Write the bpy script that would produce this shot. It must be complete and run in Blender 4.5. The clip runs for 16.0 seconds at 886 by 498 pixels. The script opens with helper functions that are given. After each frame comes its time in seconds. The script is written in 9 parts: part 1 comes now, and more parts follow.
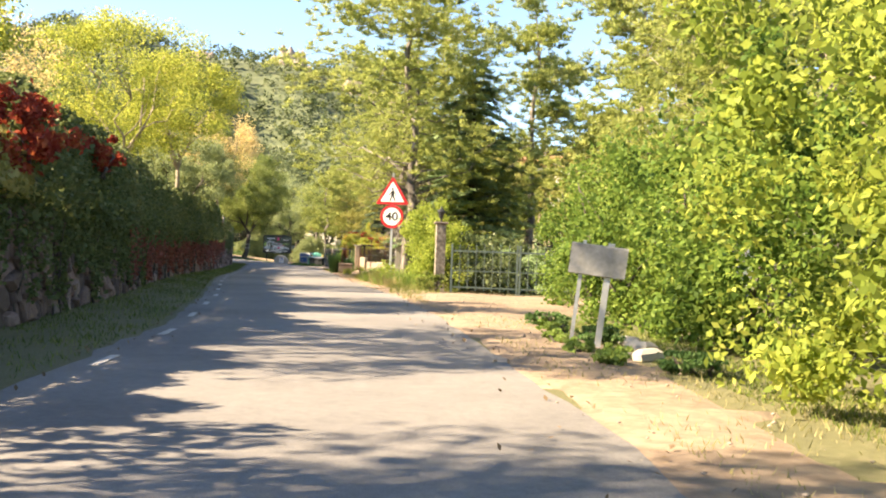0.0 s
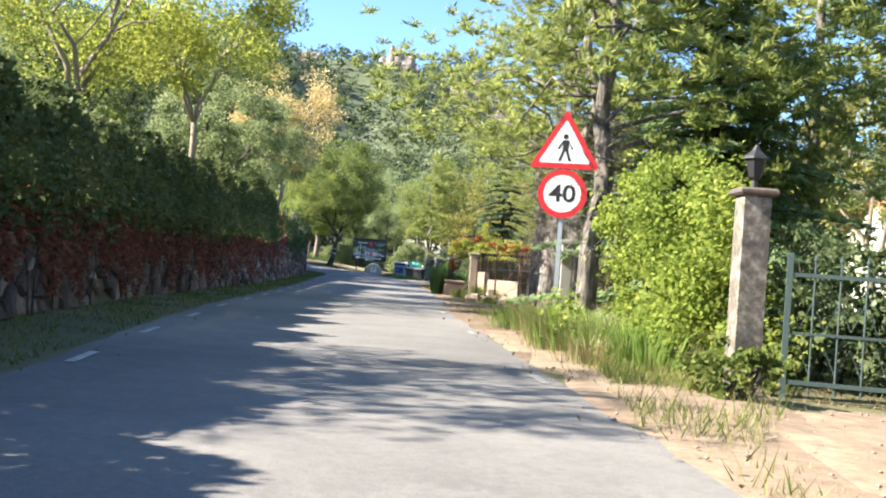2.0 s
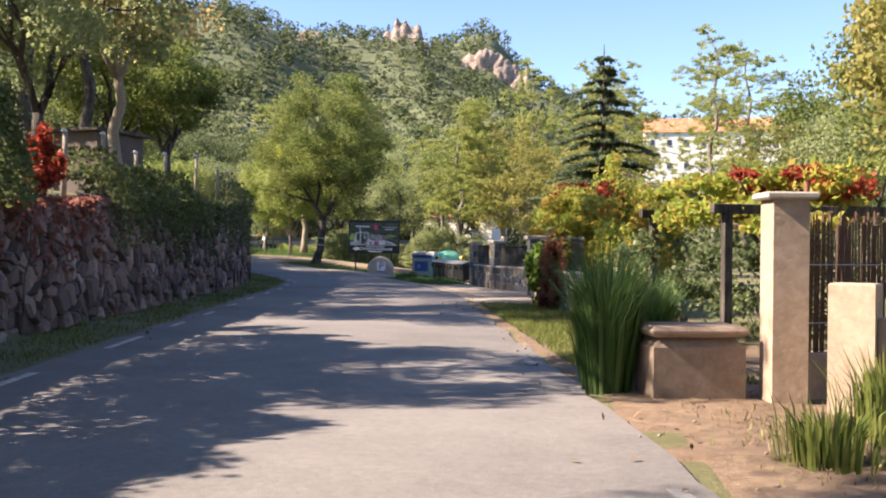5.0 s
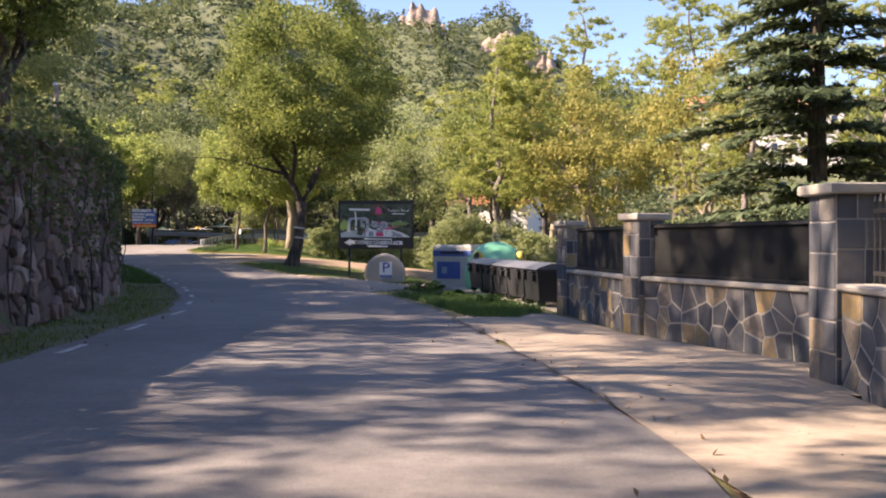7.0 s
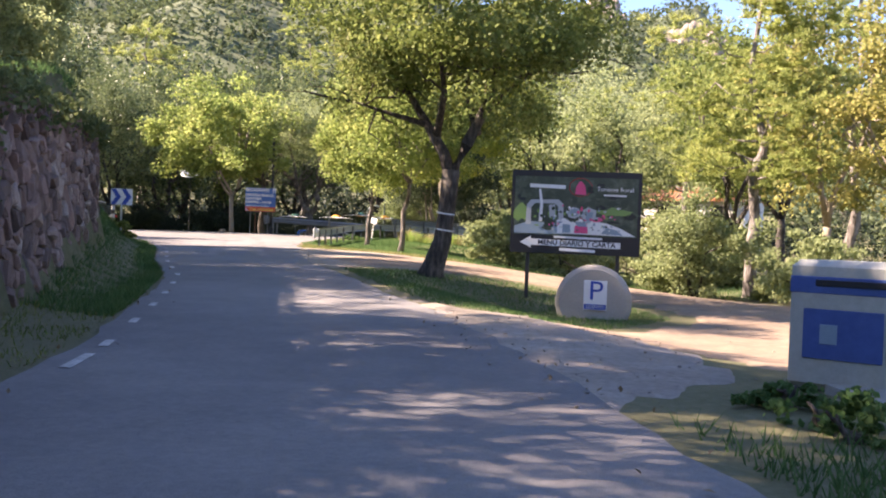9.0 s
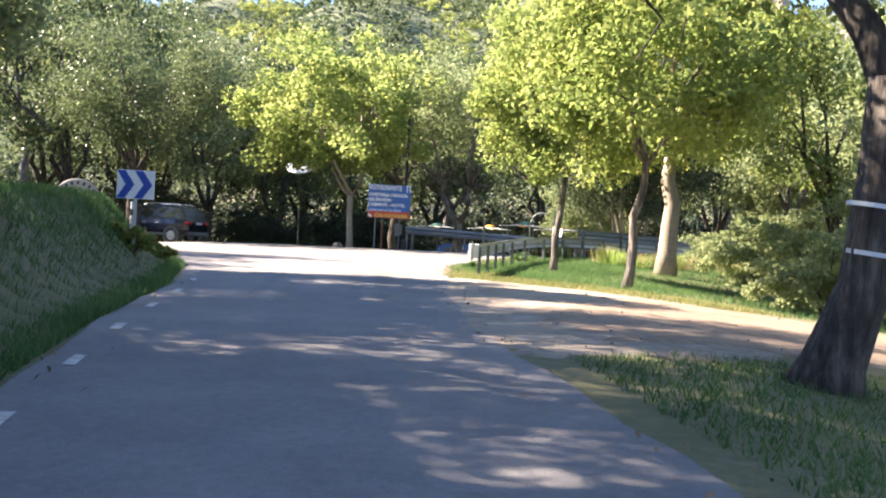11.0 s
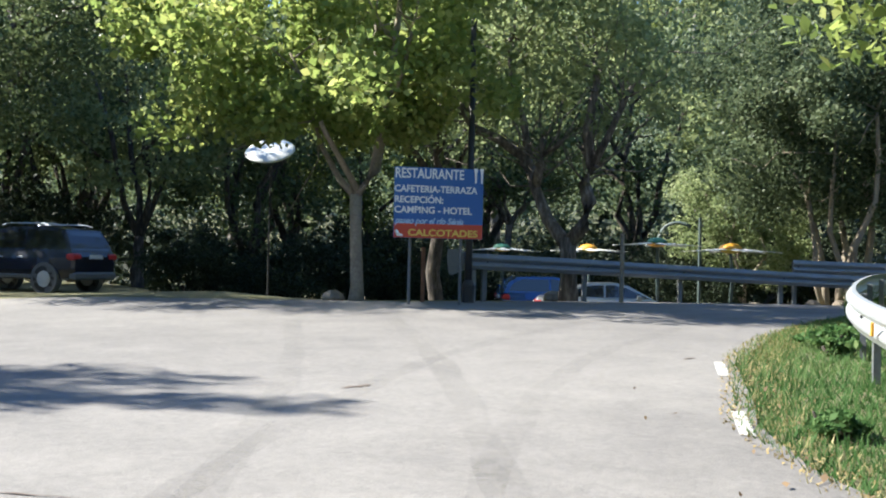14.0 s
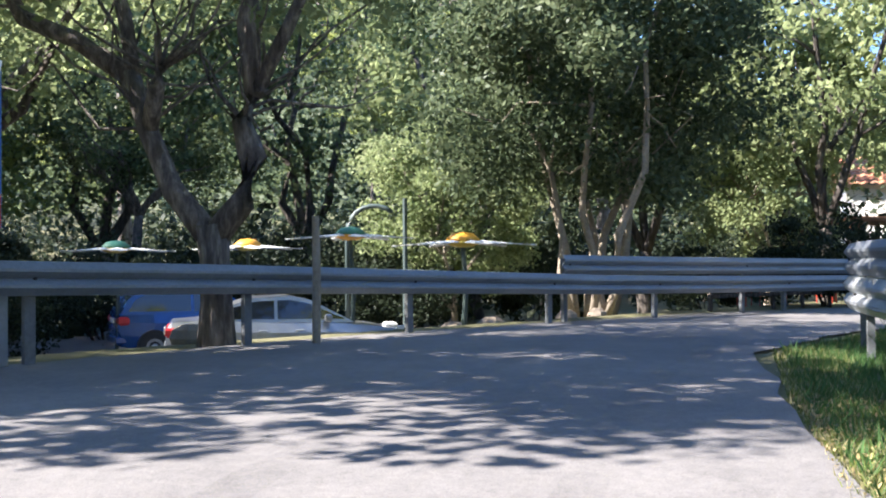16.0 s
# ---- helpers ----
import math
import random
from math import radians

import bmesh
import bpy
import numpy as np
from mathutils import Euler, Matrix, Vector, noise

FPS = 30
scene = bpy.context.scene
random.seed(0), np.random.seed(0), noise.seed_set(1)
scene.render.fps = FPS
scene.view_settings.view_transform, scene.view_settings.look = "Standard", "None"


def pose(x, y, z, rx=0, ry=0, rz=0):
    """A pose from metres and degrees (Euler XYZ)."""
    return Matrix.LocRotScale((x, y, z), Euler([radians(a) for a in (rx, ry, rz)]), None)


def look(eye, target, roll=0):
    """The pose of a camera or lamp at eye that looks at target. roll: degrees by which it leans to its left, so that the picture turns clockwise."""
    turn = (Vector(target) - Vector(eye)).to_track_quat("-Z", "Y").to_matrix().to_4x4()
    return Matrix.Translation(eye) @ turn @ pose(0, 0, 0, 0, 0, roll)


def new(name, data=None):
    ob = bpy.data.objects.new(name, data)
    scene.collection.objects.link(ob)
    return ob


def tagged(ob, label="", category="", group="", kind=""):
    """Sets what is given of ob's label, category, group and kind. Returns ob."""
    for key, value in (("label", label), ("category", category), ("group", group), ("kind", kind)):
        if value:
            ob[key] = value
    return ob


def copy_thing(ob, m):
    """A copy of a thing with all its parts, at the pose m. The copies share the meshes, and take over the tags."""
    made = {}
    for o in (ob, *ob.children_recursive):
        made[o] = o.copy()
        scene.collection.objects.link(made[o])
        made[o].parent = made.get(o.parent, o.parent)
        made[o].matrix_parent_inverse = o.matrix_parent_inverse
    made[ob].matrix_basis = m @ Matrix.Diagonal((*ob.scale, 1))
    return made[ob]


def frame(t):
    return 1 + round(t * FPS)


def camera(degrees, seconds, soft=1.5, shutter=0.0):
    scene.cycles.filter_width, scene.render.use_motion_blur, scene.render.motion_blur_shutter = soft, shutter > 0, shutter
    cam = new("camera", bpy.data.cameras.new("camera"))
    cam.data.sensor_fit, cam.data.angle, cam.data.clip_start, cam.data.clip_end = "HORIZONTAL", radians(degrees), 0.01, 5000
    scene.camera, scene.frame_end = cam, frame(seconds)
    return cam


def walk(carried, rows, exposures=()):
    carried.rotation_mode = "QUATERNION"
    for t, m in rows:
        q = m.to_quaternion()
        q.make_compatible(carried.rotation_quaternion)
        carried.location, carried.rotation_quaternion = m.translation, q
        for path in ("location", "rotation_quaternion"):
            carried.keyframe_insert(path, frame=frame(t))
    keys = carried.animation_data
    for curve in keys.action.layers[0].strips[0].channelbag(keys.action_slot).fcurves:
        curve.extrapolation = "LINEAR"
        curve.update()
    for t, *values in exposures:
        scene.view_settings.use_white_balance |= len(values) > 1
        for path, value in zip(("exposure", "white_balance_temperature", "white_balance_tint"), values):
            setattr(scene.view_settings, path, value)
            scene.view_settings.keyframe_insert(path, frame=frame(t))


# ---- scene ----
cam = camera(50.0, 16.0, 2.0)
PATH = [
    (0, (0.192, 3.774, 1.402), (0.205, 5.774, 1.413), 2.1),
    (0.5, (-0.15, 8.846, 1.383), (-0.195, 10.846, 1.382), 1.7),
    (1, (-0.613, 13.892, 1.393), (-0.729, 15.889, 1.407), 1.0),
    (1.5, (-1.231, 18.841, 1.406), (-1.399, 20.834, 1.44), 3.1),
    (2, (-2.003, 23.69, 1.414), (-2.207, 25.68, 1.437), 4.1),
    (2.5, (-2.882, 28.505, 1.425), (-3.114, 30.491, 1.44), 3.3),
    (3, (-3.77, 33.452, 1.417), (-4.007, 35.438, 1.431), 3.2),
    (3.5, (-4.477, 38.516, 1.395), (-4.714, 40.501, 1.402), 3.2),
    (4, (-5.136, 43.519, 1.372), (-5.371, 45.505, 1.368), 2.9),
    (4.2, (-5.41, 45.479, 1.363), (-5.645, 47.465, 1.362), 2.1),
    (6.3, (-8.278, 65.451, 1.176), (-8.531, 67.435, 1.157), -0.2),
    (6.5, (-8.576, 67.274, 1.167), (-8.837, 69.257, 1.15), -0.4),
    (7, (-9.372, 71.629, 1.142), (-9.653, 73.609, 1.126), -0.1),
    (7.5, (-10.17, 75.734, 1.15), (-10.495, 77.707, 1.124), 0.0),
    (8, (-10.998, 79.682, 1.133), (-11.409, 81.639, 1.103), 0.5),
    (8.5, (-12.125, 83.682, 1.119), (-12.638, 85.615, 1.101), 1.4),
    (9, (-13.64, 87.626, 1.112), (-14.256, 89.529, 1.089), 2.3),
    (9.5, (-15.267, 91.332, 1.068), (-15.98, 93.201, 1.044), 3.0),
    (10, (-17.163, 94.955, 1.075), (-17.93, 96.801, 1.051), 2.6),
    (10.2, (-17.895, 96.316, 1.084), (-18.689, 98.151, 1.065), 2.5),
    (12.3, (-25.391, 109.633, 1.461), (-26.382, 111.37, 1.471), 2.7),
    (12.5, (-26.093, 110.781, 1.478), (-27.094, 112.513, 1.497), 2.2),
    (13, (-27.85, 113.366, 1.56), (-28.859, 115.092, 1.591), 1.5),
    (13.5, (-29.404, 115.706, 1.649), (-30.391, 117.445, 1.683), 1.3),
    (14, (-30.736, 117.851, 1.714), (-31.656, 119.627, 1.742), 1.3),
    (14.5, (-31.861, 120.044, 1.749), (-32.662, 121.876, 1.787), 0.7),
    (15, (-32.745, 122.205, 1.79), (-33.381, 124.101, 1.829), 0.5),
    (15.5, (-33.349, 124.303, 1.813), (-33.795, 126.252, 1.851), -0.1),
    (16, (-33.796, 126.561, 1.861), (-34.033, 128.547, 1.888), -0.4),
]
EXPOSURES = [(0, 2.3, 8500, 12), (0.5, 2.14, 6600, 10), (1, 2.15, 6300, 8), (1.5, 2.12, 6300, 8), (2.5, 2.05, 6350, 8), (3, 1.95, 6350, 12), (4, 1.68, 6950, 16), (6.5, 1.95, 7400, 26), (7, 1.85, 7650, 26), (7.5, 1.88, 6400, 18), (8, 2.18, 7350, 26), (8.5, 2.3, 7350, 29), (9, 2.32, 7200, 27), (9.5, 2.45, 7200, 28), (10, 2.72, 6800, 25), (12.5, 2.36, 6900, 13), (13, 2.12, 6300, 10), (13.5, 1.84, 6000, 7), (14.5, 1.95, 5900, 7), (15, 2.0, 5800, 8), (15.5, 2.05, 5800, 13), (16, 2.34, 5900, 15)]
walk(cam, [(t, look(eye, target, roll)) for t, eye, target, roll in PATH], EXPOSURES)

# ---------- world and sun ----------
SUN_AZ, SUN_EL = 104.0, 38.0          # degrees left of +y, and up
sun_dir = Vector((-math.sin(radians(SUN_AZ)) * math.cos(radians(SUN_EL)), math.cos(radians(SUN_AZ)) * math.cos(radians(SUN_EL)), math.sin(radians(SUN_EL))))
world = bpy.data.worlds.new("world")
scene.world = world
world.use_nodes = True
wt = world.node_tree
sky = wt.nodes.new("ShaderNodeTexSky")
sky.sky_type = "NISHITA"
sky.sun_disc = False
sky.sun_elevation = radians(SUN_EL)
sky.sun_rotation = radians(-SUN_AZ)
sky.altitude = 2200
sky.dust_density, sky.ozone_density = 0.0, 5.0
wt.links.new(sky.outputs[0], wt.nodes["Background"].inputs[0])
wt.nodes["Background"].inputs[1].default_value = 0.1
sun_data = bpy.data.lights.new("sun", "SUN")
sun_data.energy, sun_data.angle, sun_data.color = 5.0, radians(0.6), (1.0, 0.91, 0.77)
sun = new("sun", sun_data)
sun.matrix_world = look((0, 0, 60), Vector((0, 0, 60)) - sun_dir)


# ---------- materials ----------
def mat_base(name, rough=0.8, metal=0.0):
    m = bpy.data.materials.new(name)
    m.use_nodes = True
    b = m.node_tree.nodes["Principled BSDF"]
    b.inputs["Roughness"].default_value = rough
    b.inputs["Metallic"].default_value = metal
    return m, m.node_tree, b


def ramp_node(nt, stops):
    r = nt.nodes.new("ShaderNodeValToRGB")
    e = r.color_ramp.elements
    e[0].position, e[0].color = stops[0][0], (*stops[0][1], 1)
    e[1].position, e[1].color = stops[-1][0], (*stops[-1][1], 1)
    for p, c in stops[1:-1]:
        k = e.new(p)
        k.color = (*c, 1)
    return r


def noise_node(nt, scale, detail=6, rough=0.6, coords="Object"):
    tc = nt.nodes.new("ShaderNodeTexCoord")
    n = nt.nodes.new("ShaderNodeTexNoise")
    n.inputs["Scale"].default_value = scale
    n.inputs["Detail"].default_value = detail
    n.inputs["Roughness"].default_value = rough
    nt.links.new(tc.outputs[coords], n.inputs["Vector"])
    return n


def surface(name, c1, c2, big=0.5, fine=14.0, rough=0.85, bump=0.3, metal=0.0, spread=0.25, third=None, dist=0.02):
    """Two colours mixed by a broad noise, with a fine grain and a bump."""
    m, nt, b = mat_base(name, rough, metal)
    n1, n2 = noise_node(nt, big), noise_node(nt, fine, 8, 0.7)
    stops = [(0.5 - spread, c1), (0.5 + spread, c2)]
    if third:
        stops = [(0.5 - spread, c1), (0.5, third), (0.5 + spread, c2)]
    r = ramp_node(nt, stops)
    mixf = nt.nodes.new("ShaderNodeMath")
    mixf.operation = "MULTIPLY_ADD"
    nt.links.new(n2.outputs[0], mixf.inputs[0])
    mixf.inputs[1].default_value = 0.6
    sub = nt.nodes.new("ShaderNodeMath")
    sub.operation = "MULTIPLY"
    sub.inputs[1].default_value = 0.4
    nt.links.new(n1.outputs[0], sub.inputs[0])
    nt.links.new(sub.outputs[0], mixf.inputs[2])
    nt.links.new(mixf.outputs[0], r.inputs[0])
    nt.links.new(r.outputs[0], b.inputs["Base Color"])
    if bump:
        bp = nt.nodes.new("ShaderNodeBump")
        bp.inputs["Strength"].default_value = bump
        bp.inputs["Distance"].default_value = dist
        nt.links.new(n2.outputs[0], bp.inputs["Height"])
        nt.links.new(bp.outputs[0], b.inputs["Normal"])
    return m


def piece_surface(name, stops, rough=0.85, fine=18.0, bump=0.5, island=False, dist=0.02):
    """Colour by piece (Object Info or island), mottled by a fine noise."""
    m, nt, b = mat_base(name, rough)
    if island:
        src = nt.nodes.new("ShaderNodeNewGeometry").outputs["Random Per Island"]
    else:
        src = nt.nodes.new("ShaderNodeObjectInfo").outputs["Random"]
    n2 = noise_node(nt, fine, 8, 0.7)
    add = nt.nodes.new("ShaderNodeMath")
    add.operation = "MULTIPLY_ADD"
    add.inputs[1].default_value = 0.5
    nt.links.new(n2.outputs[0], add.inputs[0])
    sc = nt.nodes.new("ShaderNodeMath")
    sc.operation = "MULTIPLY_ADD"
    sc.inputs[1].default_value, sc.inputs[2].default_value = 0.8, -0.15
    nt.links.new(src, sc.inputs[0])
    nt.links.new(sc.outputs[0], add.inputs[2])
    r = ramp_node(nt, stops)
    nt.links.new(add.outputs[0], r.inputs[0])
    nt.links.new(r.outputs[0], b.inputs["Base Color"])
    bp = nt.nodes.new("ShaderNodeBump")
    bp.inputs["Strength"].default_value, bp.inputs["Distance"].default_value = bump, dist
    nt.links.new(n2.outputs[0], bp.inputs["Height"])
    nt.links.new(bp.outputs[0], b.inputs["Normal"])
    return m


def leafy(name, cols, through_light=0.45, rough=0.55, patch=0.35):
    """Leaves: colour by leaf and by a broad patch, part of the light passes through."""
    m, nt, b = mat_base(name, rough)
    b.inputs["Specular IOR Level"].default_value = 0.12
    geo = nt.nodes.new("ShaderNodeNewGeometry")
    n1 = noise_node(nt, patch, 3, 0.5)
    ma = nt.nodes.new("ShaderNodeMath")
    ma.operation = "MULTIPLY_ADD"
    ma.inputs[1].default_value = 0.55
    nt.links.new(geo.outputs["Random Per Island"], ma.inputs[0])
    mb = nt.nodes.new("ShaderNodeMath")
    mb.operation = "MULTIPLY_ADD"
    mb.inputs[1].default_value, mb.inputs[2].default_value = 0.9, -0.22
    nt.links.new(n1.outputs[0], mb.inputs[0])
    nt.links.new(mb.outputs[0], ma.inputs[2])
    k = len(cols) - 1
    r = ramp_node(nt, [(i / k, c) for i, c in enumerate(cols)])
    nt.links.new(ma.outputs[0], r.inputs[0])
    nt.links.new(r.outputs[0], b.inputs["Base Color"])
    tr = nt.nodes.new("ShaderNodeBsdfTranslucent")
    hs = nt.nodes.new("ShaderNodeHueSaturation")
    hs.inputs["Saturation"].default_value, hs.inputs["Value"].default_value = 1.0, 1.2
    nt.links.new(r.outputs[0], hs.inputs["Color"])
    nt.links.new(hs.outputs[0], tr.inputs[0])
    mx = nt.nodes.new("ShaderNodeMixShader")
    mx.inputs[0].default_value = through_light
    nt.links.new(b.outputs[0], mx.inputs[1])
    nt.links.new(tr.outputs[0], mx.inputs[2])
    nt.links.new(mx.outputs[0], nt.nodes["Material Output"].inputs[0])
    return m


M = {}
def asphalt(name, dark, light):
    """Worn asphalt: broad patches, blotches, aggregate grain and pale specks."""
    m, nt, b = mat_base(name, 0.88)
    parts = [(noise_node(nt, 0.22, 3, 0.5), 0.3), (noise_node(nt, 1.7, 5, 0.65), 0.17), (noise_node(nt, 14, 4, 0.7), 0.2), (noise_node(nt, 110, 3, 0.7), 0.42)]
    last = None
    for n, w in parts:
        k = nt.nodes.new("ShaderNodeMath")
        k.operation = "MULTIPLY_ADD"
        k.inputs[1].default_value = w
        nt.links.new(n.outputs[0], k.inputs[0])
        if last is None:
            k.inputs[2].default_value = -0.045
        else:
            nt.links.new(last.outputs[0], k.inputs[2])
        last = k
    mid = tuple((a + c) / 2 for a, c in zip(dark, light))
    r = ramp_node(nt, [(0.3, tuple(v * 0.75 for v in dark)), (0.42, dark), (0.52, mid), (0.63, light), (0.78, tuple(v * 1.3 for v in light))])
    nt.links.new(last.outputs[0], r.inputs[0])
    nt.links.new(r.outputs[0], b.inputs["Base Color"])
    bp = nt.nodes.new("ShaderNodeBump")
    bp.inputs["Strength"].default_value, bp.inputs["Distance"].default_value = 0.6, 0.008
    nt.links.new(parts[3][0].outputs[0], bp.inputs["Height"])
    nt.links.new(bp.outputs[0], b.inputs["Normal"])
    return m


M["asphalt"] = asphalt("asphalt", (0.12, 0.112, 0.108), (0.245, 0.228, 0.212))
def worn_rubber():
    """Rubber film: dark where it lies, broken by the asphalt showing through."""
    m, nt, b = mat_base("tyre_rubber", 0.9)
    b.inputs["Base Color"].default_value = (0.07, 0.068, 0.068, 1)
    n, n2 = noise_node(nt, 0.9, 4, 0.6), noise_node(nt, 60, 3, 0.7)
    k = nt.nodes.new("ShaderNodeMath")
    k.operation = "MULTIPLY"
    nt.links.new(n.outputs[0], k.inputs[0])
    nt.links.new(n2.outputs[0], k.inputs[1])
    r = ramp_node(nt, [(0.15, (0, 0, 0)), (0.45, (0.17, 0.17, 0.17))])
    nt.links.new(k.outputs[0], r.inputs[0])
    tr, mx = nt.nodes.new("ShaderNodeBsdfTransparent"), nt.nodes.new("ShaderNodeMixShader")
    nt.links.new(r.outputs[0], mx.inputs[0])
    nt.links.new(tr.outputs[0], mx.inputs[1])
    nt.links.new(b.outputs[0], mx.inputs[2])
    nt.links.new(mx.outputs[0], nt.nodes["Material Output"].inputs[0])
    return m


M["rubber"] = worn_rubber()
M["concrete"] = surface("concrete", (0.25, 0.23, 0.2), (0.42, 0.39, 0.34), 0.6, 30, 0.9, 0.3, dist=0.008)
M["faded_dash"] = surface("rubbed_off_road_paint", (0.15, 0.145, 0.14), (0.34, 0.33, 0.31), 6, 18, 0.85, 0.1, spread=0.14)
M["road_dash"] = surface("worn_road_paint", (0.2, 0.19, 0.18), (0.62, 0.6, 0.56), 4, 18, 0.8, 0.1, spread=0.14)
M["paint_white"] = surface("road_paint", (0.38, 0.37, 0.35), (0.8, 0.79, 0.76), 3, 25, 0.7, 0.15)
M["ground"] = surface("soil_and_grass", (0.08, 0.075, 0.035), (0.24, 0.19, 0.11), 0.35, 9, 0.95, 0.7, third=(0.125, 0.12, 0.052), dist=0.05)
def wooded_floor(m):
    """Low green scrub in place of bare soil on the slopes of the hills."""
    nt = m.node_tree
    b = nt.nodes["Principled BSDF"]
    soil = b.inputs["Base Color"].links[0].from_socket
    tc, sp, mr = nt.nodes.new("ShaderNodeTexCoord"), nt.nodes.new("ShaderNodeSeparateXYZ"), nt.nodes.new("ShaderNodeMapRange")
    mr.inputs["From Min"].default_value, mr.inputs["From Max"].default_value = 4.0, 9.0
    nt.links.new(tc.outputs["Object"], sp.inputs[0])
    nt.links.new(sp.outputs["Z"], mr.inputs["Value"])
    n = noise_node(nt, 0.12, 8, 0.75)
    r = ramp_node(nt, [(0.35, (0.05, 0.066, 0.034)), (0.5, (0.085, 0.105, 0.05)), (0.65, (0.13, 0.145, 0.075))])
    nt.links.new(n.outputs[0], r.inputs[0])
    mx = nt.nodes.new("ShaderNodeMix")
    mx.data_type = "RGBA"
    nt.links.new(mr.outputs[0], mx.inputs["Factor"])
    nt.links.new(soil, mx.inputs["A"])
    nt.links.new(r.outputs[0], mx.inputs["B"])
    nt.links.new(mx.outputs["Result"], b.inputs["Base Color"])


wooded_floor(M["ground"])
M["dirt"] = surface("dry_dirt", (0.13, 0.1, 0.075), (0.38, 0.32, 0.25), 0.9, 5, 0.95, 0.8, third=(0.25, 0.205, 0.155), dist=0.04, spread=0.2)
M["litter"] = surface("needle_litter_soil", (0.08, 0.05, 0.032), (0.3, 0.215, 0.145), 0.8, 7, 0.95, 0.9, third=(0.17, 0.115, 0.075), dist=0.05, spread=0.2)
M["sand"] = surface("orange_sand", (0.13, 0.085, 0.055), (0.36, 0.27, 0.185), 1.1, 6, 0.95, 0.7, third=(0.235, 0.168, 0.115), dist=0.03, spread=0.2)
M["gravel"] = surface("grey_gravel", (0.15, 0.12, 0.095), (0.42, 0.36, 0.3), 1.2, 11, 0.95, 0.8, third=(0.29, 0.24, 0.195), dist=0.04, spread=0.2)
M["apron"] = surface("sandy_concrete", (0.19, 0.15, 0.115), (0.38, 0.32, 0.25), 0.8, 14, 0.92, 0.3, third=(0.29, 0.24, 0.185), dist=0.008)
M["post"] = surface("dark_post_steel", (0.07, 0.075, 0.08), (0.2, 0.21, 0.22), 3, 20, 0.6, 0.15, metal=0.3)
M["rock"] = surface("pale_rock", (0.2, 0.15, 0.12), (0.47, 0.375, 0.31), 0.06, 0.5, 0.95, 1.0, dist=1.5, spread=0.14)
M["warm_stone"] = surface("tan_rough_stone", (0.16, 0.12, 0.09), (0.4, 0.32, 0.25), 2.0, 12, 0.95, 0.8, third=(0.28, 0.21, 0.16))
M["mortar"] = surface("wall_core", (0.07, 0.056, 0.048), (0.17, 0.132, 0.11), 1.0, 14, 0.95, 0.6)
M["stone"] = piece_surface("rubble_stone", [(0.0, (0.065, 0.046, 0.04)), (0.35, (0.16, 0.105, 0.088)), (0.7, (0.27, 0.17, 0.138)), (0.88, (0.36, 0.28, 0.235)), (1.0, (0.48, 0.41, 0.35))], island=True, fine=9.0, bump=0.9, dist=0.05)
M["stone_piece"] = piece_surface("rubble_stone_piece", [(0.0, (0.065, 0.046, 0.04)), (0.35, (0.16, 0.105, 0.088)), (0.7, (0.27, 0.17, 0.138)), (0.88, (0.36, 0.28, 0.235)), (1.0, (0.48, 0.41, 0.35))], fine=9.0, bump=0.9, dist=0.05)
M["slate"] = piece_surface("slate_stone", [(0.0, (0.05, 0.057, 0.07)), (0.55, (0.12, 0.127, 0.14)), (0.7, (0.18, 0.165, 0.15)), (0.82, (0.31, 0.24, 0.165)), (0.91, (0.42, 0.28, 0.11)), (1.0, (0.42, 0.39, 0.35))])
def bark(name, dark, mid, light, across=13.0, along_=2.4, deep=0.06):
    """Furrowed bark: plates drawn out along the trunk, mottled by lichen."""
    m, nt, b = mat_base(name, 0.95)
    tc = nt.nodes.new("ShaderNodeTexCoord")
    mp = nt.nodes.new("ShaderNodeMapping")
    mp.inputs["Scale"].default_value = (across, across, along_)
    nt.links.new(tc.outputs["Object"], mp.inputs["Vector"])
    n = nt.nodes.new("ShaderNodeTexNoise")
    n.inputs["Scale"].default_value, n.inputs["Detail"].default_value, n.inputs["Roughness"].default_value = 1.0, 6, 0.65
    nt.links.new(mp.outputs[0], n.inputs["Vector"])
    n2 = noise_node(nt, 2.2, 4, 0.6)
    k = nt.nodes.new("ShaderNodeMath")
    k.operation = "MULTIPLY_ADD"
    k.inputs[1].default_value = 0.45
    nt.links.new(n2.outputs[0], k.inputs[0])
    j = nt.nodes.new("ShaderNodeMath")
    j.operation = "MULTIPLY_ADD"
    j.inputs[1].default_value, j.inputs[2].default_value = 1.0, -0.22
    nt.links.new(n.outputs[0], j.inputs[0])
    nt.links.new(j.outputs[0], k.inputs[2])
    r = ramp_node(nt, [(0.3, dark), (0.5, mid), (0.68, light)])
    nt.links.new(k.outputs[0], r.inputs[0])
    nt.links.new(r.outputs[0], b.inputs["Base Color"])
    bp = nt.nodes.new("ShaderNodeBump")
    bp.inputs["Strength"].default_value, bp.inputs["Distance"].default_value = 1.0, deep
    nt.links.new(n.outputs[0], bp.inputs["Height"])
    nt.links.new(bp.outputs[0], b.inputs["Normal"])
    return m


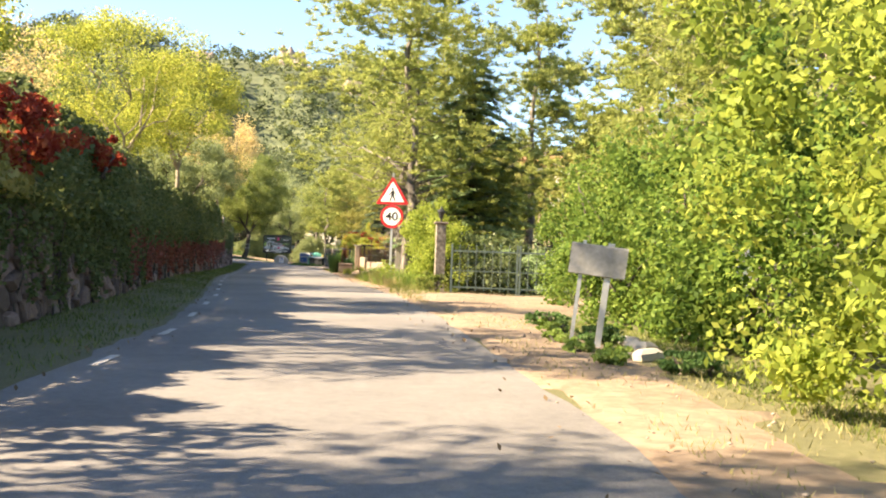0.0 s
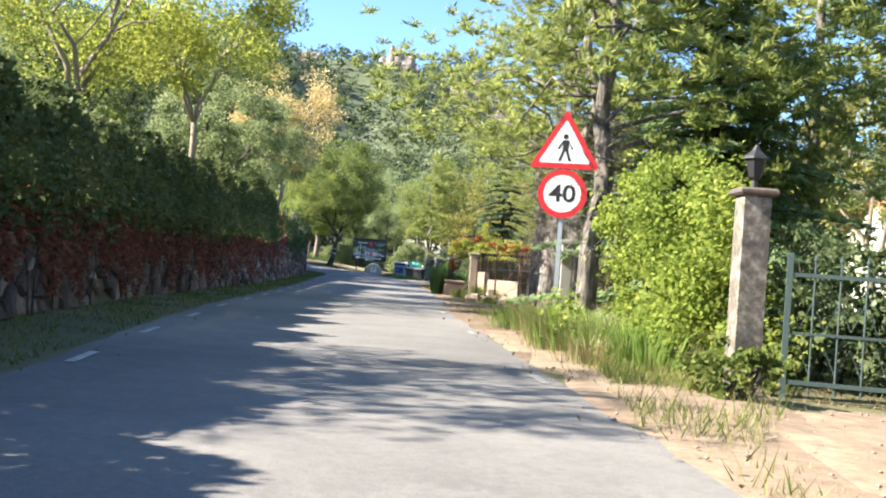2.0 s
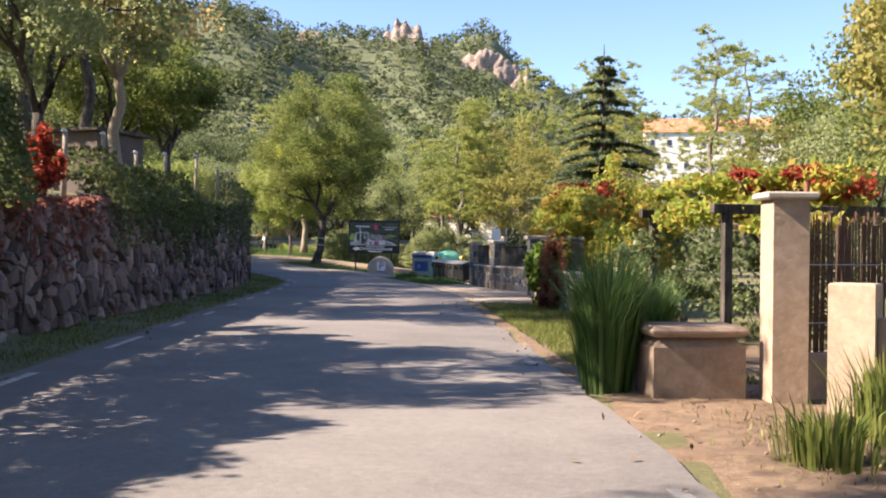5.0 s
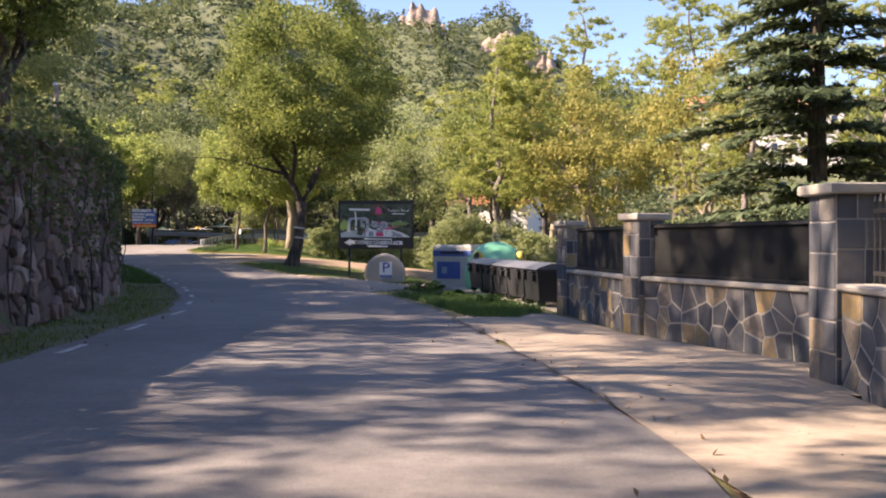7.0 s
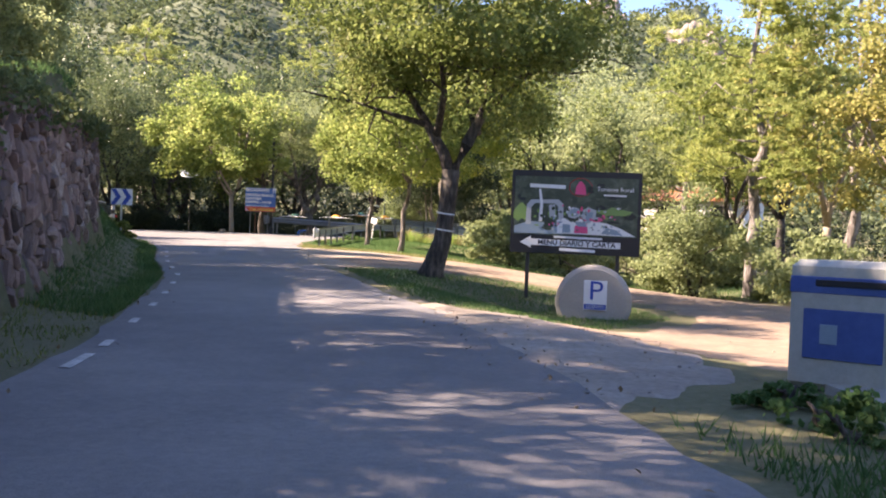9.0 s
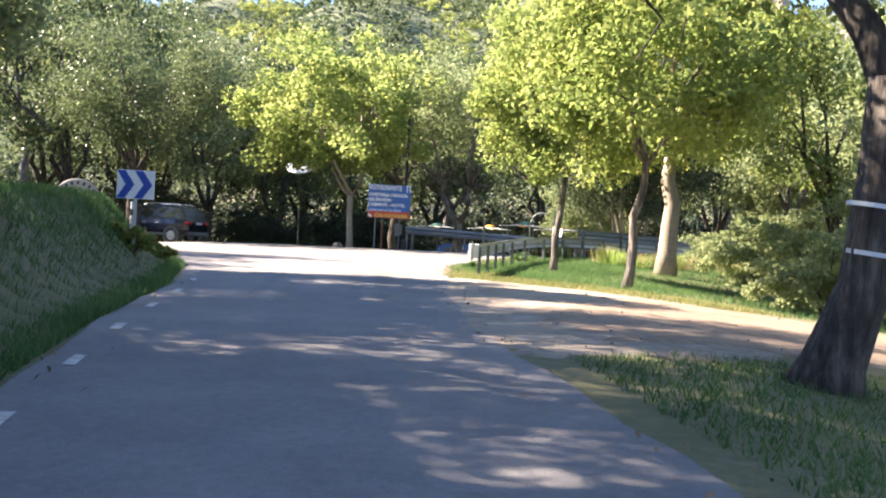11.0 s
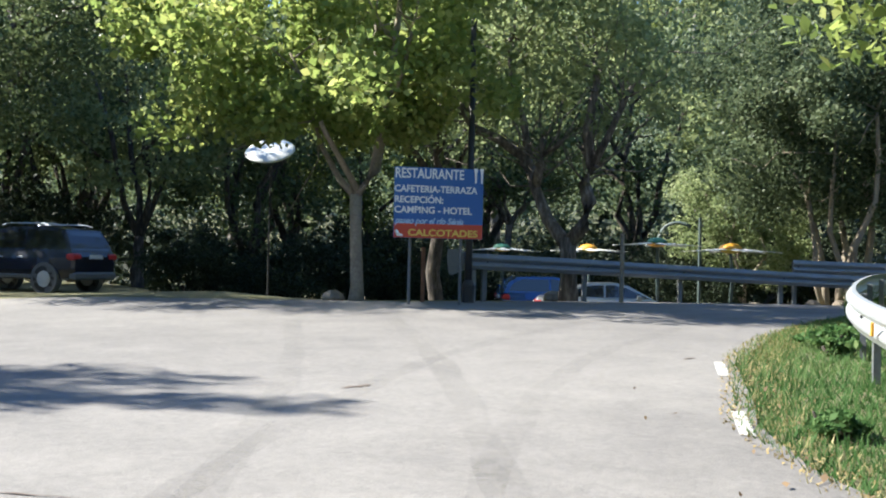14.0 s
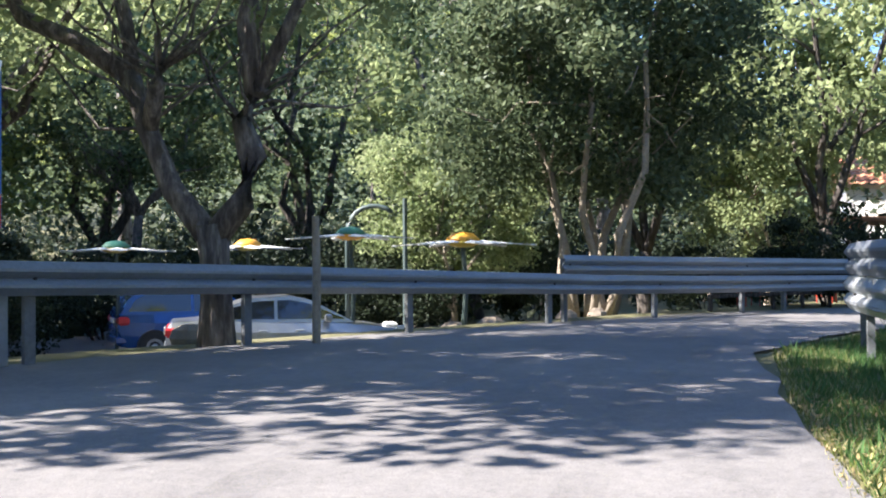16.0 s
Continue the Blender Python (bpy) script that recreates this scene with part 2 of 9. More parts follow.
M["bark_dark"] = bark("dark_bark", (0.02, 0.016, 0.013), (0.06, 0.05, 0.042), (0.15, 0.125, 0.1))
M["bark_pine"] = bark("pine_bark", (0.045, 0.039, 0.035), (0.16, 0.138, 0.12), (0.35, 0.31, 0.275), 11.0, 2.0, 0.09)
M["bark_grey"] = bark("knotty_grey_bark", (0.04, 0.034, 0.03), (0.13, 0.11, 0.095), (0.3, 0.26, 0.22))
M["bark_pale"] = surface("pale_bark", (0.14, 0.11, 0.08), (0.4, 0.34, 0.26), 2.0, 16, 0.9, 0.6)
M["galv"] = surface("galvanised_steel", (0.38, 0.4, 0.41), (0.6, 0.62, 0.63), 3, 30, 0.45, 0.06, metal=0.7)
# Darker, bluer copy of galv: the far rail's tree shade is in the colour.
M["shaded_rail_steel"] = surface("shade_darkened_galvanised", (0.16, 0.175, 0.195), (0.29, 0.31, 0.335), 2, 24, 0.55, 0.08, metal=0.5)
M["black_metal"] = surface("black_metal", (0.012, 0.012, 0.013), (0.03, 0.03, 0.03), 3, 30, 0.5, 0.1)
M["iron_green"] = surface("dark_green_iron", (0.03, 0.05, 0.05), (0.08, 0.11, 0.1), 3, 30, 0.5, 0.15)
M["white_wall"] = surface("white_plaster", (0.6, 0.57, 0.52), (0.82, 0.79, 0.74), 0.5, 8, 0.9, 0.2)
M["roof_tile"] = piece_surface("clay_roof_tile", [(0.0, (0.3, 0.12, 0.06)), (0.6, (0.48, 0.21, 0.11)), (1.0, (0.6, 0.33, 0.19))], island=True)
LF = {}
LF["oak"] = leafy("oak_leaves", [(0.06, 0.09, 0.025), (0.125, 0.165, 0.045), (0.21, 0.25, 0.075), (0.34, 0.33, 0.12)], 0.45)
LF["lime"] = leafy("lime_leaves", [(0.13, 0.17, 0.032), (0.25, 0.29, 0.055), (0.4, 0.41, 0.085), (0.55, 0.49, 0.14)], 0.55)
LF["plane"] = leafy("plane_leaves", [(0.085, 0.125, 0.035), (0.18, 0.24, 0.065), (0.3, 0.345, 0.105), (0.45, 0.43, 0.16)], 0.55)
LF["shrub"] = leafy("bright_shrub_leaves", [(0.035, 0.075, 0.016), (0.085, 0.15, 0.03), (0.17, 0.245, 0.05), (0.32, 0.36, 0.09)], 0.45)
LF["evergreen"] = leafy("evergreen_leaves", [(0.026, 0.04, 0.022), (0.06, 0.085, 0.044), (0.115, 0.145, 0.075), (0.21, 0.24, 0.135)], 0.35, 0.45)
LF["darkred"] = leafy("red_and_green_creeper_leaves", [(0.1, 0.12, 0.04), (0.22, 0.1, 0.065), (0.36, 0.1, 0.075), (0.25, 0.24, 0.09)], 0.45, 0.5, 0.9)
# Near-black leaves: the deep shade below the trees is put into their colour.
LF["deep_shade"] = leafy("shade_dark_leaves", [(0.01, 0.016, 0.009), (0.02, 0.03, 0.016), (0.036, 0.048, 0.025), (0.07, 0.085, 0.045)], 0.2)
LF["cedar"] = leafy("cedar_needles", [(0.035, 0.055, 0.035), (0.08, 0.115, 0.065), (0.145, 0.185, 0.1), (0.24, 0.265, 0.15)], 0.35)
LF["dry"] = leafy("dry_ochre_leaves", [(0.2, 0.15, 0.07), (0.32, 0.25, 0.12), (0.43, 0.34, 0.18)], 0.25, 0.8)
LF["dead"] = leafy("dead_leaves", [(0.12, 0.08, 0.05), (0.2, 0.14, 0.085), (0.3, 0.2, 0.11)], 0.1, 0.8)
# Paled and greyed crowns: distance haze is mixed into these leaf colours.
LF["far_pine"] = leafy("hazed_pine_crowns", [(0.07, 0.095, 0.045), (0.105, 0.135, 0.06), (0.145, 0.175, 0.08), (0.19, 0.21, 0.105)], 0.3, 0.8, 0.02)
LF["far_oak"] = leafy("hazed_oak_crowns", [(0.055, 0.075, 0.042), (0.08, 0.105, 0.056), (0.11, 0.135, 0.072), (0.145, 0.168, 0.092)], 0.3, 0.8, 0.02)
LF["lush"] = leafy("lush_grass", [(0.035, 0.08, 0.022), (0.06, 0.125, 0.038), (0.1, 0.175, 0.06), (0.18, 0.225, 0.09)], 0.4, 0.7, 0.5)
LF["gold"] = leafy("golden_leaves", [(0.3, 0.25, 0.1), (0.48, 0.39, 0.17), (0.62, 0.49, 0.24), (0.54, 0.38, 0.2)], 0.5)
LF["rust"] = leafy("rusty_leaves", [(0.13, 0.155, 0.045), (0.23, 0.235, 0.07), (0.34, 0.315, 0.105), (0.44, 0.37, 0.15)], 0.5)
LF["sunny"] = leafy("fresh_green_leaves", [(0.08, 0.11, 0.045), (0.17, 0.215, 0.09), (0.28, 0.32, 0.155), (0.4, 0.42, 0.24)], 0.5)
LF["hedge"] = leafy("mixed_shrub_leaves", [(0.08, 0.125, 0.025), (0.175, 0.235, 0.045), (0.32, 0.37, 0.075), (0.48, 0.47, 0.125)], 0.52)
LF["tall"] = leafy("tall_grass", [(0.1, 0.17, 0.035), (0.17, 0.26, 0.06), (0.27, 0.36, 0.1), (0.4, 0.42, 0.17)], 0.45, 0.7, 0.5)
LF["olive"] = leafy("grey_green_leaves", [(0.095, 0.125, 0.055), (0.195, 0.235, 0.105), (0.3, 0.34, 0.165), (0.38, 0.41, 0.21)], 0.5, 0.6)
LF["dark"] = leafy("dark_evergreen_leaves", [(0.028, 0.045, 0.022), (0.075, 0.105, 0.046), (0.145, 0.18, 0.08), (0.25, 0.28, 0.135)], 0.35, 0.4)
LF["pine"] = leafy("pine_needles", [(0.11, 0.145, 0.045), (0.22, 0.265, 0.075), (0.35, 0.38, 0.12), (0.46, 0.45, 0.19)], 0.5)
LF["scarlet"] = leafy("scarlet_creeper_leaves", [(0.1, 0.025, 0.018), (0.24, 0.035, 0.025), (0.36, 0.07, 0.035), (0.3, 0.13, 0.045)], 0.4, 0.5, 0.9)
LF["fir"] = leafy("fir_needles", [(0.11, 0.165, 0.08), (0.2, 0.285, 0.14), (0.31, 0.4, 0.2), (0.43, 0.5, 0.27)], 0.5)
LF["ivy"] = leafy("ivy_leaves", [(0.045, 0.068, 0.026), (0.09, 0.122, 0.044), (0.145, 0.172, 0.066), (0.22, 0.225, 0.1)], 0.35, 0.5)
LF["creeper"] = leafy("red_creeper_leaves", [(0.12, 0.19, 0.04), (0.26, 0.33, 0.065), (0.42, 0.35, 0.08), (0.48, 0.09, 0.05)], 0.5, 0.5, 0.9)
LF["redivy"] = leafy("dark_red_creeper_leaves", [(0.1, 0.075, 0.045), (0.22, 0.095, 0.07), (0.34, 0.11, 0.085), (0.2, 0.135, 0.08)], 0.4, 0.6, 0.8)
LF["grass"] = leafy("green_grass", [(0.055, 0.085, 0.02), (0.1, 0.14, 0.035), (0.19, 0.22, 0.06), (0.33, 0.3, 0.12)], 0.4, 0.7, 0.45)
LF["straw"] = leafy("dry_grass", [(0.12, 0.14, 0.045), (0.24, 0.225, 0.1), (0.37, 0.32, 0.17), (0.47, 0.4, 0.23)], 0.35, 0.7, 0.3)

# ---------- the plan: ground heights, road edges ----------
ROAD_L = [(-2.4, -20), (-2.7, 0), (-3.1, 11), (-3.66, 17), (-5.2, 26), (-7.2, 35.4), (-8.4, 41.6), (-10.0, 51.8), (-11.35, 59.8), (-12.5, 66), (-14.4, 76.4), (-15.15, 81.2), (-16.4, 87.2), (-17.9, 91.2), (-19.8, 95.2), (-22.7, 100.4), (-25.3, 104.8), (-28.6, 109.2), (-31.5, 113.5), (-34.7, 117.4), (-37.5, 120.2), (-42, 123.3), (-50, 126.5), (-70, 131)]
ROAD_R = [(3, -20), (1.9, 0), (1.47, 9.8), (0.96, 14.6), (0.2, 22), (-0.9, 29.5), (-2.08, 35.5), (-3.18, 41.4), (-3.9, 45.4), (-4.6, 50), (-4.95, 53.5), (-6.3, 62), (-8.09, 72.7), (-8.98, 78), (-9.72, 81), (-10.6, 84), (-11.6, 87.5), (-13.1, 91.5), (-15, 95.7), (-17.5, 100.4), (-20, 104), (-21.9, 106.8), (-25, 111.1), (-27.6, 115.5), (-29.4, 119.4), (-31.6, 124), (-32.5, 127.6), (-32.6, 130), (-32.4, 132.5), (-31.9, 136), (-30, 139.4), (-26, 143.4), (-15, 152.3)]
ROAD_FAR = [(-15, 158), (-25, 150.6), (-31, 145.2), (-34, 141.4), (-36.2, 138.5), (-39.5, 133.2), (-43, 131.6), (-47, 130.0), (-56, 131.5), (-70, 136)]
P_KNOTS = [(-60, 0.2), (4, 0.2), (28, 0.22), (38, 0.2), (44, 0.17), (67, -0.03), (72, -0.06), (88, -0.09), (95, -0.13), (103, 0.0), (111, 0.28), (116, 0.45), (120, 0.55), (126.5, 0.67), (130.5, 0.9), (134.5, 0.96), (140, 0.9), (160, 0.6), (400, 0.5)]
Q_KNOTS = [(-60, 0.1), (4, 0.15), (35, 0.15), (60, -0.05), (84, -0.12), (95, -0.16), (105, -0.45), (125, -0.5), (140, -0.4), (170, -0.3), (400, 0)]
LX = np.array(sorted(ROAD_L[:23], key=lambda p: p[1]))
RX = np.array(sorted(ROAD_R, key=lambda p: p[1]))


def sstep(v, a, b):
    u = np.clip((v - a) / (b - a), 0, 1)
    return u * u * (3 - 2 * u)


def soft(y, knots, w=2.0):
    k = np.array(knots)
    return sum(np.interp(y + d, k[:, 0], k[:, 1]) for d in (-w, -w / 2, 0, w / 2, w)) / 5


def edge_r(y):
    return np.interp(y, RX[:, 1], RX[:, 0])


def edge_l(y):
    return np.interp(y, LX[:, 1], LX[:, 0])


def wall_off(y):
    return np.interp(y, [-30, 0, 30, 42, 52, 60, 70, 78, 84, 90, 96, 107], [2.0, 2.0, 1.9, 1.7, 1.57, 1.45, 1.4, 1.35, 1.42, 1.55, 1.64, 1.9])


RIDGE = [(-180, 40), (-70, 60), (-40, 118), (-26, 114), (-18, 104), (-12, 91), (-8, 97), (-5, 101), (-3, 88), (0, 83), (3, 77), (6, 74), (9, 70), (14, 72), (20, 82), (28, 86), (40, 60), (70, 35), (180, 40)]


def zg(x, y):
    """Height of the ground."""
    x, y = np.asarray(x, float), np.asarray(y, float)
    p, q = soft(y, P_KNOTS), soft(y, Q_KNOTS)
    side = x - edge_r(y)
    z = p + (q - p) * sstep(side / np.interp(y, [108, 116], [4.5, 16]), 0.13, 1.0)
    # the garden terrace behind the retaining wall
    lw = edge_l(y) - wall_off(y) - 0.35 - x
    terrace = np.interp(y, [-30, 45, 62, 76, 88, 108], [1.8, 1.75, 1.7, 2.3, 2.85, 2.7])
    z = z + sstep(lw, 0.0, 0.3) * terrace * sstep(-y, -109, -105) + np.clip(lw - 1, 0, 30) * 0.12 * sstep(-y, -112, -95)
    # grassy bank between the wall's end and the junction
    lb = edge_l(y) - x
    z = z + sstep(lb, 0.7, 2.8) * 1.45 * sstep(y, 96, 104) * sstep(-y, -127, -121) * sstep(-lb, -12, -6)
    # lower parking ground beyond the far guard rail
    d = (x + 38.9) * -0.825 + (y - 134.1) * 0.566
    s = (x + 38.9) * 0.566 + (y - 134.1) * 0.825
    z = z - sstep(d, 0.9, 5.0) * sstep(s, -3.0, 2.0) * sstep(-s, -40, -12) * 0.95
    z = z - sstep(-x, 44, 52) * sstep(y, 118, 128) * 0.25
    # hills all round
    r = np.hypot(x, y - 60)
    az = np.degrees(np.arctan2(x, y - 40))
    h = np.interp(az, [a for a, _ in RIDGE], [v for _, v in RIDGE])
    wob = 0.82 + 0.14 * np.sin(x * 0.013 + y * 0.007) + 0.1 * np.sin(x * 0.031 - y * 0.023 + 1.3) + 0.05 * np.sin(x * 0.09 + y * 0.05)
    rise = sstep(r, 110, 470) * h * wob * (1 - 0.5 * sstep(r, 480, 1400))
    return z + rise


# ---------- mesh helpers ----------
class Geo:
    """Collects vertices and faces of one part."""

    def __init__(self):
        self.v, self.f = [], []

    def add(self, vs, fs):
        o = len(self.v)
        self.v += [tuple(p) for p in vs]
        self.f += [tuple(i + o for i in q) for q in fs]
        return self

    def box(self, c, s, rz=0.0, m=None, chamfer=0.0):
        hx, hy, hz = s[0] / 2, s[1] / 2, s[2] / 2
        k = min(chamfer, hx * 0.9, hy * 0.9, hz * 0.9)
        t = m if m is not None else Matrix.Translation(c) @ Matrix.Rotation(rz, 4, "Z")
        if k <= 0:
            vs = [(i * hx, j * hy, l * hz) for l in (-1, 1) for j in (-1, 1) for i in (-1, 1)]
            fs = [(0, 2, 3, 1), (4, 5, 7, 6), (0, 1, 5, 4), (2, 6, 7, 3), (0, 4, 6, 2), (1, 3, 7, 5)]
            return self.add([t @ Vector(p) for p in vs], fs)
        vs, fs = [], []
        ring = [(-1, -1), (1, -1), (1, 1), (-1, 1)]
        for z, ins in ((-hz, k), (-hz + k, 0), (hz - k, 0), (hz, k)):
            for a, b in ring:
                vs.append((a * (hx - ins), b * (hy - ins), z))
        for l in range(3):
            for i in range(4):
                j = (i + 1) % 4
                fs.append((l * 4 + i, l * 4 + j, l * 4 + 4 + j, l * 4 + 4 + i))
        fs += [(3, 2, 1, 0), (12, 13, 14, 15)]
        return self.add([t @ Vector(p) for p in vs], fs)

    def tube(self, pts, rads, n=8, caps=True, squash=1.0, rough=0.0):
        pts = [Vector(p) for p in pts]
        vs, fs = [], []
        for i, p in enumerate(pts):
            d = (pts[min(i + 1, len(pts) - 1)] - pts[max(i - 1, 0)]).normalized()
            a = d.cross(Vector((0, 0, 1)) if abs(d.z) < 0.9 else Vector((1, 0, 0))).normalized()
            b = d.cross(a)
            for k in range(n):
                w = 2 * math.pi * k / n
                q = p + (a * math.cos(w) + b * math.sin(w) * squash) * rads[i]
                if rough:
                    q = q + (q - p) * rough * (noise.noise((q.x * 6, q.y * 6, q.z * 1.3)) + 0.6 * noise.noise((q.x * 17, q.y * 17, q.z * 4)))
                vs.append(q)
        for i in range(len(pts) - 1):
            for k in range(n):
                k2 = (k + 1) % n
                fs.append((i * n + k, i * n + k2, (i + 1) * n + k2, (i + 1) * n + k))
        if caps:
            fs += [tuple(range(n))[::-1], tuple((len(pts) - 1) * n + k for k in range(n))]
        return self.add(vs, fs)

    def lathe(self, prof, n=16, m=None):
        t = m if m is not None else Matrix.Identity(4)
        vs, fs = [], []
        for r, z in prof:
            for k in range(n):
                w = 2 * math.pi * k / n
                vs.append(t @ Vector((r * math.cos(w), r * math.sin(w), z)))
        for i in range(len(prof) - 1):
            for k in range(n):
                k2 = (k + 1) % n
                fs.append((i * n + k, i * n + k2, (i + 1) * n + k2, (i + 1) * n + k))
        fs += [tuple(range(n))[::-1], tuple((len(prof) - 1) * n + k for k in range(n))]
        return self.add(vs, fs)

    def prism(self, poly, depth, m):
        """A polygon in the local xz plane pushed along local y."""
        n = len(poly)
        vs = [m @ Vector((p[0], -depth / 2, p[1])) for p in poly] + [m @ Vector((p[0], depth / 2, p[1])) for p in poly]
        fs = [tuple(range(n)), tuple(range(2 * n - 1, n - 1, -1))] + [((i + 1) % n, i, n + i, n + (i + 1) % n) for i in range(n)]
        return self.add(vs, fs)


def part(name, geo, mat, parent=None, label="", smooth=False):
    """Links a Geo as one mesh object, under a thing where a parent is given."""
    me = bpy.data.meshes.new(name)
    me.from_pydata(geo.v, [], geo.f)
    if smooth:
        me.polygons.foreach_set("use_smooth", [True] * len(me.polygons))
    me.materials.append(mat)
    me.update()
    ob = new(name, me)
    if parent:
        ob.parent = parent
    if label:
        ob["label"] = label
    return ob


def thing(name, m, label, category, group="", kind=""):
    e = new(name)
    e.matrix_world = m
    return tagged(e, label, category, group, kind)


def mesh_np(name, verts, faces, mat, parent=None, smooth=False):
    """A mesh from arrays; faces all have as many corners."""
    me = bpy.data.meshes.new(name)
    n, k = faces.shape
    me.vertices.add(len(verts))
    me.vertices.foreach_set("co", np.ascontiguousarray(verts, np.float32).ravel())
    me.loops.add(n * k)
    me.loops.foreach_set("vertex_index", np.ascontiguousarray(faces, np.int32).ravel())
    me.polygons.add(n)
    me.polygons.foreach_set("loop_start", np.arange(0, n * k, k, dtype=np.int32))
    if smooth:
        me.polygons.foreach_set("use_smooth", np.ones(n, bool))
    me.materials.append(mat)
    me.update(calc_edges=True)
    me.validate()
    ob = new(name, me)
    if parent:
        ob.parent = parent
    return ob


def leaves_mesh(name, centres, mat, rng, size=0.1, aspect=0.55, parent=None, up=0.3, vary=0.35, dirs=None):
    """Pointed four-cornered leaves, lightly folded, at the centres."""
    n = len(centres)
    d = rng.normal(size=(n, 3)) if dirs is None else dirs + rng.normal(size=(n, 3)) * 0.45
    d /= np.linalg.norm(d, axis=1)[:, None] + 1e-9
    nn = rng.normal(size=(n, 3))
    nn[:, 2] += up * 2
    side = np.cross(d, nn)
    side /= np.linalg.norm(side, axis=1)[:, None] + 1e-9
    nor = np.cross(side, d)
    L = size * (1 + vary * rng.uniform(-1, 1, n))[:, None]
    W = L * aspect * 0.5
    v = np.empty((n, 4, 3))
    v[:, 0] = centres - d * L * 0.5
    v[:, 1] = centres + side * W + nor * W * 0.3
    v[:, 2] = centres + d * L * 0.5
    v[:, 3] = centres - side * W + nor * W * 0.3
    f = np.arange(n * 4).reshape(n, 4)
    return mesh_np(name, v.reshape(-1, 3), f, mat, parent)


def blob(rng, n, centre, rad, hollow=0.55):
    """Points in an ellipsoid, thicker towards its skin."""
    p = rng.normal(size=(n, 3))
    p /= np.linalg.norm(p, axis=1)[:, None]
    r = hollow + (1 - hollow) * rng.uniform(0, 1, n) ** 0.6
    return np.asarray(centre) + p * r[:, None] * np.asarray(rad)


def limb(a, b, r0, r1, rng, bend=0.12, n=5):
    a, b = Vector(a), Vector(b)
    pts = []
    L = (b - a).length
    for i in range(n + 1):
        u = i / n
        p = a.lerp(b, u)
        if 0 < i:
            p += Vector(rng.normal(size=3)) * bend * L * 0.35 * math.sin(u * math.pi * 0.9)
        pts.append(p)
    return pts, [r0 + (r1 - r0) * i / n for i in range(n + 1)]


def smooth_path(pts, rads, k):
    """The same path with k rounded steps to each of its own."""
    out, rr = [], []
    for i in range(len(pts) - 1):
        p0, p1, p2, p3 = pts[max(i - 1, 0)], pts[i], pts[i + 1], pts[min(i + 2, len(pts) - 1)]
        for j in range(k):
            f = j / k
            out.append(0.5 * ((2 * p1) + (p2 - p0) * f + (2 * p0 - 5 * p1 + 4 * p2 - p3) * f * f + (3 * p1 - p0 - 3 * p2 + p3) * f ** 3))
            rr.append(rads[i] + (rads[i + 1] - rads[i]) * f)
    return out + [pts[-1]], rr + [rads[-1]]


def broadleaf(x, y, height, spread, leaf, bark, label, seed, n_leaves=9000, trunk=0.14, clear=0.33, leaf_size=0.13, fork=4, lean=(0, 0), dens=26, low=0.0, clump=0.22, name="tree", z=None):
    """A broad-leaved tree: trunk, forked limbs, and leaves in clumps round the limbs' ends."""
    rng = np.random.default_rng(seed)
    z0 = float(zg(x, y)) if z is None else z
    t = thing(name, pose(x, y, z0), label, "tree")
    g = Geo()
    top = Vector((lean[0], lean[1], height * clear))
    pts, rads = limb((0, 0, -0.15), top, trunk * 1.25, trunk * 0.8, rng, 0.05)
    rads[0] = trunk * 1.6
    g.tube(pts, rads, 9)
    ends = []
    for i in range(fork):
        a = 2 * math.pi * (i + rng.uniform(-0.25, 0.25)) / fork
        rr = spread * rng.uniform(0.35, 0.6)
        e = Vector((top.x + math.cos(a) * rr, top.y + math.sin(a) * rr, height * rng.uniform(0.6, 0.8)))
        p2, r2 = limb(top - Vector((0, 0, trunk * 0.5)), e, trunk * 0.62, trunk * 0.22, rng, 0.16)
        g.tube(p2, r2, 6)
        ends.append(e)
        for j in range(3):
            s = p2[rng.integers(2, 5)]
            a2 = a + rng.uniform(-1.1, 1.1)
            e2 = s + Vector((math.cos(a2) * spread * rng.uniform(0.25, 0.5), math.sin(a2) * spread * rng.uniform(0.25, 0.5), height * rng.uniform(0.02, 0.26)))
            p3, r3 = limb(s, e2, trunk * 0.26, trunk * 0.07, rng, 0.2, 4)
            g.tube(p3, r3, 5)
            ends.append(e2)
    part("trunk", g, bark, t, smooth=True)
    cz = height * (clear + 1 - low) / 2 + height * 0.04
    rz = height * (1 - clear + low) / 2
    cs = [np.array(e) for e in ends]
    shell = rng.normal(size=(dens, 3))
    shell /= np.linalg.norm(shell, axis=1)[:, None]
    for s in shell:
        cs.append(np.array((lean[0], lean[1], cz)) + s * np.array((spread, spread, rz)) * rng.uniform(0.55, 0.92))
    per = max(20, n_leaves // len(cs))
    pts = [blob(rng, per, c, spread * clump * rng.uniform(0.7, 1.35) * np.array((1, 1, 0.75)), 0.2) for c in cs]
    leaves_mesh("crown", np.concatenate(pts), leaf, rng, leaf_size, 0.6, t)
    return t


